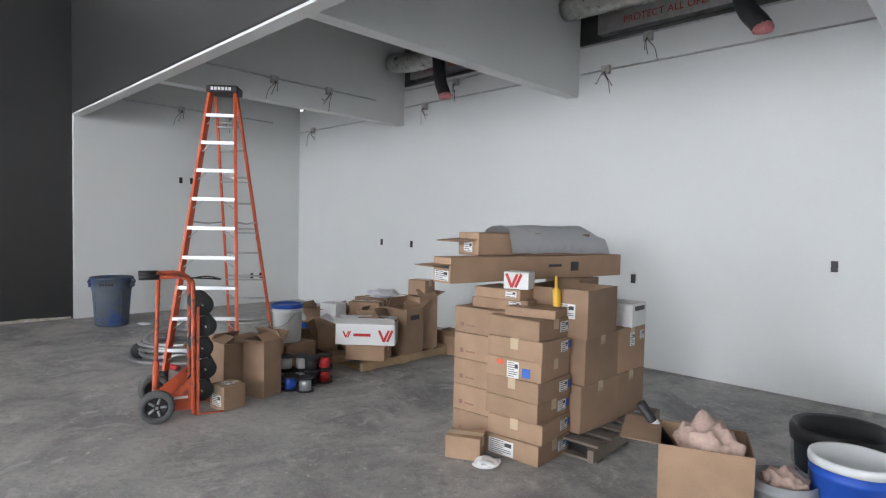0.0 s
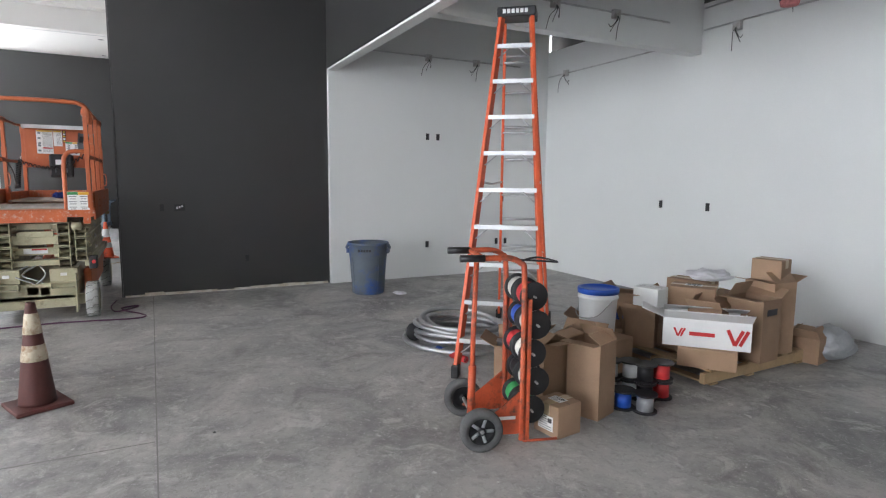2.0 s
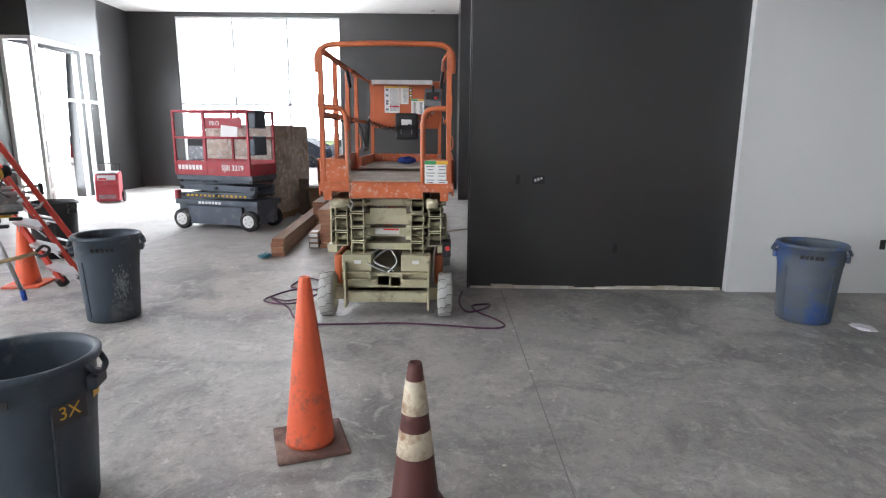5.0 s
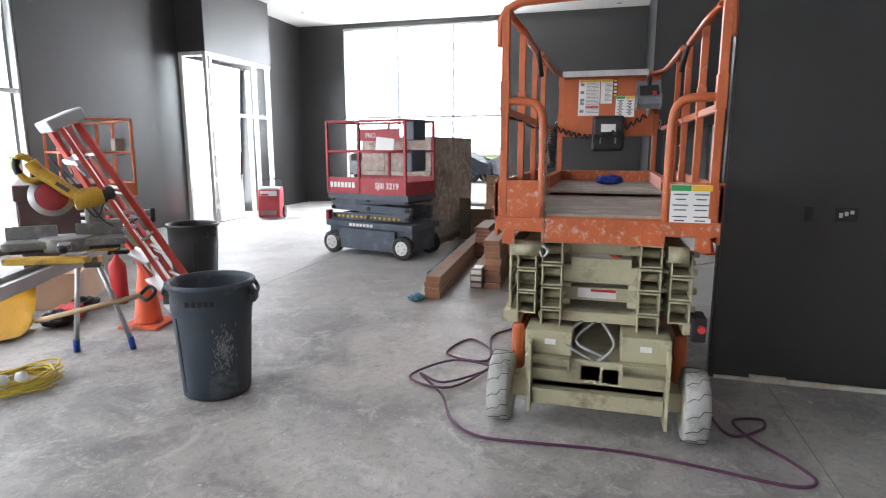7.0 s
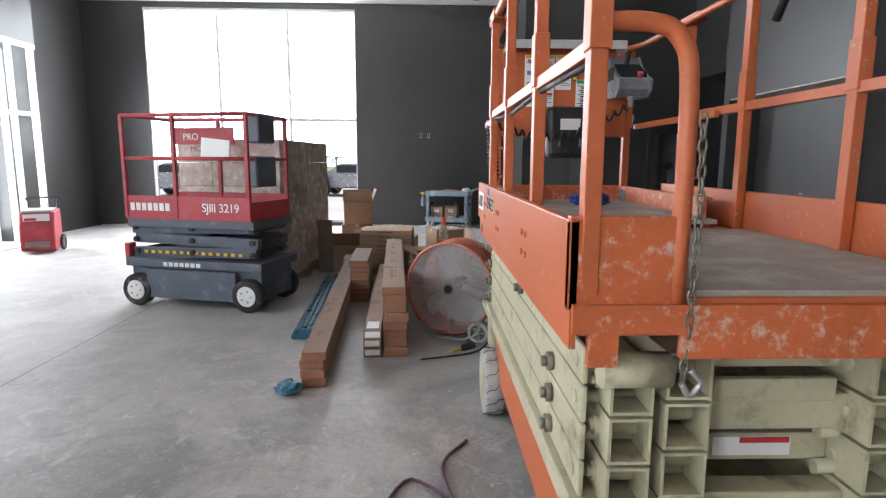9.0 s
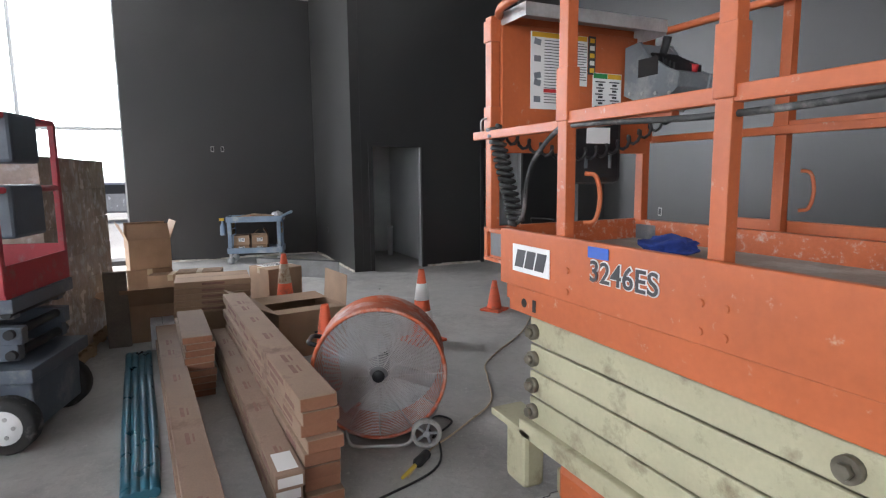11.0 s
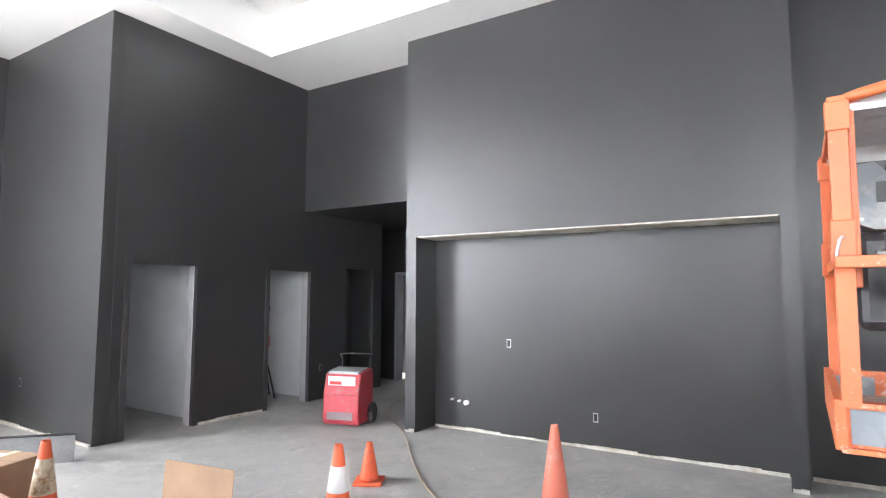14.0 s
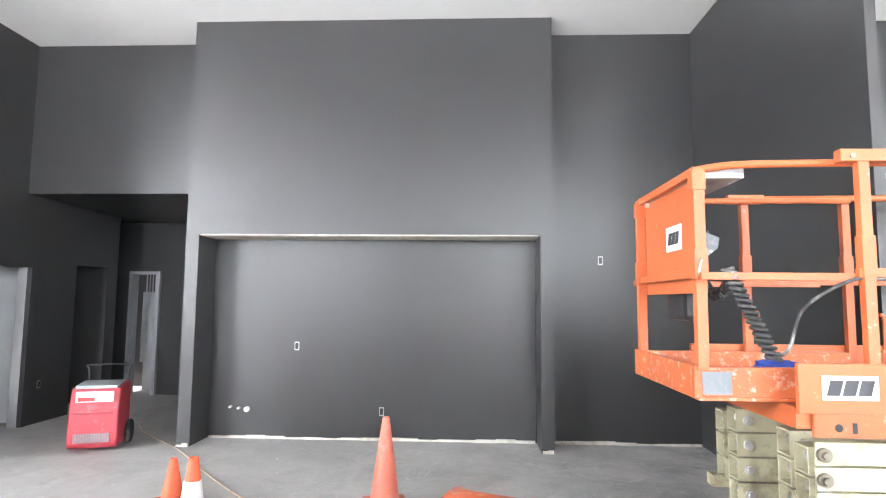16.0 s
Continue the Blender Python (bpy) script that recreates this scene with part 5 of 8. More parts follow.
# ---- cartons ----
def carton(m, sx, sy, sz, label, opened=False, flaps=(70, -25, 80, 20), tape=None, stickers=(), material=None, category="box", group="", name="cardboard_box"):
    """A carton, centred on its base. stickers: (face, u, v, w, h, material)."""
    mt = material or M_CARD
    t = thing(name, m, label, category, group)
    if opened:
        bm = bm_()
        w = 0.006
        lo, hi, il, ih = [[bm.verts.new((u * (sx / 2 - q), v * (sy / 2 - q), z)) for u, v in ((-1, -1), (1, -1), (1, 1), (-1, 1))] for q, z in ((0, 0), (0, sz), (w, w), (w, sz))]
        bm.faces.new(lo[::-1])
        bm.faces.new(il)
        for q in range(4):
            r = (q + 1) % 4
            bm.faces.new((lo[q], lo[r], hi[r], hi[q]))
            bm.faces.new((hi[q], hi[r], ih[r], ih[q]))
            bm.faces.new((il[r], il[q], ih[q], ih[r]))
        part("box_body", bm, mt, t)
        for k, a in enumerate(flaps):
            if a is None:
                continue
            L, W = ((sx, min(sx, sy) * 0.48) if k % 2 == 0 else (sy, min(sx, sy) * 0.48))
            off = sy / 2 if k % 2 == 0 else sx / 2
            fm = pose(0, 0, 0, 0, 0, 90 * k) @ Matrix.Translation((0, -off, sz)) @ pose(0, 0, 0, 90 - a)
            part("flap", box(bm_(), -L / 2, L / 2, 0.0, W, -0.002, 0.003, fm), mt, t)
    else:
        part("box_body", box(bm_(), -sx / 2, sx / 2, -sy / 2, sy / 2, 0, sz, bev=0.006), mt, t)
        part("seam", box(bm_(), -sx / 2 + 0.004, sx / 2 - 0.004, -0.0015, 0.0015, sz - 0.001, sz + 0.0006), M_PRINT, t)
    if tape:
        bm = bm_()
        if tape in ("y", "xy"):
            box(bm, -0.03, 0.03, -sy / 2 - 0.0015, sy / 2 + 0.0015, sz - 0.07, sz + 0.0015) if not opened else None
        if tape in ("x", "xy"):
            box(bm, -sx / 2 - 0.0015, sx / 2 + 0.0015, -0.03, 0.03, sz - 0.07, sz + 0.0015)
        if len(bm.verts):
            part("tape", bm, M_TAN, t, "tan packing tape")
        else:
            bm.free()
    for f, u, v, w, h, mm in stickers:
        p = {"-y": (u, -sy / 2 - 0.0005, v), "+y": (-u, sy / 2 + 0.0005, v), "+x": (sx / 2 + 0.0005, u, v), "-x": (-sx / 2 - 0.0005, -u, v)}.get(f)
        fm = face_pose(p, f) if p else pose(u, v, sz + 0.0008)
        sk = part("sticker", box(bm_(), -w / 2, w / 2, -h / 2, h / 2, 0, 0.0018, fm), mm, t)
        if mm is M_PAPER and min(w, h) > 0.04:
            bm = bm_()
            n = max(3, int(h / 0.014))
            for q in range(n):
                z = h * 0.40 - q * h * 0.8 / (n - 1)
                box(bm, -w * 0.42, w * (0.40 if q % 3 else 0.10), z - 0.0022, z + 0.0022, 0.0018, 0.0026, fm)
            box(bm, w * 0.16, w * 0.42, h * 0.10, h * 0.36, 0.0018, 0.0028, fm)
            part("label_print", bm, M_PRINT, sk)
    return t


def pallet(m, lx, ly, label, material):
    t = thing("pallet", m, label, "pallet")
    n = 6
    for k in range(n):
        y = -ly / 2 + ly * (k + 0.5) / n
        part("deck_board", box(bm_(), -lx / 2, lx / 2, y - 0.045, y + 0.045, 0.10, 0.118, bev=0.003), material, t)
        if k in (0, 2, 5):
            part("bottom_board", box(bm_(), -lx / 2, lx / 2, y - 0.045, y + 0.045, 0, 0.016, bev=0.003), material, t)
    for x in (-lx / 2 + 0.03, 0, lx / 2 - 0.03):
        part("stringer", box(bm_(), x - 0.022, x + 0.022, -ly / 2, ly / 2, 0.016, 0.10, bev=0.003), material, t)
    return t


def v_mark(t, w, m):
    """A red V-shaped mark with slanted bars."""
    bm = bm_()
    for s in (-1, 1):
        for k in range(2 if s > 0 else 1):
            box(bm, -w * 0.07, w * 0.07, -w * 0.36, w * 0.36, 0, 0.0015, m @ pose(s * w * 0.14 + k * w * 0.20, 0, 0, 0, 0, -s * 24))
    part("red_mark", bm, M_REDP, t)


# stack of cartons on the grey pallet
pallet(pose(-1.72, 4.52, 0, 0, 0, 4), 1.0, 1.18, "weathered grey wooden pallet under stacked cartons", M_WOODG)
rs = random.Random(5)
for k in range(5):
    carton(pose(-1.95, 3.93, 0.19 * k + (0.0 if k == 0 else 0.001), 0, 0, rs.uniform(-2, 2) + 3), 0.58, 0.34, 0.188, "flat brown carton in a neat stack", group="stacked cartons", stickers=(("-y", -0.22, 0.06, 0.03, 0.03, M_PRINTB), ("-y", -0.14, 0.055, 0.08, 0.010, M_PRINTB), ("-y", 0.24, 0.03, 0.035, 0.02, M_PRINTB)))
for k in range(7):
    st = [("+x", 0.10, 0.07, 0.10, 0.07, M_PAPER), ("+x", 0.17, 0.075, 0.04, 0.05, M_BLUEP)]
    if k == 4:
        st = [("-y", 0.0, 0.06, 0.09, 0.11, M_PAPER), ("-y", 0.10, 0.05, 0.06, 0.06, M_BLUEP), ("-y", -0.10, 0.10, 0.05, 0.03, M_CONE)]
    if k == 0:
        st = [("-y", -0.08, 0.06, 0.20, 0.10, M_PAPER)] + st
    carton(pose(-1.65 + rs.uniform(-0.01, 0.01), 3.88 + rs.uniform(-0.012, 0.012), 0.134 * k, 0, 0, rs.uniform(-3, 3) + 4), 0.42, 0.40, 0.133, "brown taped carton with white shipping labels", tape="y" if k % 2 else "x", stickers=st, group="stacked cartons")
for y, s, n in ((4.37, 0.50, 2), (4.83, 0.42, 2)):
    for k in range(n):
        carton(pose(-1.62, y, 0.119 + 0.335 * k, 0, 0, rs.uniform(-2, 2)), 0.50, s, 0.333, "large brown taped carton on the grey pallet", tape="x", group="stacked cartons", stickers=((("+x", 0.0, 0.24, 0.07, 0.10, M_PAPER), ("+x", 0.15, 0.26, 0.06, 0.07, M_PAPER)) if y > 4.5 and k == 1 else ()))
ob_ = carton(pose(-1.60, 4.28, 0.79, 0, 0, 6), 0.52, 0.50, 0.33, "open brown carton with a white label", opened=True, flaps=(None, None, None, None), stickers=(("-y", 0.10, 0.18, 0.14, 0.10, M_PAPER),))
t = thing("caulk_tube", pose(-1.53, 4.035, 0.85, 6), "yellow caulk tube hanging from a carton", "tube")
part("tube", lathe(bm_(), [(0.02, 0), (0.028, 0.01), (0.028, 0.26), (0.01, 0.28), (0.008, 0.36)], 12), M_YEL, t)
carton(pose(-1.55, 4.88, 0.79, 0, 0, 3), 0.40, 0.26, 0.18, "white carton with a dark printed band", material=M_PAPER, stickers=(("+x", 0, 0.14, 0.18, 0.035, M_PRINT),))
for k in range(2):
    carton(pose(-1.92, 3.98, 0.952 + 0.075 * k, 0, 0, 12 - 8 * k), 0.44 - 0.05 * k, 0.30, 0.074, "thin flat brown carton", stickers=(("-y", 0.12, 0.04, 0.09, 0.045, M_PAPER),), group="stacked cartons")
carton(pose(-1.85, 4.72, 0.79, 0, 0, 4), 0.30, 0.34, 0.352, "brown carton propping up a long carton")
lb = carton(pose(-1.93, 4.33, 1.146, 0, 0, -9.7), 0.20, 1.80, 0.175, "long narrow brown carton laid across the stack", stickers=(("+x", 0.1, 0.10, 0.14, 0.02, M_PRINT), ("+x", 0.32, 0.09, 0.09, 0.07, M_PRINT), ("-y", 0, 0.05, 0.16, 0.07, M_PAPER), ("-y", 0, 0.11, 0.17, 0.018, M_PRINT)))
part("flap", box(bm_(), -0.11, 0.11, -1.04, -0.88, 0.172, 0.178, pose(0, 0, 0, 3)), M_CARD, lb)
tb = carton(pose(-2.02, 4.32, 1.324, 0, 0, -14), 0.26, 1.10, 0.165, "brown carton half covered by grey paper", stickers=(("-y", 0, 0.06, 0.11, 0.07, M_PAPER),), tape="x")
part("flap", box(bm_(), -0.15, 0.12, -0.72, -0.54, 0.162, 0.170, pose(0, 0, 0, 5)), M_CARD, tb)
M_SHEET = mat("creased_white_paper", (0.78, 0.78, 0.80), 0.7, var=0.05, scale=9, bump=0.25)
t = thing("wrapping_paper", pose(-2.02, 4.40, 1.342, 0, 0, -14), "sheet of grey wrapping paper draped over a carton", "paper")
bm = bm_()
prof = [(0.20, 0.0), (0.175, 0.08), (0.145, 0.17), (0.06, 0.205), (-0.06, 0.20), (-0.14, 0.17), (-0.17, 0.06)]
rows = []
for k in range(15):
    y = -0.36 + 0.072 * k
    rows.append([bm.verts.new((x + 0.012 * noise.noise(Vector((x * 9, y * 6, 1))), y, z * (1.0 if k < 12 else 1 - 0.12 * (k - 11)) + 0.012 * noise.noise(Vector((x * 8, y * 7, 5))))) for x, z in prof])
for a, b in zip(rows, rows[1:]):
    for i in range(len(prof) - 1):
        bm.faces.new((a[i], a[i + 1], b[i + 1], b[i])).smooth = True
bmesh.ops.solidify(bm, geom=bm.faces[:], thickness=0.004)
part("sheet", bm, M_SHEET, t)
c = carton(pose(-1.79, 3.93, 1.103, 0, 0, 20), 0.18, 0.16, 0.12, "small white carton with a red mark", material=M_PAPER)
v_mark(c, 0.14, face_pose((-0.03, -0.0815, 0.06), "-y"))
carton(pose(-1.62, 3.92, 0.938, 0, 0, 14), 0.36, 0.30, 0.06, "thin flat brown carton", group="stacked cartons")
carton(pose(-1.88, 3.50, 0, 0, 0, 28), 0.24, 0.17, 0.15, "small dented brown carton on the floor", tape="x")
rag("paper_scrap", (-1.66, 3.46, 0), 0.09, 0.05, M_PAPER, "crumpled white paper scrap on the floor", "paper", 8)
fb = carton(pose(-0.45, 3.80, 0, 0, 0, 22), 0.44, 0.40, 0.44, "open brown carton with rags and tools", opened=True, flaps=(None, None, None, -88), stickers=(("+x", 0.0, 0.30, 0.12, 0.02, M_PRINT), ("+x", 0.0, 0.26, 0.12, 0.02, M_PRINT), ("+x", 0.0, 0.22, 0.12, 0.02, M_PRINT), ("-y", 0, 0.16, 0.14, 0.02, M_PRINT)))
rag("rag", (-0.42, 3.78, 0.30), 0.16, 0.24, M_RAG, "crumpled beige rag in a carton", "cloth", 11)
t = thing("caulk_gun", pose(-0.66, 3.86, 0.32, 0, -35, 30), "black caulking gun sticking out of a carton", "tool")
part("barrel", cyl(bm_(), (0, 0, 0), (0, 0, 0.28), 0.028, None, 12), M_BLACK, t)
part("label_band", cyl(bm_(), (0, 0, 0.12), (0, 0, 0.16), 0.029, None, 12), M_PAPER, t)


def pail(m, r, h, label, body, lidm=None, group=""):
    t = thing("pail", m, label, "bucket", group)
    prof = [(r * 0.86, 0), (r * 0.88, 0.01), (r * 0.98, h * 0.8), (r * 1.03, h * 0.8 + 0.005), (r * 1.03, h * 0.86), (r, h * 0.87), (r, h)]
    if not lidm:
        prof += [(r - 0.006, h), (r * 0.86, 0.02), (0.01, 0.015)]
    part("body", lathe(bm_(), prof, 30), body, t)
    if lidm:
        part("lid", lathe(bm_(), [(r * 1.05, h - 0.03), (r * 1.06, h), (r * 1.04, h + 0.012), (r * 0.92, h + 0.012), (r * 0.90, h + 0.002), (0.01, h + 0.002)], 30), lidm, t)
    part("bail", tube(bm_(), smooth_path([(r * 1.03, 0, h * 0.8), (r * 0.8, -r * 0.75, h * 0.5), (0, -r * 1.08, h * 0.42), (-r * 0.8, -r * 0.75, h * 0.5), (-r * 1.03, 0, h * 0.8)], 5), 0.004, 5), M_STEEL, t)
    return t


pail(pose(0.16, 4.12, 0), 0.19, 0.42, "blue plastic pail with a white lid", M_BLUEPL, M_WPLAST)
pail(pose(-0.12, 3.98, 0), 0.16, 0.28, "grey bucket holding a rag", M_GREYM)
rag("rag", (-0.12, 3.98, 0.16), 0.11, 0.16, M_RAG, "beige rag in a grey bucket", "cloth", 15)
bt = pail(pose(0.02, 4.62, 0), 0.24, 0.40, "grey tub lined with a black bag", M_BIN)
part("bag", lathe(bm_(), [(0.255, 0.33), (0.262, 0.40), (0.25, 0.425), (0.22, 0.41), (0.2, 0.30), (0.01, 0.28)], 26), M_BLACK, bt, "black plastic bag rim")


# wire cart: a hand truck with reels
def reel_cart():
    """Local: x from the far side to the near side, y forward to the toe plate, wheels at the back."""
    t = thing("hand_truck", pose(-4.03, 2.50, 0, 0, 0, -17), "worn orange hand truck loaded with wire reels", "hand truck")
    for s in (-1, 1):
        x = s * 0.19
        part("upright", tube(bm_(), smooth_path([(x, 0.04, 0.02), (x, 0.04, 0.5), (x, 0.035, 1.00), (x, 0.01, 1.07), (x, -0.06, 1.10), (x, -0.17, 1.10), (x, -0.28, 1.10)], 5), 0.017, 8), M_WORN, t)
        part("slotted_rail", box(bm_(), x - 0.016, x + 0.016, 0.06, 0.082, 0.02, 0.86, bev=0.003), M_WORN, t)
        part("grip", tube(bm_(), [(x, -0.20, 1.10), (x, -0.34, 1.10)], 0.021, 8), M_BLACK, t)
        m = Matrix.Translation((s * 0.255, -0.22, 0.125)) @ pose(0, 0, 0, 0, 90)
        w = part("wheel", lathe(bm_(), [(0.078, -0.030), (0.105, -0.034), (0.122, -0.026), (0.125, 0.0), (0.122, 0.026), (0.105, 0.034), (0.078, 0.030), (0.078, -0.030)], 28, m, caps=False), M_TYREG, t, "dirty grey rubber wheel")
        part("rim", lathe(bm_(), [(0.01, -0.010), (0.060, -0.008), (0.078, -0.026), (0.078, 0.026), (0.060, 0.008), (0.01, 0.010)], 20, m), M_BLACK, w)
        for k in range(5):
            a = 2 * math.pi * k / 5
            c0 = Vector((s * 0.255, -0.22, 0.125))
            part("spoke", cyl(bm_(), c0 + Vector((s * 0.012, 0.018 * math.cos(a), 0.018 * math.sin(a))), c0 + Vector((s * 0.016, 0.07 * math.cos(a), 0.07 * math.sin(a))), 0.010, None, 6), M_GREYM, w)
        part("hub", lathe(bm_(), [(0.004, -0.03), (0.022, -0.026), (0.024, 0.026), (0.004, 0.03)], 12, m), M_BLACK, w)
        bm = bm_()
        prof = ((-0.24, 0.10), (-0.16, 0.06), (0.02, 0.06), (0.055, 0.10), (0.055, 0.32), (0.02, 0.31), (-0.13, 0.19))
        vs = [[bm.verts.new((x + dx, py, pz)) for py, pz in prof] for dx in (-0.004, 0.004)]
        bm.faces.new(vs[0])
        bm.faces.new(vs[1][::-1])
        for q in range(len(prof)):
            r = (q + 1) % len(prof)
            bm.faces.new((vs[0][q], vs[0][r], vs[1][r], vs[1][q]))
        part("gusset", bm, M_WORN, t, "chipped orange steel gusset")
        part("toe_leg", tube(bm_(), [(x, 0.05, 0.012), (x, 0.26, 0.012)], 0.008, 6), M_WORN, t)
    part("gusset_label", box(bm_(), 0.1945, 0.1965, -0.10, 0.0, 0.15, 0.17), M_PAPER, t, "worn white lettering bar")
    part("gusset_label", box(bm_(), 0.1945, 0.1965, -0.13, -0.115, 0.13, 0.16), M_PAPER, t)
    part("toe_rod", tube(bm_(), [(-0.19, 0.26, 0.012), (0.19, 0.26, 0.012)], 0.008, 6), M_WORN, t)
    part("toe_brace", tube(bm_(), [(0.0, 0.26, 0.012), (0.0, 0.05, 0.10)], 0.007, 6), M_WORN, t)
    part("rear_upright", tube(bm_(), [(0.0, -0.22, 0.11), (0.0, -0.215, 0.6), (0.0, -0.20, 1.10)], 0.016, 8), M_WORN, t)
    part("rear_sleeve", tube(bm_(), [(0.0, -0.225, 0.09), (0.0, -0.217, 0.42)], 0.024, 10), M_WORN, t)
    part("cross_bar", tube(bm_(), [(-0.19, -0.20, 1.10), (0.19, -0.20, 1.10)], 0.014, 8), M_WORN, t)
    part("cross_bar", tube(bm_(), [(-0.19, 0.04, 0.12), (0.19, 0.04, 0.12)], 0.014, 8), M_WORN, t)
    part("axle", cyl(bm_(), (-0.29, -0.22, 0.125), (0.29, -0.22, 0.125), 0.012, None, 8), M_STEEL, t)
    part("wire_hook", tube(bm_(), smooth_path([(0.19, 0.0, 1.09), (0.20, 0.16, 1.08), (0.16, 0.24, 1.07), (0.10, 0.14, 1.09), (0.19, 0.0, 1.08)], 5), 0.006, 6), M_BLACK, t)
    cols = [(M_GREEN, M_GREEND), (M_BLACK, M_WIREW), (M_REDP, M_WIREW), (M_BLUEPL, M_WIREW), (M_WIREW, M_REDP)]
    for k in range(5):
        z = 0.19 + 0.170 * k
        y = 0.115 + 0.012 * ((k % 2) * 2 - 1)
        part("reel_rod", cyl(bm_(), (-0.20, y, z), (0.20, y, z), 0.007, None, 8), M_STEEL, t)
        for j, x in enumerate((-0.088, 0.092)):
            m = Matrix.Translation((x, y, z)) @ pose(0, 0, 0, 0, 90)
            r = part("wire_reel", lathe(bm_(), [(0.03, -0.062), (0.066, -0.062), (0.069, -0.03), (0.066, 0.0), (0.069, 0.03), (0.066, 0.062), (0.03, 0.062)], 22, m), cols[k][j], t, "reel of coloured wire")
            for e in (-0.070, 0.070):
                part("flange", lathe(bm_(), [(0.012, e - 0.004), (0.082, e - 0.004), (0.086, e), (0.082, e + 0.004), (0.012, e + 0.004)], 26, m), M_BLACK, r)
    return t


M_WORN = mat("worn_orange_steel", (0.50, 0.085, 0.03), 0.5, var=0.2, scale=9, dirt=(0.10, 0.05, 0.035), dirt_amt=0.42, dirt_scale=14)
M_TYREG = mat("dirty_grey_rubber", (0.10, 0.10, 0.10), 0.8, var=0.25, scale=12, dirt=(0.08, 0.08, 0.08), dirt_amt=0.4, dirt_scale=8)
M_WIREW = mat("white_wire_winding", (0.62, 0.60, 0.55), 0.5, var=0.12, scale=20, fine=150, bump=0.3)
M_GREEND = mat("bright_green_wire", (0.02, 0.33, 0.14), 0.45, var=0.15, scale=20)
reel_cart()


def hose_coil(m, R, label, loops, r, material, name="conduit_coil", cat="conduit"):
    rnd = random.Random(4)
    t = thing(name, m, label, cat)
    pts = []
    n = 40
    for k in range(n * loops + 1):
        a = 2 * math.pi * k / n
        lp = k / n
        rad = R * (1 - 0.055 * lp + 0.10 * math.sin(lp * 2.4))
        pts.append((rad * math.cos(a), rad * 0.86 * math.sin(a), r + 0.001 + 0.034 * lp + 0.05 * max(0, math.sin(a + lp)) * min(1, lp)))
    pts = [p for q in zip(pts, pts[1:]) for p in (q[0], [(u + v) / 2 for u, v in zip(*q)])]
    bm = tube(bm_(), pts, r, 10)
    # spiral-wound ribs
    for i, v in enumerate(bm.verts):
        if (i // 10) % 2:
            c_ = Vector(pts[min(i // 10, len(pts) - 1)])
            v.co = c_ + (v.co - c_) * 0.86
    part("coil", bm, material, t)
    return t


M_FLEX = mat("flexible_metal_conduit", (0.42, 0.42, 0.43), 0.32, 0.85, var=0.15)
c = hose_coil(pose(-5.82, 3.18, 0, 0, 0, 30), 0.54, "coil of shiny flexible metal conduit on the floor", 6, 0.024, M_FLEX)
part("strap", lathe(bm_(), [(0.075, -0.03), (0.085, -0.03), (0.085, 0.03), (0.075, 0.03)], 14, Matrix.Translation((-0.40, -0.22, 0.10)) @ pose(0, 0, 0, 90, 0, 30)), M_BLACK, c)
t = thing("conduit_end", pose(-5.55, 2.85, 0.035, 0, 90, 10), "loose conduit end with a blue and red fitting", "conduit")
part("pipe", cyl(bm_(), (0, 0, -0.35), (0, 0, 0.3), 0.026, None, 12), M_FLEX, t)
part("blue_band", cyl(bm_(), (0, 0, -0.1), (0, 0, -0.02), 0.029, None, 12), M_BLUEPL, t)
part("red_band", cyl(bm_(), (0, 0, 0.10), (0, 0, 0.3), 0.028, None, 12), M_REDP, t)

# pile beside the ladder
c = carton(pose(-3.88, 2.78, 0, 0, 0, 8), 0.20, 0.20, 0.20, "small brown carton with a white label", stickers=(("-y", 0.0, 0.08, 0.12, 0.09, M_PAPER), ("top", 0, 0, 0.10, 0.07, M_PAPER)), tape="y")
carton(pose(-4.02, 3.16, 0, 0, 0, 20), 0.24, 0.22, 0.50, "tall narrow open brown carton", opened=True, flaps=(-85, 60, 40, -80))
carton(pose(-4.28, 2.98, 0, 0, 0, 5), 0.24, 0.24, 0.46, "tall open brown carton", opened=True, flaps=(60, -80, None, 50))
carton(pose(-4.42, 3.34, 0, 0, 0, 25), 0.34, 0.30, 0.36, "open brown carton full of fittings", opened=True, flaps=(-60, 30, -40, 50))
carton(pose(-4.72, 3.05, 0, 0, 0, 50), 0.32, 0.26, 0.30, "open brown carton with torn flaps", opened=True, flaps=(-70, 40, 20, -60))
pail(pose(-4.66, 3.78, 0.30), 0.155, 0.38, "white plastic pail with a blue lid", M_WPLAST, M_BLUEPL)
carton(pose(-4.66, 3.78, 0, 0, 0, 12), 0.42, 0.40, 0.298, "brown carton under a white pail")
for k, (x, y, mm, up) in enumerate(((-3.98, 3.42, M_BLUEPL, 1), (-3.86, 3.50, M_GREYM, 0), (-4.12, 3.62, M_WPLAST, 1), (-4.02, 3.66, M_BLACK, 1), (-4.00, 3.80, M_REDP, 1), (-4.12, 3.88, M_GREEN, 1), (-4.20, 3.50, M_WPLAST, 1))):
    for lv in range(2 if k in (2, 3, 4, 6) else 1):
        t = thing("wire_spool", pose(x, y, 0.135 * lv, 0, 0, 20 * k), "spool of coloured building wire on the floor", "spool", "wire spools")
        part("winding", cyl(bm_(), (0, 0, 0.012), (0, 0, 0.118), 0.055, None, 18), mm, t)
        for z in (0, 0.118):
            part("flange", cyl(bm_(), (0, 0, z), (0, 0, z + 0.012), 0.08, None, 20), M_BLACK, t)
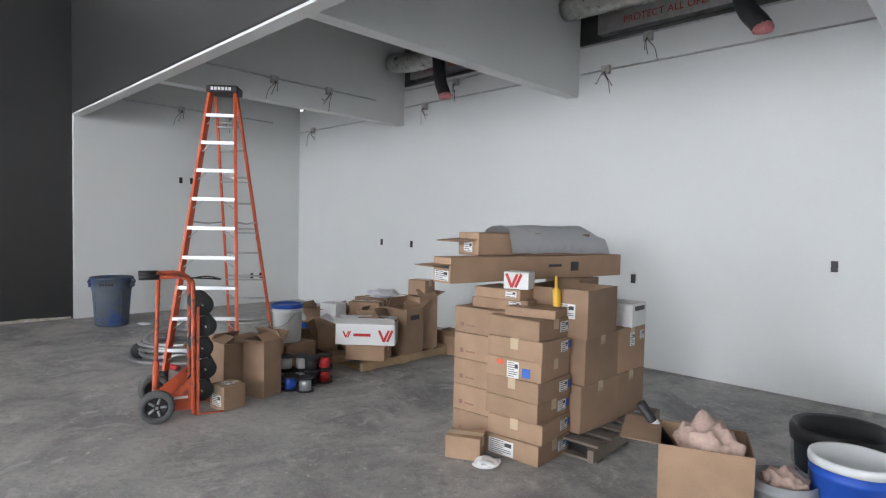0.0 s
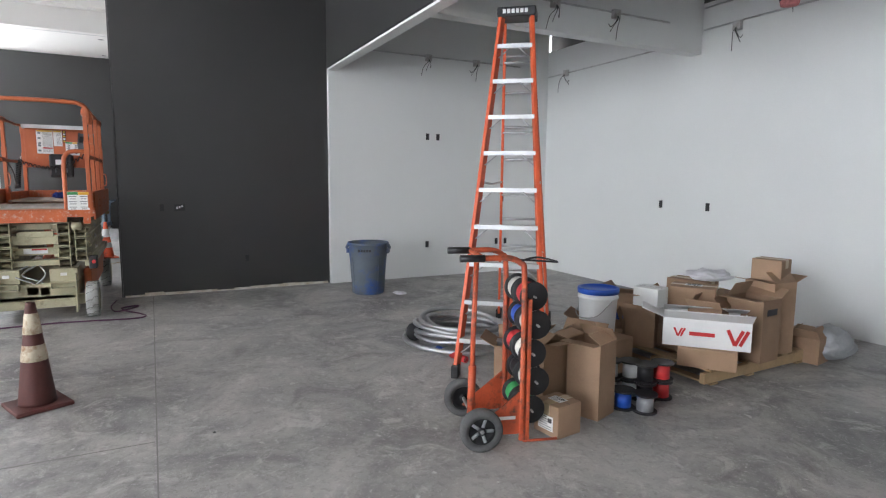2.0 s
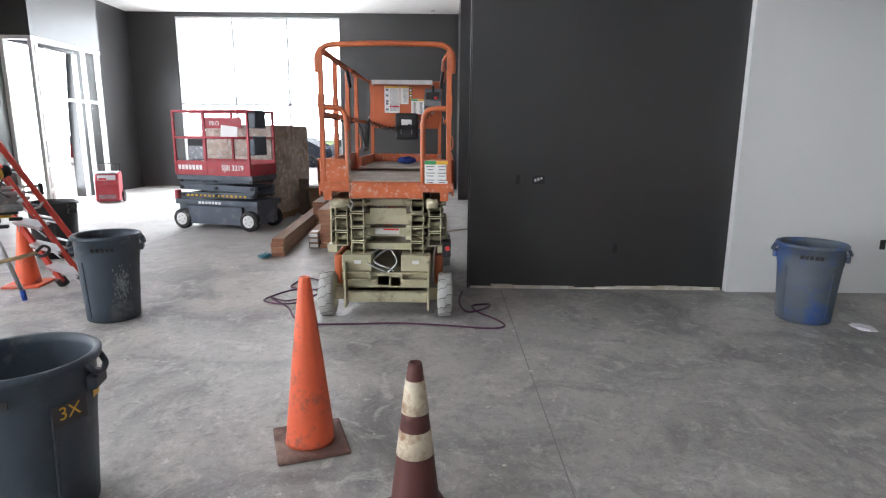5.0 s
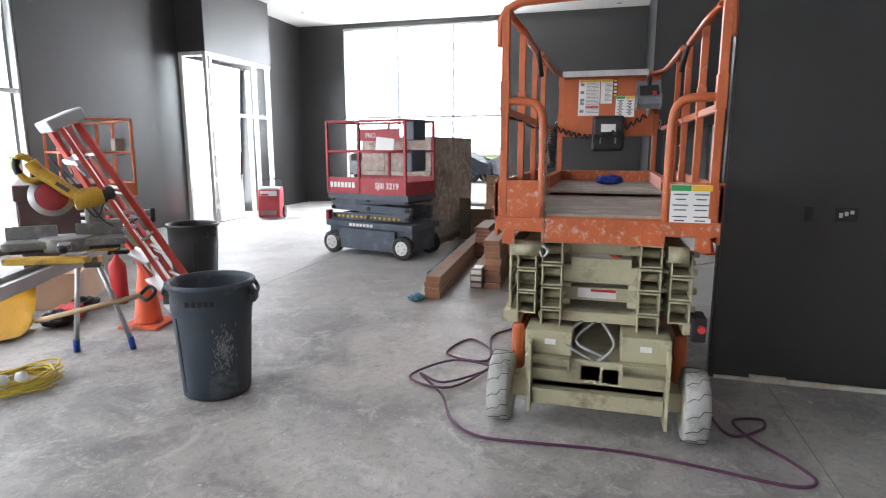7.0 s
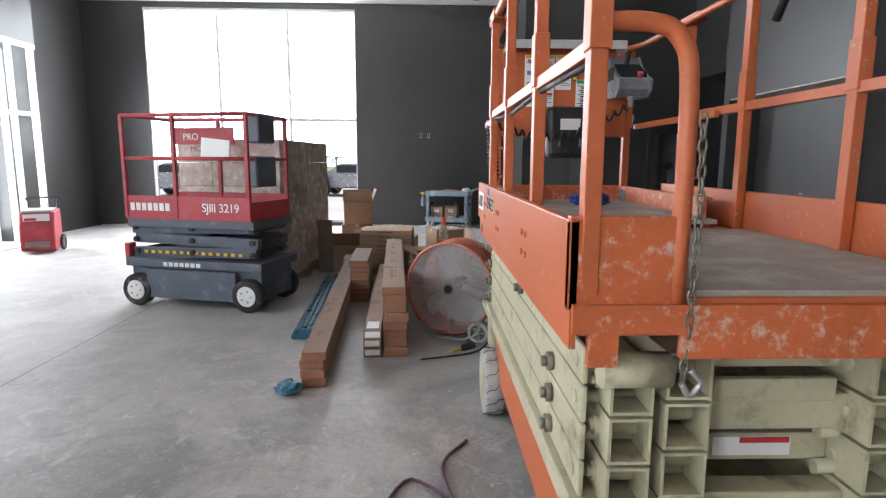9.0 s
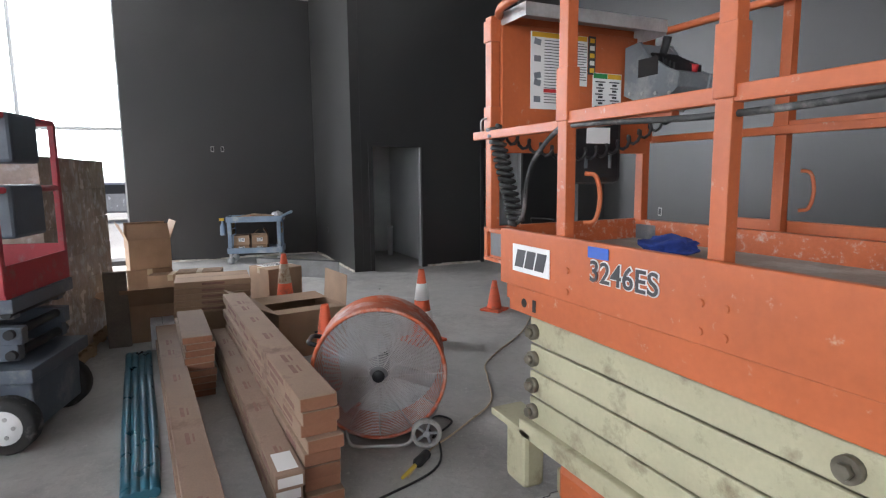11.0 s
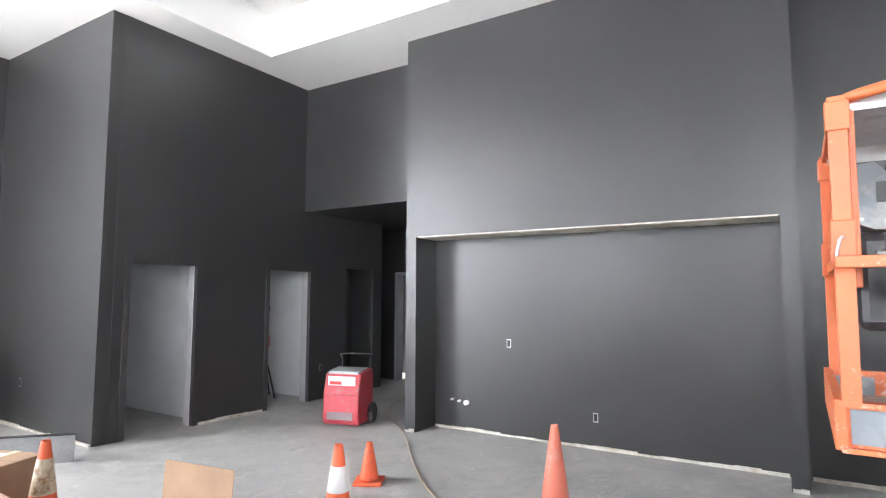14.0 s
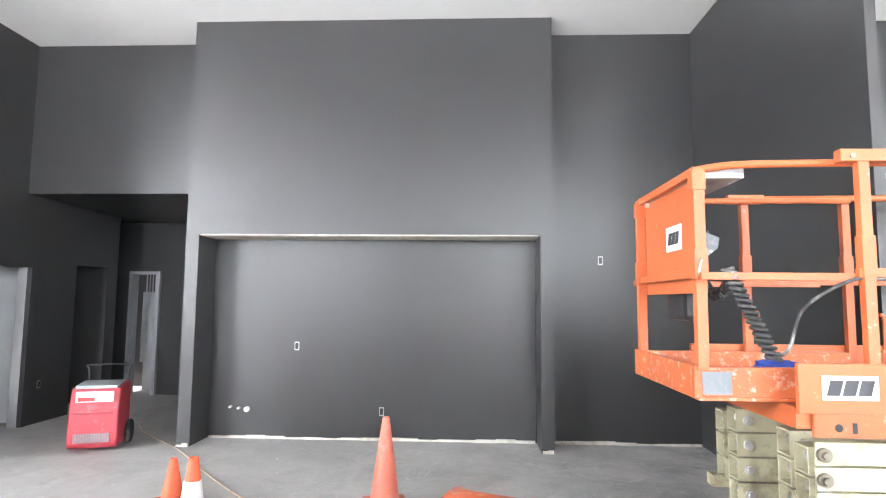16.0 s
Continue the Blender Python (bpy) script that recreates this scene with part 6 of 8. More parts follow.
pallet(pose(-4.52, 4.92, 0, 0, 0, 2), 1.0, 1.35, "pale wooden pallet loaded with loose cartons", M_WOOD)
vb = carton(pose(-4.20, 4.48, 0.27, 0, 0, 42), 0.62, 0.36, 0.22, "open white carton with a red mark", material=M_PAPER, opened=True, flaps=(-60, None, 70, -70))
v_mark(vb, 0.18, face_pose((0.20, -0.182, 0.10), "-y"))
v_mark(vb, 0.10, face_pose((-0.20, -0.182, 0.11), "-y"))
part("print_bar", box(bm_(), -0.12, 0.06, -0.1825, -0.181, 0.09, 0.12), M_REDP, vb)
carton(pose(-4.13, 4.44, 0.119, 0, 0, 36), 0.42, 0.30, 0.15, "crushed brown carton on a pallet", tape="x")
carton(pose(-4.28, 4.62, 0.40, 0, 0, 20), 0.26, 0.22, 0.14, "open brown carton sitting in a white carton", opened=True, flaps=(-50, 40, None, 30))
carton(pose(-4.10, 4.92, 0.119, 0, 0, 5), 0.30, 0.26, 0.50, "tall open brown carton with dark lettering", opened=True, flaps=(-85, None, -60, 30), stickers=(("+x", 0, 0.40, 0.14, 0.05, M_PRINT),))
carton(pose(-4.18, 5.24, 0.119, 0, 0, -4), 0.28, 0.26, 0.60, "tall brown carton on a pallet", opened=True, flaps=(-80, 50, -70, None))
carton(pose(-4.20, 5.26, 0.72, 0, 0, 12), 0.24, 0.20, 0.18, "small tilted brown carton on top of a pile", tape="x")
carton(pose(-4.55, 4.75, 0.119, 0, 0, 18), 0.48, 0.44, 0.34, "brown carton on a pallet", tape="y")
carton(pose(-4.52, 4.72, 0.46, 0, 0, 34), 0.36, 0.28, 0.20, "brown carton with a white label, sealed with tape", stickers=(("top", 0, 0, 0.14, 0.09, M_PAPER),), tape="x")
carton(pose(-4.80, 5.20, 0.119, 0, 0, -8), 0.50, 0.44, 0.42, "large brown carton on a pallet", tape="y")
carton(pose(-4.75, 4.98, 0.541, 0, 0, 12), 0.38, 0.22, 0.12, "small brown carton on a pile", tape="x")
carton(pose(-4.88, 4.45, 0.119, 0, 0, 28), 0.40, 0.36, 0.36, "open brown carton holding parts", opened=True, flaps=(-50, 30, 60, -40))
carton(pose(-4.62, 4.32, 0.50, 0, 0, 15), 0.22, 0.18, 0.16, "white folded carton on a pile", material=M_PAPER)
rag("plastic_bag", (-4.62, 5.02, 0.66), 0.18, 0.10, M_PAPERG, "crumpled clear plastic bag on a pile", "bag", 21)
rag("cable_bundle", (-4.05, 5.85, 0.0), 0.24, 0.26, M_GREYM, "tangled bundle of grey cable", "cable", 22)
carton(pose(-4.10, 5.66, 0, 0, 0, 10), 0.30, 0.22, 0.22, "open brown carton by the pallet", opened=True, flaps=(-40, 40, -70, 50))
rag("cloth", (-4.92, 4.15, 0.30), 0.12, 0.10, M_BLUEPL, "crumpled blue plastic sheet", "sheet", 23)
carton(pose(-4.95, 4.12, 0, 0, 0, 40), 0.36, 0.34, 0.30, "open brown carton beside a pallet", opened=True, flaps=(-50, 20, 40, -60))
for k in range(3):
    pts = [(-5.3 + 0.28 * math.cos(a * 0.63 + k) * (0.7 + 0.1 * math.sin(3 * a)), 4.3 + 0.22 * math.sin(a * 0.63 + k), 0.02 + 0.02 * k + 0.05 * abs(math.sin(a * 1.1 + k))) for a in range(26)]
    t = thing("wire_tangle", pose(0, 0, 0), "tangle of yellow wire on the floor", "wire")
    part("wire", tube(bm_(), pts, 0.008, 5), M_YCORD, t)


# ---- outlets, boxes, pipes of the white room ----
def outlet(p, facing, label="empty outlet cutout with a metal box", w=0.055, h=0.10, bright=False):
    t = thing("outlet_box", face_pose(p, facing), label, "outlet")
    part("box_rim", box(bm_(), -w / 2, w / 2, -h / 2, h / 2, 0.0, 0.004), M_STEEL if bright else M_BLACK, t)
    part("box_hole", box(bm_(), -w / 2 + 0.008, w / 2 - 0.008, -h / 2 + 0.012, h / 2 - 0.012, 0.004, 0.006), M_BLACK, t)
    return t


for x, z in ((-6.81, 1.24), (-6.07, 1.23), (-2.34, 0.98), (-0.44, 1.24)):
    outlet((x, 6.789, z), "-y")
for y, z in ((4.50, 2.21), (4.68, 2.21), (5.9, 1.24), (4.5, 0.52), (5.8, 0.52), (5.98, 0.52)):
    outlet((-9.409, y, z), "+x")
for y, z in ((1.76, 0.44), (0.72, 1.15)):
    outlet((-9.4885, y, z), "+x", "small metal outlet box in a dark wall", 0.05, 0.09)
wo = outlet((-9.4885, 0.93, 1.15), "+x", "wide outlet box with plaster dabs in a dark wall", 0.13, 0.09)
for k in range(3):
    part("plaster_dab", box(bm_(), -0.04 + 0.03 * k, -0.02 + 0.03 * k, -0.02 + 0.012 * k, 0.01 + 0.008 * k, 0.006, 0.009), M_PAPERG, wo)
for p, f in (((-14.28, 3.199, 1.08), "-y"), ((-13.25, 3.199, 0.33), "-y"), ((-10.68, 3.199, 2.12), "-y"), ((-20.539, -1.585, 2.066), "+x"), ((-20.539, -1.41, 2.066), "+x"), ((-19.6, 0.299, 0.55), "-y"), ((-17.854, 3.75, 0.5), "+x")):
    outlet(p, f, "small metal outlet box in a dark wall", 0.055, 0.10, bright=True)
for k in range(3):
    t = thing("pipe_stub", pose(-15.05 + 0.10 * k, 3.19, 0.36 - 0.012 * k), "capped white pipe stub in the niche wall", "pipe")
    part("stub", cyl(bm_(), (0, 0.01, 0), (0, -0.04, 0), 0.014 if k < 2 else 0.03, None, 12), M_PAPER, t)


def jbox(p, seed, label="junction box with dangling wires"):
    rnd = random.Random(seed)
    t = thing("junction_box", pose(*p), label, "junction box", "junction boxes")
    part("box", box(bm_(), -0.05, 0.05, -0.05, 0.0, -0.05, 0.05, bev=0.004), M_GALV, t)
    for k in range(3):
        a = rnd.uniform(-0.12, 0.12)
        part("wire", tube(bm_(), smooth_path([(0, -0.05, -0.02), (a * 0.4, -0.09, -0.08), (a, -0.08, -0.16), (a * 1.3, -0.07, -0.13 - 0.08 * k)], 4), 0.004, 5), M_BLACK, t)
    return t


for k, (x, z) in enumerate(((-5.8, 3.35), (-2.75, 3.38), (-8.9, 3.30))):
    jbox((x, 6.79, z), k)
for k, (x, z) in enumerate(((-5.15, 3.62), (-2.25, 3.66))):
    jbox((x, 6.79, z), 10 + k)
for k, (x0, x1, z) in enumerate(((-9.4, -6.3, 3.30), (-6.28, -3.3, 3.40), (-3.1, -0.1, 3.38), (-6.28, -3.3, 3.66), (-3.1, -0.1, 3.70))):
    t = thing("conduit", pose(x0, 6.77, z), "thin metal conduit clipped to the wall", "conduit")
    part("pipe", cyl(bm_(), (0.02, 0, 0), (x1 - x0 - 0.02, 0, 0.0), 0.011, None, 8), M_GALV, t)
for x in (-6.3, -9.41):
    t = thing("conduit", pose(x + 0.014, 3.6, 3.42), "thin metal conduit clipped to a bulkhead", "conduit")
    part("pipe", cyl(bm_(), (0, 0, 0), (0, 2.6, 0), 0.011, None, 8), M_GALV, t)
    for k, y in enumerate((0.9, 1.75)):
        j = jbox((x, 3.6 + y, 3.40), 30 + k)
        j.matrix_basis = pose(x + 0.001, 3.6 + y, 3.40, 0, 0, 90)
t = thing("air_duct", pose(-1.6, 6.35, 4.02), "shiny foil-wrapped round air duct", "duct")
part("duct", tube(bm_(), smooth_path([(-1.5, 0.1, 0.06), (-0.7, 0.05, 0.02), (0.1, 0.06, 0.0), (1.4, 0.02, 0.02)], 8), 0.15, 16), M_FOIL, t)
t = thing("air_duct", pose(-4.8, 6.35, 3.98), "shiny foil-wrapped round air duct", "duct")
part("duct", tube(bm_(), smooth_path([(-1.4, 0.1, 0.02), (-0.7, 0.05, -0.06), (0.1, 0.06, 0.04), (1.4, 0.02, 0.02)], 8), 0.14, 16), M_FOIL, t)
for x in (-1.7, -5.0):
    t = thing("duct_box", pose(x, 6.93, 3.98), "long sheet-metal duct with red warning print", "duct")
    part("sheet", box(bm_(), -1.2, 1.4, -0.12, 0.01, -0.16, 0.30, bev=0.005), M_GALV, t)
    text_part("warning_text", "PROTECT ALL OPENINGS", 0.11, face_pose((-0.25, -0.123, -0.06), "-y"), M_REDP, t, world=False)
for x, y, dx in ((-5.0, 6.2, 0.14), (-1.15, 6.1, 0.22)):
    t = thing("insulated_pipe", pose(x, y, 3.28), "black insulated pipe end with pink insulation", "pipe")
    part("jacket", tube(bm_(), smooth_path([(dx, 0.05, 0.02), (0.05, 0.02, 0.35), (0, 0, 1.33)], 5), 0.085, 14), M_BLACK, t)
    part("insulation", lathe(bm_(), [(0.03, -0.03), (0.08, -0.02), (0.09, 0.02), (0.08, 0.05)], 14, Matrix.Translation((dx, 0.05, 0.0))), M_INS, t)


# ---- lumber and long cartons in the hall ----
def long_stack(x0, x1, y0, y1, n, h, label, endmat=None, group="long cartons", stick=False, jit=0.012, turn=0.0):
    rnd = random.Random(int(abs(x0 * 100 + y0 * 1000)))
    for k in range(n):
        d = rnd.uniform(-jit, jit)
        e = rnd.uniform(-0.03, 0.03)
        L, W = x1 - x0, y1 - y0
        t = thing("long_carton", pose(x1, (y0 + y1) / 2, 0, 0, 0, turn) @ pose(-L / 2 + e, d, h * k, 0, 0, rnd.uniform(-0.25, 0.25)), label, "box", group)
        part("box_body", box(bm_(), -L / 2, L / 2, -W / 2, W / 2, 0.001, h - 0.001, bev=0.004), M_LONG, t)
        if endmat:
            part("end_flap", box(bm_(), L / 2 - 0.001, L / 2 + 0.003, -W / 2 + 0.004, W / 2 - 0.004, 0.004, h - 0.005), endmat, t)
        bm = bm_()
        for q in range(6):
            u = -L * 0.45 + L * 0.9 * (q + rnd.uniform(0.2, 0.8)) / 6
            box(bm, u - 0.10, u + 0.10, -W / 2 - 0.0012, -W / 2 + 0.001, h * 0.3, h * 0.7)
            box(bm, u - 0.07, u + 0.07, -W * 0.15, -W * 0.02, h - 0.002, h + 0.0004)
            box(bm, u - 0.05, u + 0.05, W * 0.06, W * 0.12, h - 0.002, h + 0.0004)
        part("faint_print", bm, M_PRINTB, t)
        if stick:
            part("sticker", box(bm_(), L / 2 - 0.22, L / 2 - 0.04, -W * 0.35, W * 0.35, h - 0.002, h + 0.0012), M_PAPER, t)
            part("end_sticker", box(bm_(), L / 2 + 0.003, L / 2 + 0.0045, -W * 0.42, W * 0.42, h * 0.2, h * 0.8), M_PAPER, t)


M_LONG = mat("printed_long_carton", (0.31, 0.205, 0.145), 0.8, var=0.18, scale=3, fine=110, bump=0.08, rand=0.16, dirt=(0.22, 0.135, 0.10), dirt_amt=0.2, dirt_scale=3)
M_BLACKJ = mat("joint_filler", (0.25, 0.24, 0.23), 0.9)
long_stack(-14.25, -11.55, -1.79, -1.61, 8, 0.069, "long flat brown carton in a tall stack", M_OCARD, turn=3.0)
long_stack(-14.32, -11.50, -1.94, -1.805, 3, 0.078, "long brown carton with white labels", None, stick=True, turn=2.2)
long_stack(-14.60, -10.93, -2.295, -2.135, 4, 0.062, "long brown board carton lying low", M_OCARD, turn=3.2)
for k in range(9):
    t = thing("carton_bundle", pose(-13.74, -2.20, 0.05 * k, 0, 0, 2 + (k % 4) * 0.8), "short flat carton with an orange end", "box", "short cartons")
    part("box_body", box(bm_(), -0.45, 0.45, -0.10, 0.10, 0.001, 0.049, bev=0.003), M_LONG, t)
    part("end_flap", box(bm_(), 0.449, 0.453, -0.095, 0.095, 0.004, 0.045), M_OCARD, t)
t = thing("pipe_bundle", pose(-13.22, -2.58, 0.03, 0, 0, 3), "bundle of teal film-wrapped tubes on the floor", "pipe")
for k in range(4):
    part("tube", tube(bm_(), smooth_path([(-1.3, -0.07 + 0.05 * k, 0.0), (-0.5, -0.07 + 0.048 * k, 0.01), (0.4, -0.07 + 0.05 * k, 0), (1.25, -0.06 + 0.042 * k, 0)], 5), 0.028, 8), M_TEAL, t)
rag("film_scrap", (-10.86, -2.36, 0), 0.10, 0.06, M_TEAL, "torn blue plastic film on a carton end", "film", 31)
for k in range(5):
    carton(pose(-14.98, -1.98, 0.30 + 0.06 * k, 0, 0, 84 + k), 0.68, 0.50, 0.058, "flat brown carton in a stack", stickers=(("-y", 0.0, 0.03, 0.2, 0.02, M_PRINTB),), group="flat cartons")
carton(pose(-14.98, -1.98, 0, 0, 0, 85), 0.64, 0.48, 0.298, "brown carton under flat cartons")
oc = carton(pose(-14.30, -1.28, 0, 0, 0, 8), 0.80, 0.62, 0.40, "large open brown carton with raised flaps", opened=True, flaps=(-66, 96, None, 92), stickers=(("+x", 0.06, 0.25, 0.05, 0.05, M_PRINT), ("+x", 0.06, 0.20, 0.12, 0.018, M_PRINT)))
part("flap", box(bm_(), -0.20, 0.33, 0.305, 0.311, 0.395, 0.69, pose(0, 0, 0, -4)), M_CARD, oc)
carton(pose(-16.38, -1.17, 0, 0, 0, 20), 0.50, 0.46, 0.44, "brown taped carton with loose papers on top", tape="y", stickers=(("top", -0.1, 0.0, 0.22, 0.30, M_PAPER),))
for k, (x, y, a) in enumerate(((-16.35, -2.05, 82), (-16.60, -2.35, 78), (-16.1, -1.85, 85))):
    carton(pose(x, y, 0, 0, 0, a), 0.50, 0.30, 0.46 - 0.05 * k, "bulging brown carton with printed tape", tape="y", group="bulging cartons")
carton(pose(-16.95, -2.62, 0, 0, 0, 4), 0.50, 0.50, 0.46, "brown taped carton on the floor", tape="x")
carton(pose(-16.95, -2.62, 0.462, 0, 0, 10), 0.46, 0.46, 0.36, "open brown carton on another carton", opened=True, flaps=(-25, 35, -20, 30))
t = thing("plywood_sheet", pose(-14.95, -2.80, 0, 0, 4, 0), "upright brown panel leaning on cartons", "panel")
part("board", box(bm_(), -0.04, 0.02, -0.11, 0.08, 0, 0.72, bev=0.004), M_WOODG, t)
carton(pose(-15.3, -2.55, 0, 0, 0, 2), 0.55, 0.5, 0.36, "open brown carton with flaps down", opened=True, flaps=(-60, -40, None, None))
carton(pose(-14.85, -2.45, 0, 0, 0, 2), 0.30, 0.2, 0.24, "dusty white carton with dark letters", material=M_PAPERG)


# wrapped pallet load behind the red lift
def wrapped_load(x, y, nx, ny, nz, bx, by, bz, seed, label):
    rnd = random.Random(seed)
    pallet(pose(x, y, 0, 0, 0, 80), nx * bx + 0.04, ny * by + 0.04, "wooden pallet under wrapped cartons", M_WOOD)
    t = thing("wrapped_cartons", pose(x, y, 0.12, 0, 0, 80), label, "box")
    for i in range(nx):
        for j in range(ny):
            for k in range(nz):
                cx, cy = (i - (nx - 1) / 2) * bx, (j - (ny - 1) / 2) * by
                part("carton", box(bm_(), cx - bx / 2 + 0.003, cx + bx / 2 - 0.003, cy - by / 2 + 0.003, cy + by / 2 - 0.003, k * bz + 0.002, (k + 1) * bz - 0.002, pose(0, 0, 0, 0, 0, rnd.uniform(-1, 1))), M_WRAP, t)


wrapped_load(-14.50, -3.70, 3, 2, 6, 0.42, 0.42, 0.27, 3, "tall load of shrink-wrapped brown cartons on a pallet")
wrapped_load(-15.42, -3.42, 2, 2, 6, 0.45, 0.42, 0.27, 4, "tall load of shrink-wrapped cartons by the window")


# ---- drum fan ----
M_FAN = mat("dusty_orange_drum", (0.52, 0.11, 0.04), 0.5, var=0.2, scale=5, dirt=(0.55, 0.33, 0.28), dirt_amt=0.5, dirt_scale=9)


def drum_fan():
    t = thing("drum_fan", pose(-12.16, -1.20, 0, 0, 0, 68), "large orange drum fan with dusty wire guard", "fan")
    R, C = 0.385, 0.435
    m = Matrix.Translation((0, 0, C)) @ pose(0, 0, 0, 90)
    part("drum", lathe(bm_(), [(R - 0.012, -0.17), (R, -0.18), (R + 0.012, -0.165), (R, -0.15), (R, 0.15), (R + 0.012, 0.165), (R, 0.18), (R - 0.012, 0.17), (R - 0.006, 0.15), (R - 0.006, -0.15), (R - 0.012, -0.17)], 48, m, caps=False), M_FAN, t)
    for y, nm in ((-0.165, "front_guard"), (0.165, "rear_guard")):
        g = None
        bm = bm_()
        s = -1 if y < 0 else 1
        for k in range(34):
            r = 0.06 + (R - 0.07) * k / 33
            pts = [(r * math.cos(2 * math.pi * i / 40), y + s * 0.03 * (1 - r / R), C + r * math.sin(2 * math.pi * i / 40)) for i in range(40)]
            tube(bm, pts, 0.0023, 4, closed=True)
        g = part(nm, bm, M_GALV, t, "concentric wire guard")
        for k in range(12):
            a = math.pi * k / 6
            part("guard_rib", tube(bm_(), [(0.06 * math.cos(a), y + s * 0.028, C + 0.06 * math.sin(a)), (R * math.cos(a), y, C + R * math.sin(a))], 0.003, 5), M_GALV, g)
        part("badge", lathe(bm_(), [(0.005, -0.004), (0.036, -0.004), (0.036, 0.004), (0.005, 0.004)], 24, Matrix.Translation((0, y + s * 0.034, C)) @ pose(0, 0, 0, 90)), M_BLACK, g)
    hub = part("motor", lathe(bm_(), [(0.01, -0.06), (0.055, -0.06), (0.06, 0.10), (0.01, 0.10)], 20, m), M_GREYM, t)
    for k in range(3):
        a = 2 * math.pi * k / 3 + 0.3
        part("blade", box(bm_(), 0.07, 0.34, -0.004, 0.004, -0.07, 0.07, Matrix.Translation((0, -0.02, C)) @ Matrix.Rotation(a, 4, "Y") @ pose(0, 0, 0, 35)), M_GALV, hub)
    part("handle", tube(bm_(), smooth_path([(-R * 0.94, -0.09, C + 0.16), (-R * 1.06, -0.07, C + 0.17), (-R * 1.08, 0.0, C + 0.17), (-R * 1.06, 0.07, C + 0.17), (-R * 0.94, 0.09, C + 0.16)], 4), 0.014, 8), M_BLACK, t)
    part("stand", tube(bm_(), smooth_path([(-0.2, -0.17, C - 0.33), (-0.16, -0.19, 0.02), (0, -0.19, 0.012), (0.16, -0.19, 0.02), (0.2, -0.17, C - 0.33)], 4), 0.012, 8), M_STEEL, t)
    for y in (-0.21, 0.21):
        m2 = Matrix.Translation((0.27, y, 0.09)) @ pose(0, 0, 0, 90)
        w = part("wheel", lathe(bm_(), [(0.066, -0.018), (0.085, -0.018), (0.09, -0.01), (0.09, 0.01), (0.085, 0.018), (0.066, 0.018), (0.066, -0.018)], 24, m2, caps=False), M_TYRE, t)
        part("hub", lathe(bm_(), [(0.01, -0.016), (0.02, -0.016), (0.02, 0.016), (0.01, 0.016)], 12, m2), M_GREYM, w)
        bm = bm_()
        for k in range(5):
            a = 2 * math.pi * k / 5
            cyl(bm, (0.27, y, 0.09), (0.27 + 0.065 * math.cos(a), y, 0.09 + 0.065 * math.sin(a)), 0.009, None, 6)
        part("spoke", bm, M_GREYM, w)
    part("axle", cyl(bm_(), (0.27, -0.22, 0.09), (0.27, 0.22, 0.09), 0.009, None, 8), M_STEEL, t)
    return t


drum_fan()


def cable(name, pts, r, material, label, n=5, z=None):
    t = thing(name, Matrix(), label, "cable")
    part("cord", tube(bm_(), smooth_path([(x, y, (r + 0.001) if len(p) == 2 else p[2]) for p in pts for x, y in (p[:2],)], n), r, 7), material, t)
    return t


cable("extension_cord", [(-10.17, -1.24), (-9.89, -1.38), (-9.35, -1.31), (-9.41, -1.64), (-9.79, -1.53), (-9.36, -1.25, 0.02), (-8.79, -1.44, 0.02), (-8.91, -1.77), (-9.23, -1.55, 0.03), (-9.19, -1.26, 0.02), (-8.83, -1.50, 0.03), (-8.96, -1.71, 0.02), (-8.69, -1.48), (-8.37, -1.33), (-8.22, -1.13), (-8.23, -0.82), (-8.26, -0.39), (-8.21, 0.01), (-8.15, 0.36), (-8.22, 0.49), (-8.39, 0.43), (-8.59, 0.29), (-8.79, 0.24), (-8.85, 0.40), (-8.70, 0.37, 0.02), (-8.60, 0.19), (-8.9, 0.12), (-9.3, 0.16)], 0.0085, M_PURPLE, "purple extension cord looped on the floor", 6)
cable("extension_cord", [(-16.97, 5.68), (-16.77, 4.94), (-16.7, 4.31), (-16.3, 3.5), (-15.37, 2.60), (-14.78, 1.90), (-14.2, 1.26), (-13.66, 0.78), (-13.05, 0.05), (-12.70, -0.15), (-12.28, -0.36), (-12.05, -0.66), (-11.91, -0.87), (-11.83, -1.01), (-11.6, -1.25)], 0.0065, M_TAN, "tan extension cord snaking over the floor", 6)
cable("power_cord", [(-11.95, -0.95), (-12.1, -0.75), (-12.22, -0.80), (-12.1, -0.92), (-11.85, -0.95), (-11.6, -1.1), (-11.45, -1.5)], 0.007, M_BLACK, "black power cord of the fan", 6)
t = thing("cord_plug", pose(-11.72, -1.12, 0.02, 90, 0, 40), "black and yellow cord connector on the floor", "plug")
part("body", lathe(bm_(), [(0.01, -0.07), (0.028, -0.06), (0.03, 0.05), (0.012, 0.08)], 12), M_BLACK, t)
part("tail", lathe(bm_(), [(0.008, 0.07), (0.012, 0.08), (0.009, 0.22)], 10), M_YCORD, t)


# ---- utility cart with tools ----
M_CARTW = pose(-19.86, -0.96, 0, 0, 0, 75) @ Matrix.Scale(1.12, 4)


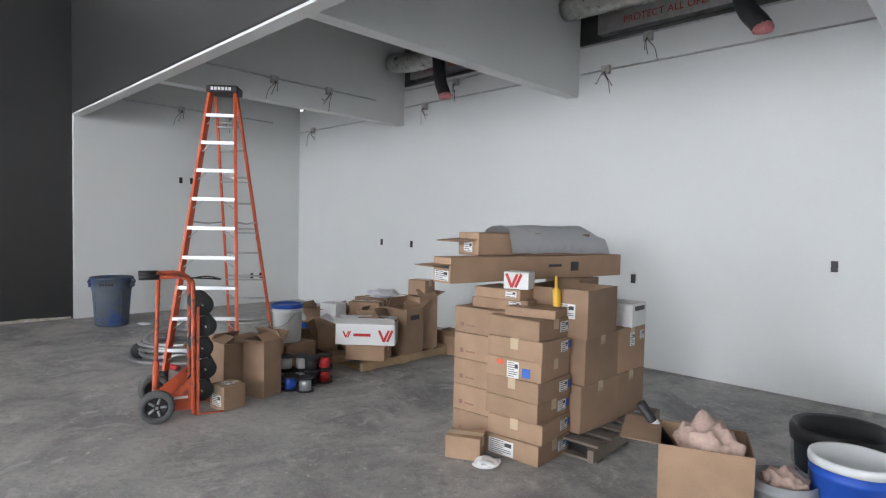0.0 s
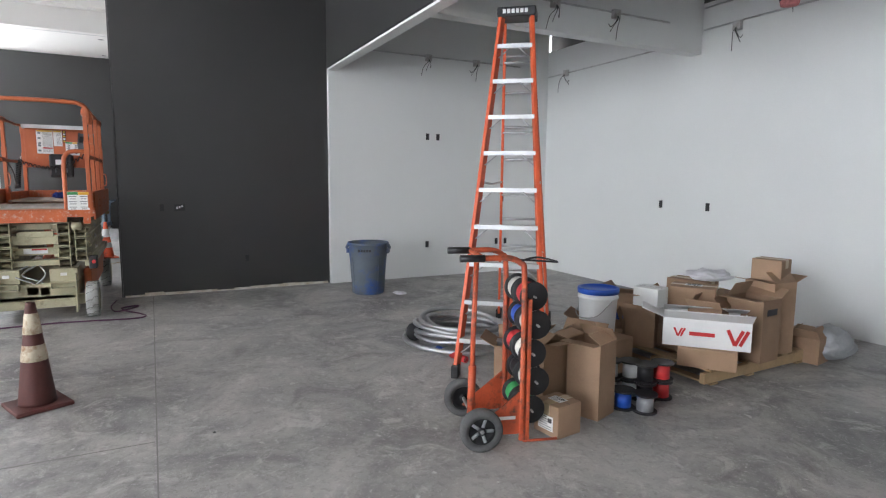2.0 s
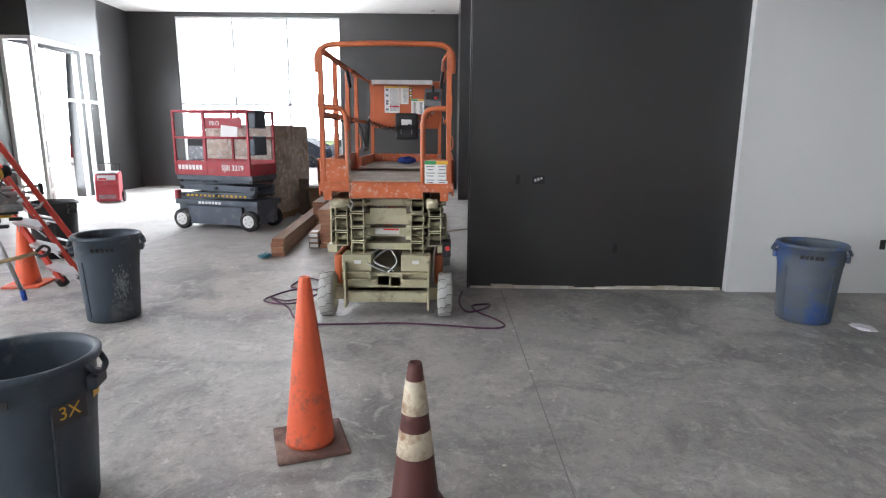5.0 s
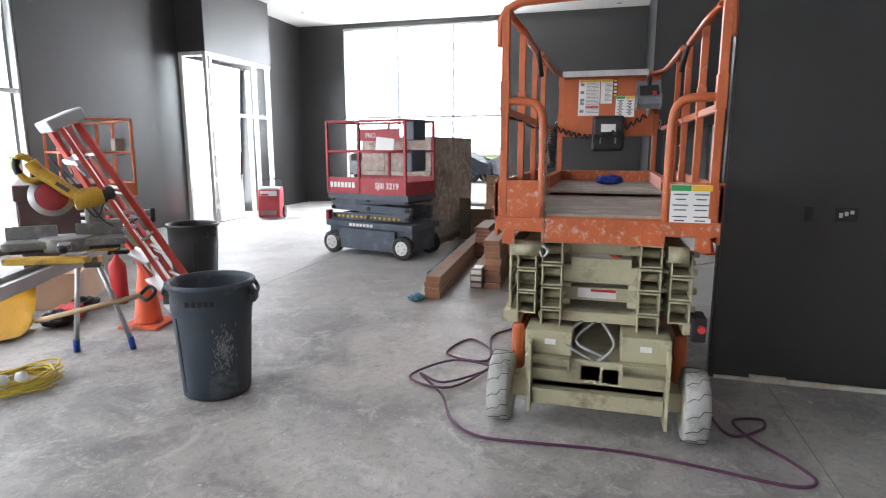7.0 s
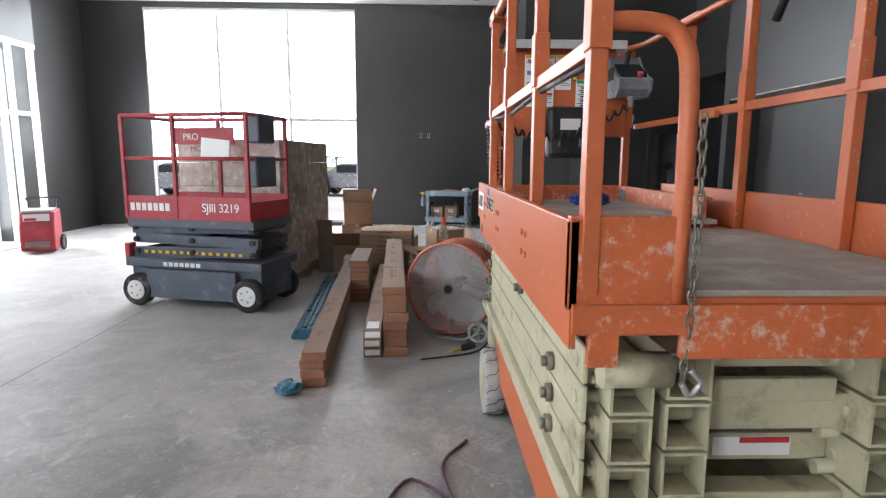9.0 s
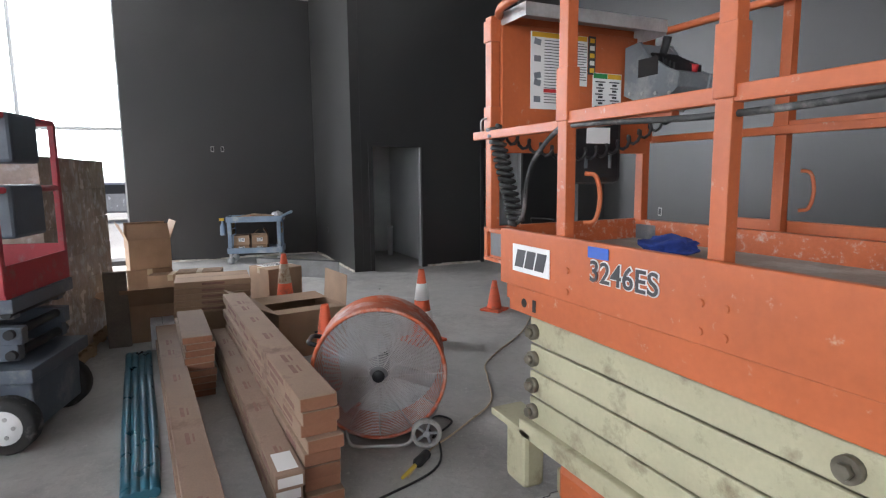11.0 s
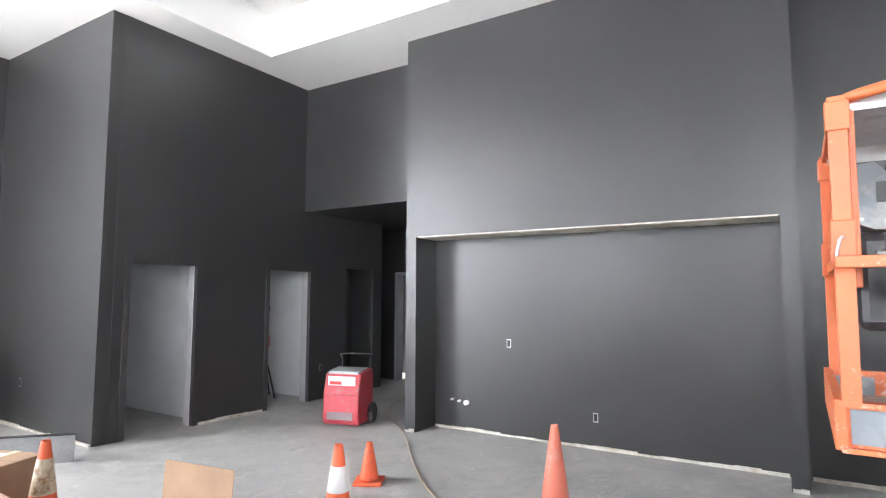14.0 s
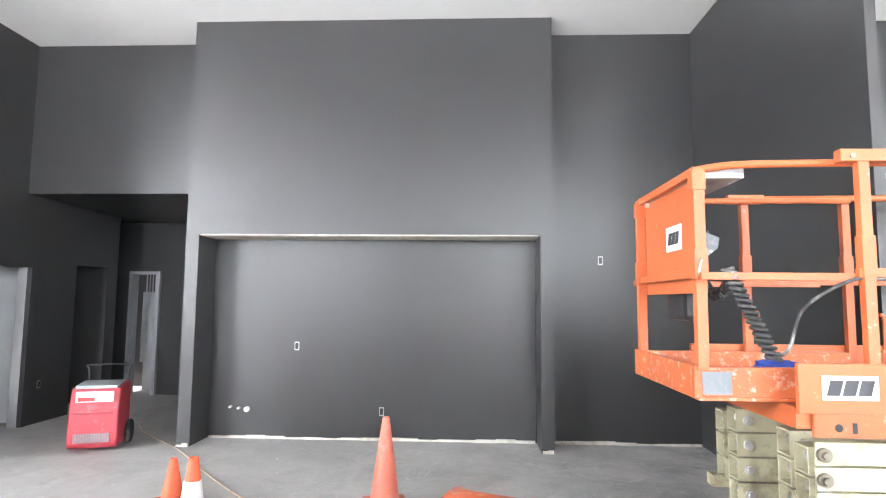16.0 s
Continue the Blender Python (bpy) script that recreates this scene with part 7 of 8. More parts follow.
def utility_cart():
    t = thing("utility_cart", M_CARTW, "blue-grey plastic utility cart loaded with tools", "cart")
    for z in (0.22, 0.72):
        bm = box(bm_(), -0.42, 0.42, -0.22, 0.22, z - 0.05, z - 0.03)
        box(bm, -0.42, 0.42, -0.23, -0.21, z - 0.05, z + 0.04, bev=0.004)
        box(bm, -0.42, 0.42, 0.21, 0.23, z - 0.05, z + 0.04, bev=0.004)
        box(bm, -0.43, -0.41, -0.21, 0.21, z - 0.05, z + 0.04)
        box(bm, 0.41, 0.43, -0.21, 0.21, z - 0.05, z + 0.04)
        part("shelf", bm, M_CART, t)
    for x in (-0.38, 0.38):
        for y in (-0.19, 0.19):
            part("post", box(bm_(), x - 0.03, x + 0.03, y - 0.03, y + 0.03, 0.26, 0.68, bev=0.008), M_CART, t)
            m = Matrix.Translation((x, y, 0.06)) @ pose(0, 0, 0, 90)
            w = part("caster", lathe(bm_(), [(0.02, -0.02), (0.06, -0.018), (0.06, 0.018), (0.02, 0.02)], 18, m), M_GREYM, t)
            part("fork", box(bm_(), x - 0.02, x + 0.02, y - 0.028, y + 0.028, 0.10, 0.18), M_STEEL, w)
    part("push_handle", tube(bm_(), smooth_path([(0.42, -0.18, 0.74), (0.54, -0.16, 0.80), (0.56, 0, 0.80), (0.54, 0.16, 0.80), (0.42, 0.18, 0.74)], 4), 0.02, 8), M_CART, t)
    for x in (-0.40, 0.36):
        for z in (0.50, 0.60):
            part("wood_slat", box(bm_(), x, x + 0.04, -0.20, 0.2, z - 0.035, z + 0.035), M_WOOD, t)
    return t


utility_cart()
for x, w in ((-0.22, 0.24), (0.06, 0.24)):
    carton(M_CARTW @ pose(x, -0.02, 0.19), w, 0.26, 0.11, "small brown carton on a cart shelf", stickers=(("-y", 0, 0.06, 0.09, 0.05, M_PAPER),))
    carton(M_CARTW @ pose(x, -0.02, 0.302, 0, 0, 3), w, 0.26, 0.15, "open brown carton on a cart shelf", opened=x > 0, flaps=(-70, 30, None, 50), stickers=(("-y", 0, 0.08, 0.09, 0.06, M_PAPER),))
carton(M_CARTW @ pose(-0.2, 0.05, 0.69, 0, -8, 8), 0.42, 0.14, 0.07, "narrow brown carton among tools", stickers=(("-y", 0.15, 0.03, 0.08, 0.05, M_REDP),))
carton(M_CARTW @ pose(0.12, -0.06, 0.69, 0, 0, -6), 0.36, 0.12, 0.075, "flat brown carton among tools")
rag("rag", tuple((M_CARTW @ Vector((0.34, 0.0, 0.70)))), 0.10, 0.14, M_PAPERG, "grey rag on a cart", "cloth", 41)
for k in range(4):
    t = thing("hand_tool", M_CARTW @ pose(-0.05 + 0.08 * k, -0.13 + 0.03 * k, 0.70, 0, 90, 20 * k), "long metal hand tool on a cart", "tool")
    part("shaft", cyl(bm_(), (0, 0, -0.14), (0, 0, 0.12), 0.008, None, 8), M_STEEL, t)
    part("grip", cyl(bm_(), (0, 0, 0.12), (0, 0, 0.22), 0.014, None, 8), (M_REDP, M_BLACK, M_YEL, M_BLACK)[k], t)
carton(M_CARTW @ pose(0.08, 0.08, 0.69, 0, 4, -6), 0.34, 0.16, 0.085, "brown carton with a red printed band on a cart", stickers=(("-y", 0.0, 0.04, 0.12, 0.06, M_REDP),))
t = thing("wood_offcut", M_CARTW @ pose(-0.05, -0.12, 0.69, 0, 0, 4), "reddish wood offcut among tools on a cart", "wood")
part("board", box(bm_(), -0.26, 0.22, -0.03, 0.03, 0, 0.045, bev=0.003), M_WOOD, t)
t = thing("rag", M_CARTW @ pose(0.36, 0.02, 0.69), "crumpled pale plastic sheet on a cart", "rag")
part("cloth", lathe(bm_(), [(0.09, 0.0), (0.10, 0.03), (0.06, 0.09), (0.02, 0.12), (0.001, 0.12)], 9), M_PAPERG, t)
t = thing("spray_bottle", M_CARTW @ pose(-0.50, -0.1, 0.46), "clear spray bottle with a yellow trigger, hung on a cart", "bottle")
part("bottle", lathe(bm_(), [(0.035, 0), (0.045, 0.01), (0.045, 0.13), (0.016, 0.20), (0.016, 0.23)], 16), M_CART, t)
part("trigger", box(bm_(), -0.05, 0.025, -0.014, 0.014, 0.23, 0.275, bev=0.006), M_YEL, t)
# low metal-faced step by the block
t = thing("metal_channel", pose(-17.95, -0.62, 0, 0, 0, 47), "long grey sheet-metal channel standing on edge", "channel")
M_CHANNEL = mat("dull_sheet_steel", (0.20, 0.20, 0.20), 0.55, 0.0, var=0.3, scale=3)
part("web", box(bm_(), -0.72, 0.75, -0.006, 0.006, 0, 0.27), M_CHANNEL, t)
part("lip", box(bm_(), -0.72, 0.75, -0.012, 0.05, 0.262, 0.272), M_BLACK, t)
part("return", box(bm_(), -0.72, 0.75, 0.006, 0.06, 0, 0.006), M_GALV, t)
t = thing("floor_board", pose(-19.3, -0.35, 0), "pale dusty board lying on the floor", "board")
part("board", box(bm_(), -0.9, 0.6, -0.35, 0.30, 0, 0.02, pose(0, 0, 0, 0, 0, 8)), M_TAPE, t)


# ---- red dehumidifiers ----
def dehumidifier(m, label):
    t = thing("dehumidifier", m, label, "dehumidifier", "red dehumidifiers")
    bm = bm_()
    vs = []
    prof = [(-0.26, 0.04), (-0.29, 0.10), (-0.27, 0.45), (-0.20, 0.66), (0.18, 0.70), (0.22, 0.62), (0.22, 0.06), (0.14, 0.04)]
    for x in (-0.24, 0.24):
        vs.append([bm.verts.new((x, y, z)) for y, z in prof])
    bm.faces.new(vs[0])
    bm.faces.new(vs[1][::-1])
    for i in range(len(prof)):
        j = (i + 1) % len(prof)
        bm.faces.new((vs[0][i], vs[0][j], vs[1][j], vs[1][i]))
    bmesh.ops.bevel(bm, geom=bm.edges[:], offset=0.022, segments=3, affect="EDGES", profile=0.5)
    part("housing", bm, M_RED, t)
    part("face_label", box(bm_(), -0.18, 0.18, -0.248, -0.236, 0.52, 0.63, pose(0, -0.008, 0.0)), M_PAPERG, t, "scuffed white and red face label")
    part("label_band", box(bm_(), -0.16, 0.0, -0.262, -0.250, 0.53, 0.57), M_REDP, t)
    bm = bm_()
    for k in range(14):
        box(bm, -0.17 + 0.025 * k, -0.163 + 0.025 * k, -0.304, -0.290, 0.11, 0.20)
    for k in range(5):
        box(bm, -0.17, 0.17, -0.306, -0.292, 0.11 + 0.02 * k, 0.115 + 0.02 * k)
    part("grille", bm, M_GREYM, t, "grey air grille")
    part("pocket", box(bm_(), -0.19, 0.19, -0.292, -0.27, 0.40, 0.425, bev=0.006), M_RED, t)
    part("top_panel", box(bm_(), -0.2, 0.2, -0.16, 0.15, 0.668, 0.70, pose(0, 0, 0, 4)), M_GREYM, t)
    for x in (-0.26, 0.26):
        m2 = Matrix.Translation((x, 0.14, 0.13)) @ pose(0, 0, 0, 0, 90)
        w = part("wheel", lathe(bm_(), [(0.08, -0.025), (0.12, -0.025), (0.13, -0.012), (0.13, 0.012), (0.12, 0.025), (0.08, 0.025)], 22, m2), M_RUBBER, t)
        part("hub", lathe(bm_(), [(0.01, -0.02), (0.09, -0.02), (0.09, 0.02), (0.01, 0.02)], 16, m2), M_GREYM, w)
    part("handle", tube(bm_(), smooth_path([(-0.20, 0.20, 0.62), (-0.20, 0.22, 0.80), (-0.22, 0.22, 0.86), (0, 0.22, 0.87), (0.22, 0.22, 0.86), (0.20, 0.22, 0.80), (0.20, 0.20, 0.62)], 4), 0.012, 8), M_BLACK, t)
    return t


dehumidifier(pose(-16.30, 2.68, 0, 0, 0, 18), "red dehumidifier on wheels by the hallway")
dehumidifier(pose(-16.75, -7.75, 0, 0, 0, 110), "red dehumidifier on wheels by the entrance")

# work light and pipe in the closets
t = thing("work_light", pose(-18.75, 3.40, 0), "red and black tripod work light in a doorway", "work light")
for k in range(3):
    a = 2 * math.pi * k / 3
    part("leg", cyl(bm_(), (0.06 * math.cos(a), 0.06 * math.sin(a), 0.55), (0.26 * math.cos(a), 0.26 * math.sin(a), 0.0), 0.016, None, 8), M_BLACK, t)
part("mast", cyl(bm_(), (0, 0, 0.35), (0, 0, 1.38), 0.018, None, 10), M_GREYM, t)
part("battery", box(bm_(), -0.06, 0.06, -0.05, 0.05, 0.80, 0.98, bev=0.01), M_REDP, t)
part("lamp_head", lathe(bm_(), [(0.02, -0.04), (0.07, -0.03), (0.08, 0.02), (0.02, 0.04)], 16, Matrix.Translation((0, 0, 1.42)) @ pose(0, 0, 0, 0, 90)), M_BLACK, t)
t = thing("drain_pipe", pose(-19.5, 1.50, 0), "white plastic drain pipe standing in a closet", "pipe")
part("pipe", cyl(bm_(), (0, 0, 0), (0, 0, 0.56), 0.055, None, 18), M_WPLAST, t)
part("cap", cyl(bm_(), (0, 0, 0.54), (0, 0, 0.58), 0.06, None, 18), M_WPLAST, t)

# recessed cans and slot in the ceiling
for x, y in ((-17.99, -0.33), (-20.1, -0.39), (-20.0, -5.2), (-19.0, -8.0)):
    t = thing("recessed_light", pose(x, y, H - 0.006), "round recessed light cutout in the ceiling", "ceiling light", "recessed lights")
    part("ring", lathe(bm_(), [(0.06, 0.005), (0.085, 0.005), (0.085, 0.0), (0.06, -0.002)], 20, caps=False), M_CEIL, t)
    part("can", lathe(bm_(), [(0.001, 0.004), (0.062, 0.004), (0.062, 0.002), (0.001, 0.002)], 20), M_BLACK, t)
t = thing("slot_diffuser", pose(-17.56, -0.9, H - 0.004), "linear air slot in the ceiling", "vent")
part("frame", box(bm_(), -0.03, 0.03, -1.0, 1.0, -0.004, 0.002), M_CEIL, t)
part("slot", box(bm_(), -0.012, 0.012, -0.98, 0.98, -0.006, -0.004), M_GREYM, t)


# ---- saw station ----
M_SAWG = mat("dusty_grey_casting", (0.20, 0.205, 0.21), 0.55, 0.2, var=0.2, dirt=(0.36, 0.33, 0.28), dirt_amt=0.35, dirt_scale=12)
M_SAWY = mat("worn_yellow_tool_plastic", (0.56, 0.33, 0.03), 0.5, var=0.15, dirt=(0.20, 0.14, 0.07), dirt_amt=0.3, dirt_scale=14)


def saw_station():
    t = thing("saw_stand", pose(-8.00, -3.88, 0, 0, 0, 205), "aluminium saw stand with yellow brackets", "saw stand")
    bm = box(bm_(), -1.25, 0.95, -0.055, 0.055, 0.745, 0.80, bev=0.006)
    part("beam", bm, M_ALUB, t)
    for y in (-0.075, 0.055):
        part("beam_rail", box(bm_(), -1.25, 0.95, y, y + 0.02, 0.775, 0.83, bev=0.004), M_ALUB, t)
    part("beam_cap", box(bm_(), 0.95, 0.99, -0.08, 0.08, 0.74, 0.835, bev=0.01), M_BLACK, t)
    for x, f, s in ((-1.0, -1.06, -1), (-1.0, -1.06, 1), (0.72, 0.86, -1), (0.72, 0.86, 1)):
        l = part("leg", cyl(bm_(), (x, 0.06 * s, 0.76), (f, 0.20 * s, 0.06), 0.019, None, 10), M_ALUB, t)
        part("foot", cyl(bm_(), (f - 0.01, 0.195 * s, 0.10), (f + 0.004, 0.205 * s, 0.0), 0.024, None, 10), M_BLUEPL if x > 0 else M_SAWG, l)
        part("leg_hinge", box(bm_(), x - 0.05, x + 0.05, 0.06 * s - 0.03, 0.06 * s + 0.03, 0.70, 0.78, bev=0.01), M_SAWY, t, "yellow leg bracket")
    for x in (0.16, 0.64):
        part("bracket", box(bm_(), x - 0.05, x + 0.05, -0.24, 0.24, 0.832, 0.875, bev=0.01), M_SAWY, t, "yellow mounting bracket")
        part("clamp_lever", box(bm_(), x - 0.025, x + 0.025, -0.32, -0.22, 0.80, 0.83, bev=0.008), M_BLACK, t)
    s = thing("miter_saw", pose(-8.40, -4.06, 0.876, 0, 0, 135) @ Matrix.Scale(0.88, 4), "yellow and grey sliding miter saw on a stand", "saw")
    part("base", box(bm_(), -0.40, 0.40, -0.13, 0.15, 0.03, 0.09, bev=0.012), M_SAWG, s, "grey cast base")
    part("turntable", lathe(bm_(), [(0.12, 0.0), (0.175, 0.005), (0.18, 0.03), (0.18, 0.098), (0.165, 0.104), (0.01, 0.104)], 30), M_SAWG, s)
    part("table_foot", box(bm_(), -0.36, 0.36, -0.10, 0.12, 0.0, 0.03, bev=0.008), M_BLACK, s)
    part("miter_arm", box(bm_(), -0.045, 0.045, -0.34, -0.12, 0.03, 0.085, bev=0.012), M_SAWG, s)
    part("miter_knob", lathe(bm_(), [(0.008, -0.03), (0.028, -0.025), (0.03, 0.02), (0.01, 0.03)], 14, Matrix.Translation((0, -0.36, 0.055)) @ pose(0, 0, 0, 90)), M_BLACK, s)
    for a, b in ((-0.39, -0.06), (0.06, 0.39)):
        part("fence", box(bm_(), a, b, 0.06, 0.085, 0.09, 0.19, bev=0.006), M_SAWG, s)
    part("pivot", box(bm_(), 0.13, 0.27, 0.08, 0.22, 0.08, 0.33, bev=0.03), M_SAWG, s)
    for z in (0.19, 0.25):
        part("slide_rail", cyl(bm_(), (0.10, 0.15, z), (0.62, 0.20, z), 0.016, None, 10), M_ALUB, s)
    part("rail_end", box(bm_(), 0.60, 0.64, 0.15, 0.24, 0.16, 0.28, bev=0.012), M_BLACK, s)
    m = Matrix.Translation((-0.06, -0.05, 0.42)) @ pose(0, 0, 0, 78, 0, 14)
    part("blade", lathe(bm_(), [(0.01, -0.001), (0.152, -0.001), (0.152, 0.001), (0.01, 0.001)], 44, m), M_ALUB, s, "toothed steel blade")
    part("guard", lathe(bm_(), [(0.02, -0.010), (0.105, -0.014), (0.11, 0), (0.105, 0.014), (0.02, 0.010)], 30, m), M_RED, s, "dusty red lower guard")
    arm = smooth_path([(-0.17, -0.06, 0.68), (-0.13, -0.06, 0.62), (-0.05, -0.07, 0.55), (0.04, -0.07, 0.47), (0.14, -0.06, 0.40)], 4)
    part("arm", tube(bm_(), arm, 0.048, 10), M_SAWY, s, "yellow saw head with dark lettering")
    part("arm_mark", box(bm_(), -0.05, 0.05, -0.001, 0.001, -0.014, 0.014, Matrix.Translation((0.02, -0.120, 0.49)) @ pose(0, 0, 0, 0, 40)), M_PRINT, s)
    part("handle", tube(bm_(), smooth_path([(-0.16, -0.06, 0.69), (-0.22, -0.06, 0.72), (-0.25, -0.06, 0.67), (-0.23, -0.06, 0.58), (-0.17, -0.06, 0.54), (-0.09, -0.06, 0.56)], 4), 0.024, 8), M_SAWY, s)
    part("handle_grip", tube(bm_(), smooth_path([(-0.245, -0.06, 0.70), (-0.255, -0.06, 0.65), (-0.24, -0.06, 0.59)], 4), 0.028, 8), M_BLACK, s)
    mo = part("motor", lathe(bm_(), [(0.02, -0.02), (0.075, -0.02), (0.08, 0.02), (0.075, 0.14), (0.055, 0.20), (0.02, 0.205)], 22, Matrix.Translation((0.10, -0.06, 0.385)) @ pose(0, 0, 0, 0, 80, 10)), M_SAWY, s)
    part("motor_cap", lathe(bm_(), [(0.01, 0.185), (0.064, 0.165), (0.062, 0.235), (0.045, 0.26), (0.01, 0.262)], 20, Matrix.Translation((0.10, -0.06, 0.385)) @ pose(0, 0, 0, 0, 80, 10)), M_BLACK, mo)
    part("power_cord", tube(bm_(), smooth_path([(0.28, -0.05, 0.36), (0.20, -0.10, 0.26), (0.0, 0.0, 0.62), (-0.05, 0.05, 0.70), (0.10, 0.02, 0.50), (0.25, 0.02, 0.22), (0.38, 0.1, 0.14), (0.50, 0.12, 0.20)], 6), 0.006, 6), M_BLACK, s)


saw_station()
rl = ladder(pose(-9.28, -3.72, 0.03, 0, 0, 57) @ pose(0, 0, 0, 27), "red fibreglass stepladder with a grey top, folded and leaning", M_FIBRED, 1.93, 0.66, 0.50, 0.06, 6, M_GREYM)


# ---- job box ----
def job_box():
    t = thing("job_box", pose(-10.95, -7.10, 0, 0, 0, 50), "large dark brown steel job-site tool box", "tool box")
    part("body", box(bm_(), -0.80, 0.80, -0.38, 0.38, 0.10, 0.98, bev=0.015), M_MAROON, t)
    part("lid", box(bm_(), -0.83, 0.83, -0.41, 0.40, 0.98, 1.16, bev=0.02), M_MAROON, t)
    for x in (-0.42, 0.02, 0.42):
        part("rib", box(bm_(), x - 0.05, x + 0.05, -0.405, -0.38, 0.12, 0.96, bev=0.008), M_MAROON, t)
    part("skid", box(bm_(), -0.75, 0.75, -0.3, 0.3, 0.0, 0.10), M_BLACK, t)
    part("name_plate", box(bm_(), -0.16, 0.16, -0.4105, -0.405, 0.60, 0.72), M_PAPER, t)
    text_part("name_text", "JOBOX", 0.10, face_pose((0, -0.411, 0.66), "-y"), M_PRINT, t, world=False)
    part("small_label", box(bm_(), 0.22, 0.34, -0.383, -0.379, 0.80, 0.90), M_PAPER, t)


job_box()


# ---- second orange lift near the south wall ----
def small_lift():
    t = thing("scissor_lift", pose(-12.2, -7.9, 0, 0, 0, 60), "orange lift platform with thin rails near the wall", "scissor lift")
    part("base", box(bm_(), -0.8, 0.8, -0.36, 0.36, 0.14, 0.90, bev=0.02), M_CREAM, t)
    part("platform", box(bm_(), -0.9, 0.9, -0.38, 0.38, 0.90, 1.08, bev=0.01), M_ORANGE, t)
    for x in (-0.88, 0.0, 0.88):
        for y in (-0.36, 0.36):
            part("rail_post", box(bm_(), x - 0.018, x + 0.018, y - 0.018, y + 0.018, 1.05, 1.95, bev=0.003), M_ORANGE, t)
    for z in (1.50, 1.95):
        for y in (-0.36, 0.36):
            part("rail", tube(bm_(), [(-0.89, y, z), (0.89, y, z)], 0.018, 8), M_ORANGE, t)
        for x in (-0.88, 0.88):
            part("end_rail", tube(bm_(), [(x, -0.36, z), (x, 0.36, z)], 0.018, 8), M_ORANGE, t)
    for x in (-0.6, 0.6):
        for y in (-0.35, 0.35):
            part("wheel", lathe(bm_(), [(0.05, -0.05), (0.16, -0.05), (0.16, 0.05), (0.05, 0.05)], 20, Matrix.Translation((x, y, 0.16)) @ pose(0, 0, 0, 90)), M_RUBBER, t)
    part("control_box", box(bm_(), 0.45, 0.65, 0.2, 0.34, 1.45, 1.7, bev=0.02), M_WOODG, t)


small_lift()

# cord pile, shovel, tools round the saw
rnd = random.Random(9)
for k in range(5):
    pts = [(-8.08 + (0.20 + 0.05 * math.sin(a * 0.7 + k)) * math.cos(a * 0.5 + k), -4.20 + (0.17 + 0.04 * math.cos(a * 0.9 + k)) * math.sin(a * 0.5 + k), 0.01 + 0.02 * k + 0.015 * math.sin(a + k)) for a in range(30)]
    t = thing("extension_cord", Matrix(), "heap of yellow extension cord on the floor", "cable", "yellow cord heap")
    part("cord", tube(bm_(), pts, 0.008, 6), M_YCORD, t)
for k in range(2):
    t = thing("light_bulb", pose(-8.0 + 0.08 * k, -4.10 - 0.06 * k, 0.10), "white bulb of a string light in the cord heap", "bulb")
    part("bulb", lathe(bm_(), [(0.012, -0.06), (0.02, -0.04), (0.04, 0.0), (0.03, 0.035), (0.002, 0.045)], 16), M_WPLAST, t)
t = thing("shovel", pose(-8.35, -4.65, 0.28, 0, 40, 30), "dusty yellow scoop shovel by the cord heap", "shovel")
bm = bm_()
rows = []
for i in range(7):
    rows.append([bm.verts.new((-0.22 + 0.44 * i / 6, -0.2 + 0.08 * j, 0.10 * ((i - 3) / 3) ** 2 + 0.02 * j)) for j in range(6)])
for a, b in zip(rows, rows[1:]):
    for j in range(5):
        bm.faces.new((a[j], a[j + 1], b[j + 1], b[j])).smooth = True
bmesh.ops.solidify(bm, geom=bm.faces[:], thickness=0.004)
part("blade", bm, M_YEL, t)
part("shaft", cyl(bm_(), (0, 0.2, 0.06), (0, 0.95, 0.30), 0.018, None, 10), M_WOOD, t)
part("grip", tube(bm_(), smooth_path([(0, 0.93, 0.29), (0.06, 1.0, 0.32), (0, 1.05, 0.335), (-0.06, 1.0, 0.32), (0, 0.93, 0.29)], 4), 0.014, 8), M_BLACK, t)
for k in range(5):
    rag("tool_bag" if k % 2 else "hose_bundle", (-9.6 + 0.22 * k, -5.35 + 0.10 * (k % 3), 0), 0.14, 0.14, (M_BLACK, M_REDP, M_BLACK, M_YEL, M_BLACK)[k], "heap of dark straps and tools on the floor", "tools", 50 + k)
carton(pose(-9.9, -5.9, 0, 0, 0, 30), 0.8, 0.5, 0.35, "brown carton behind the saw stand")
t = thing("fire_extinguisher", pose(-9.95, -5.25, 0.0), "red fire extinguisher standing behind the ladder", "extinguisher")
part("cylinder", lathe(bm_(), [(0.07, 0), (0.08, 0.02), (0.08, 0.40), (0.03, 0.47), (0.025, 0.52)], 18), M_REDP, t)
part("valve", box(bm_(), -0.04, 0.06, -0.02, 0.02, 0.52, 0.57, bev=0.006), M_BLACK, t)
rag("paper_scrap", (-8.25, 3.55, 0), 0.10, 0.03, M_PAPERG, "crumpled clear plastic scrap on the floor", "scrap", 61)
for k in range(26):
    x, y = rnd.uniform(-8, -1), rnd.uniform(-0.5, 3.2)
    if k > 12:
        x, y = rnd.uniform(-17, -10), rnd.uniform(-3.5, 2.4)
    rag("debris_chip", (x, y, 0), rnd.uniform(0.008, 0.02), 0.008, M_TAPE if k % 3 else M_BLACK, "small chip of debris on the slab", "debris", 70 + k)


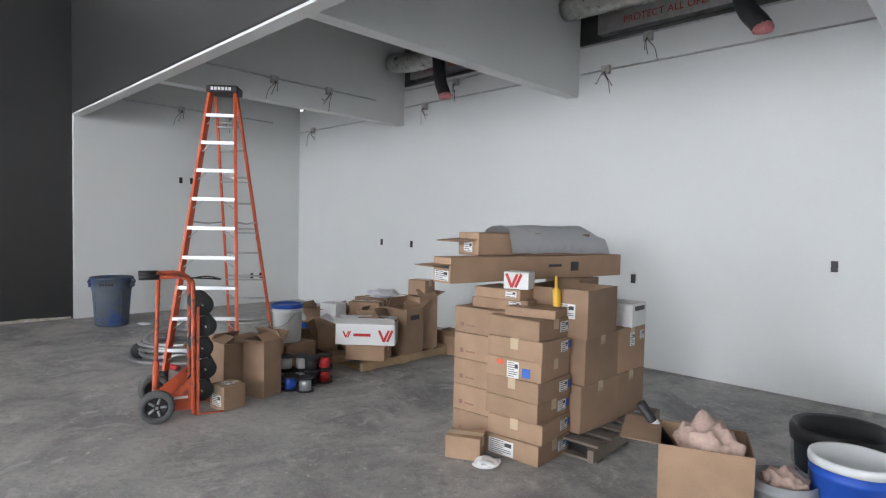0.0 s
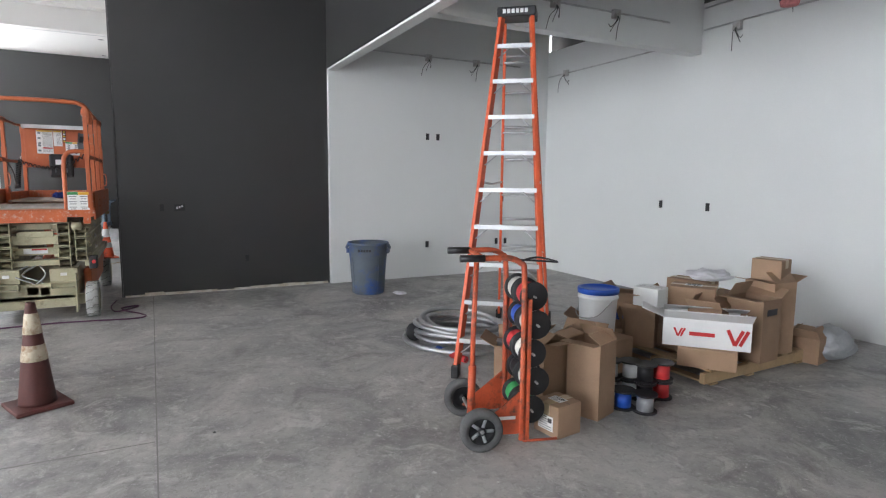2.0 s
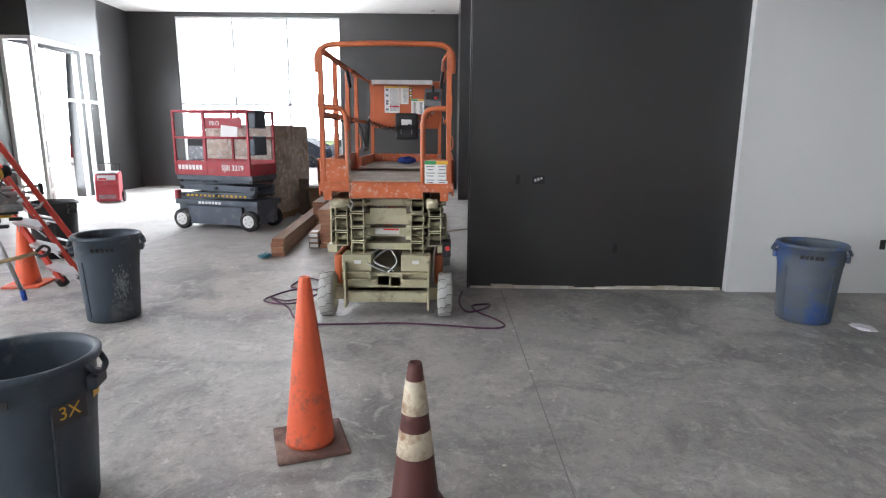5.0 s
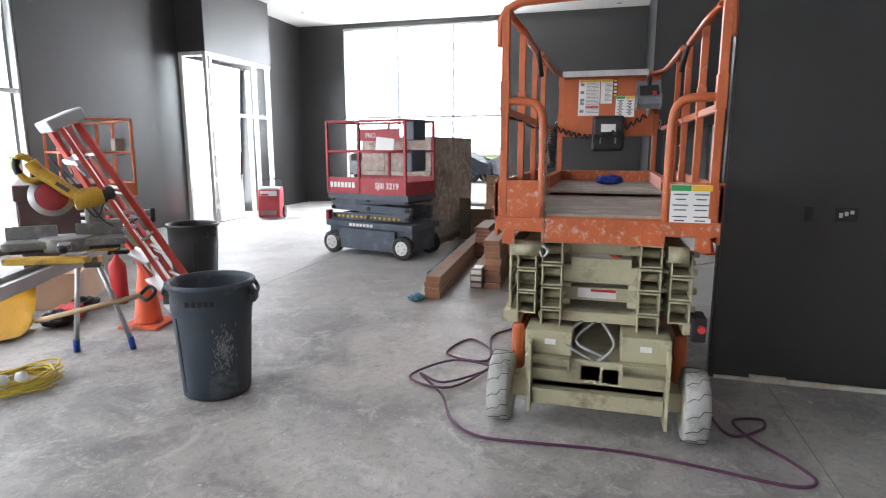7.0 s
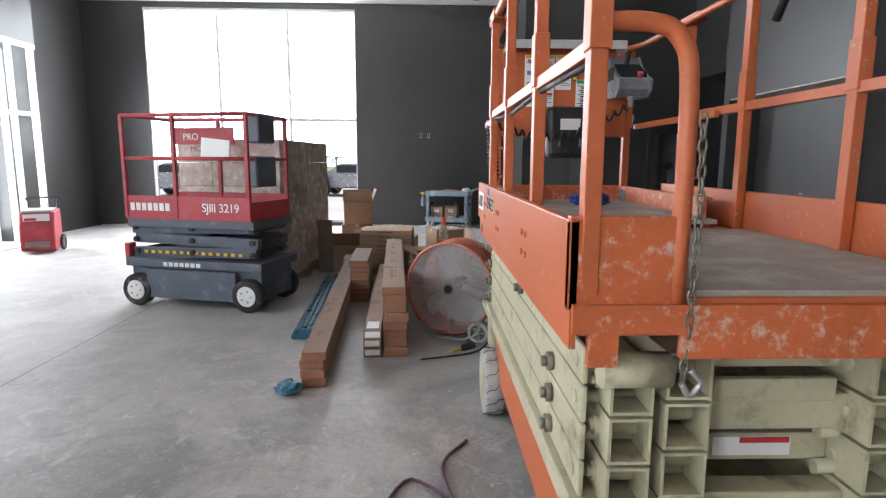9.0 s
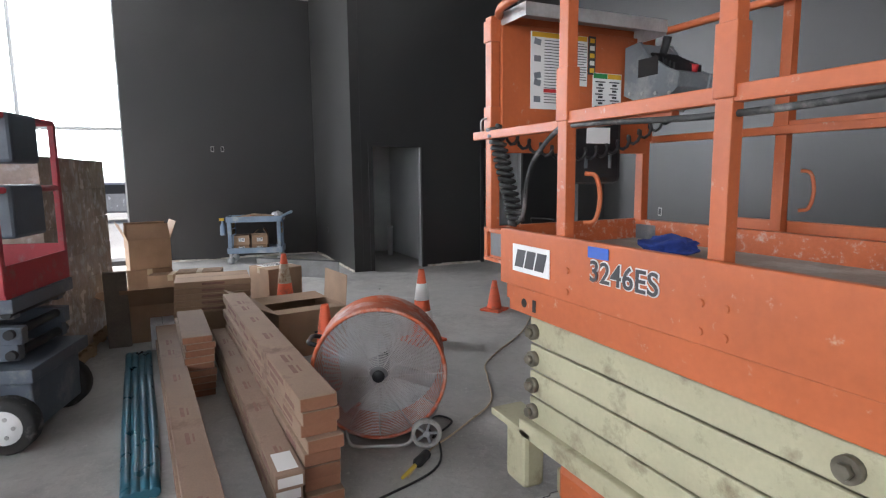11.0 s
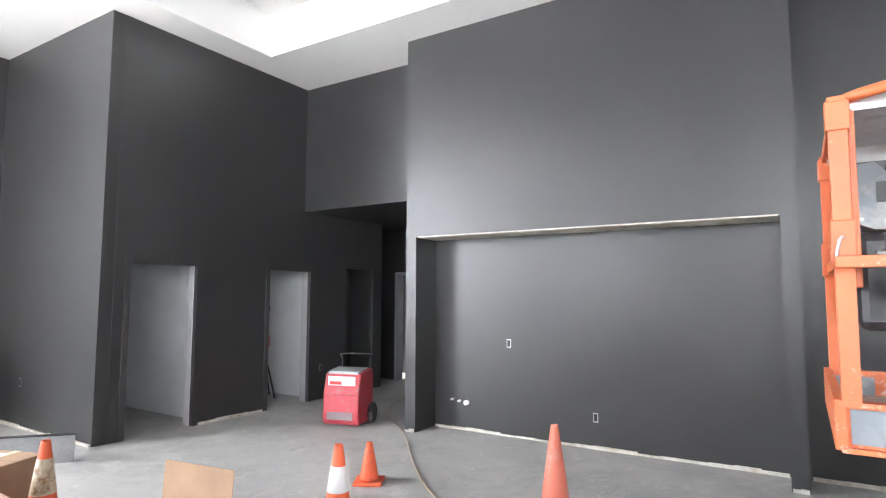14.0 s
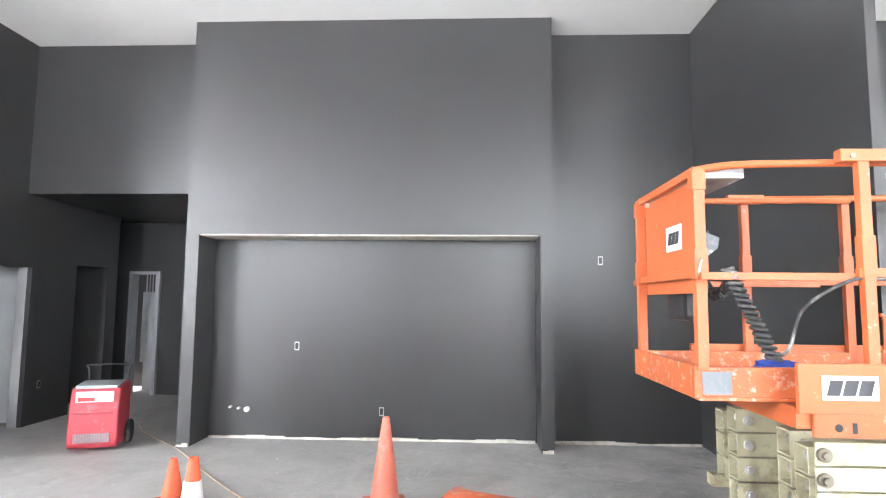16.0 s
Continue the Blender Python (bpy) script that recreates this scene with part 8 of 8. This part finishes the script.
# ---- cars and trees outside ----
def car(m, material, label):
    t = thing("car", m, label, "car", "parked cars")
    bm = bm_()
    prof = [(-2.2, 0.35), (-2.25, 0.7), (-1.9, 0.95), (-1.2, 1.02), (-0.6, 1.45), (0.9, 1.47), (1.6, 1.05), (2.15, 0.95), (2.25, 0.6), (2.2, 0.35)]
    vs = [[bm.verts.new((x, y, z)) for x, z in prof] for y in (-0.85, 0.85)]
    bm.faces.new(vs[0])
    bm.faces.new(vs[1][::-1])
    for i in range(len(prof)):
        j = (i + 1) % len(prof)
        bm.faces.new((vs[0][i], vs[0][j], vs[1][j], vs[1][i]))
    bmesh.ops.bevel(bm, geom=bm.edges[:], offset=0.08, segments=2, affect="EDGES", profile=0.5)
    part("body", bm, material, t)
    for s in (-1, 1):
        part("side_window", box(bm_(), -0.75, 1.0, s * 0.855 - 0.005, s * 0.855 + 0.005, 1.05, 1.38), M_BLACK, t)
        for x in (-1.4, 1.4):
            part("wheel", lathe(bm_(), [(0.05, -0.11), (0.3, -0.11), (0.33, -0.08), (0.33, 0.08), (0.3, 0.11), (0.05, 0.11)], 20, Matrix.Translation((x, s * 0.8, 0.33)) @ pose(0, 0, 0, 90)), M_RUBBER, t)
    return t


M_CARS = [mat("car_paint_dark", (0.03, 0.035, 0.05), 0.25), mat("car_paint_silver", (0.4, 0.4, 0.42), 0.25, 0.5), mat("car_paint_red", (0.25, 0.02, 0.02), 0.25)]
for k, (x, y, a) in enumerate(((-34, -8.0, 80), (-34, -4.6, 80), (-34, -1.6, 80), (-36, 2.0, 80), (-33, -12, 80), (-34.5, -20, 100))):
    car(pose(x, y, -0.10, 0, 0, a), M_CARS[k % 3], "parked car seen through the window")
for k, (x, y) in enumerate(((-20, -24), (-17, -26), (-27, -22))):
    car(pose(x, y, -0.10, 0, 0, 90), M_CARS[k % 3], "parked car seen through the entrance")


def tree(m, h, seed):
    rnd = random.Random(seed)
    t = thing("tree", m, "young leafy tree beyond the car park", "tree", "young trees")
    bm = cyl(bm_(), (0, 0, 0), (0, 0, h * 0.75), 0.09, 0.03, 8)
    tips = []
    for k in range(9):
        z = h * rnd.uniform(0.3, 0.7)
        a = rnd.uniform(0, 6.28)
        e = Vector((math.cos(a) * h * 0.25, math.sin(a) * h * 0.25, z + h * 0.22))
        cyl(bm, (0, 0, z), e, 0.03, 0.01, 6)
        tips.append(e)
    part("trunk", bm, M_WOODG, t)
    bm = bm_()
    for e in tips + [Vector((0, 0, h * 0.8))]:
        for q in range(70):
            p = e + Vector((rnd.gauss(0, 0.4), rnd.gauss(0, 0.4), rnd.gauss(0, 0.35)))
            s = rnd.uniform(0.05, 0.12)
            d = [Vector((rnd.uniform(-1, 1), rnd.uniform(-1, 1), rnd.uniform(-1, 1))).normalized() * s for _ in range(3)]
            bm.faces.new([bm.verts.new(p + v) for v in d])
    part("crown", bm, M_LEAF, t)


M_LEAF = mat("spring_leaves", (0.11, 0.17, 0.035), 0.8, var=0.3, scale=3)
for k, (x, y, h) in enumerate(((-60, -4, 5), (-62, -14, 5.5), (-58, 6, 4.5), (-64, 0, 6), (-63, -22, 5), (-56, -9, 3.2))):
    tree(pose(x, y, -0.25), h, 200 + k)

# saw-cut control joints in the slab
struct("floor_joint", box(bm_(), -9.4, 5, 0.566, 0.574, -0.001, 0.0012), M_BLACKJ, "narrow dark saw-cut joint in the slab", "joint")
struct("floor_joint", box(bm_(), -4.784, -4.776, -8.9, 0.56, -0.001, 0.0012), M_BLACKJ, "narrow dark saw-cut joint in the slab", "joint")
struct("floor_joint", box(bm_(), -20.5, -9.7, -4.304, -4.296, -0.001, 0.0012), M_BLACKJ, "narrow dark saw-cut joint in the slab", "joint")
struct("wall_hall_side", box(bm_(), -19.3, -19.15, 5.0, 6.2, 0, 2.95), M_DARK, "dark charcoal painted wall", "wall")
struct("wall_hall_turn", box(bm_(), -19.15, -18.0, 5.15, 5.3, 0, 2.95), M_DARK, "dark charcoal painted wall", "wall")
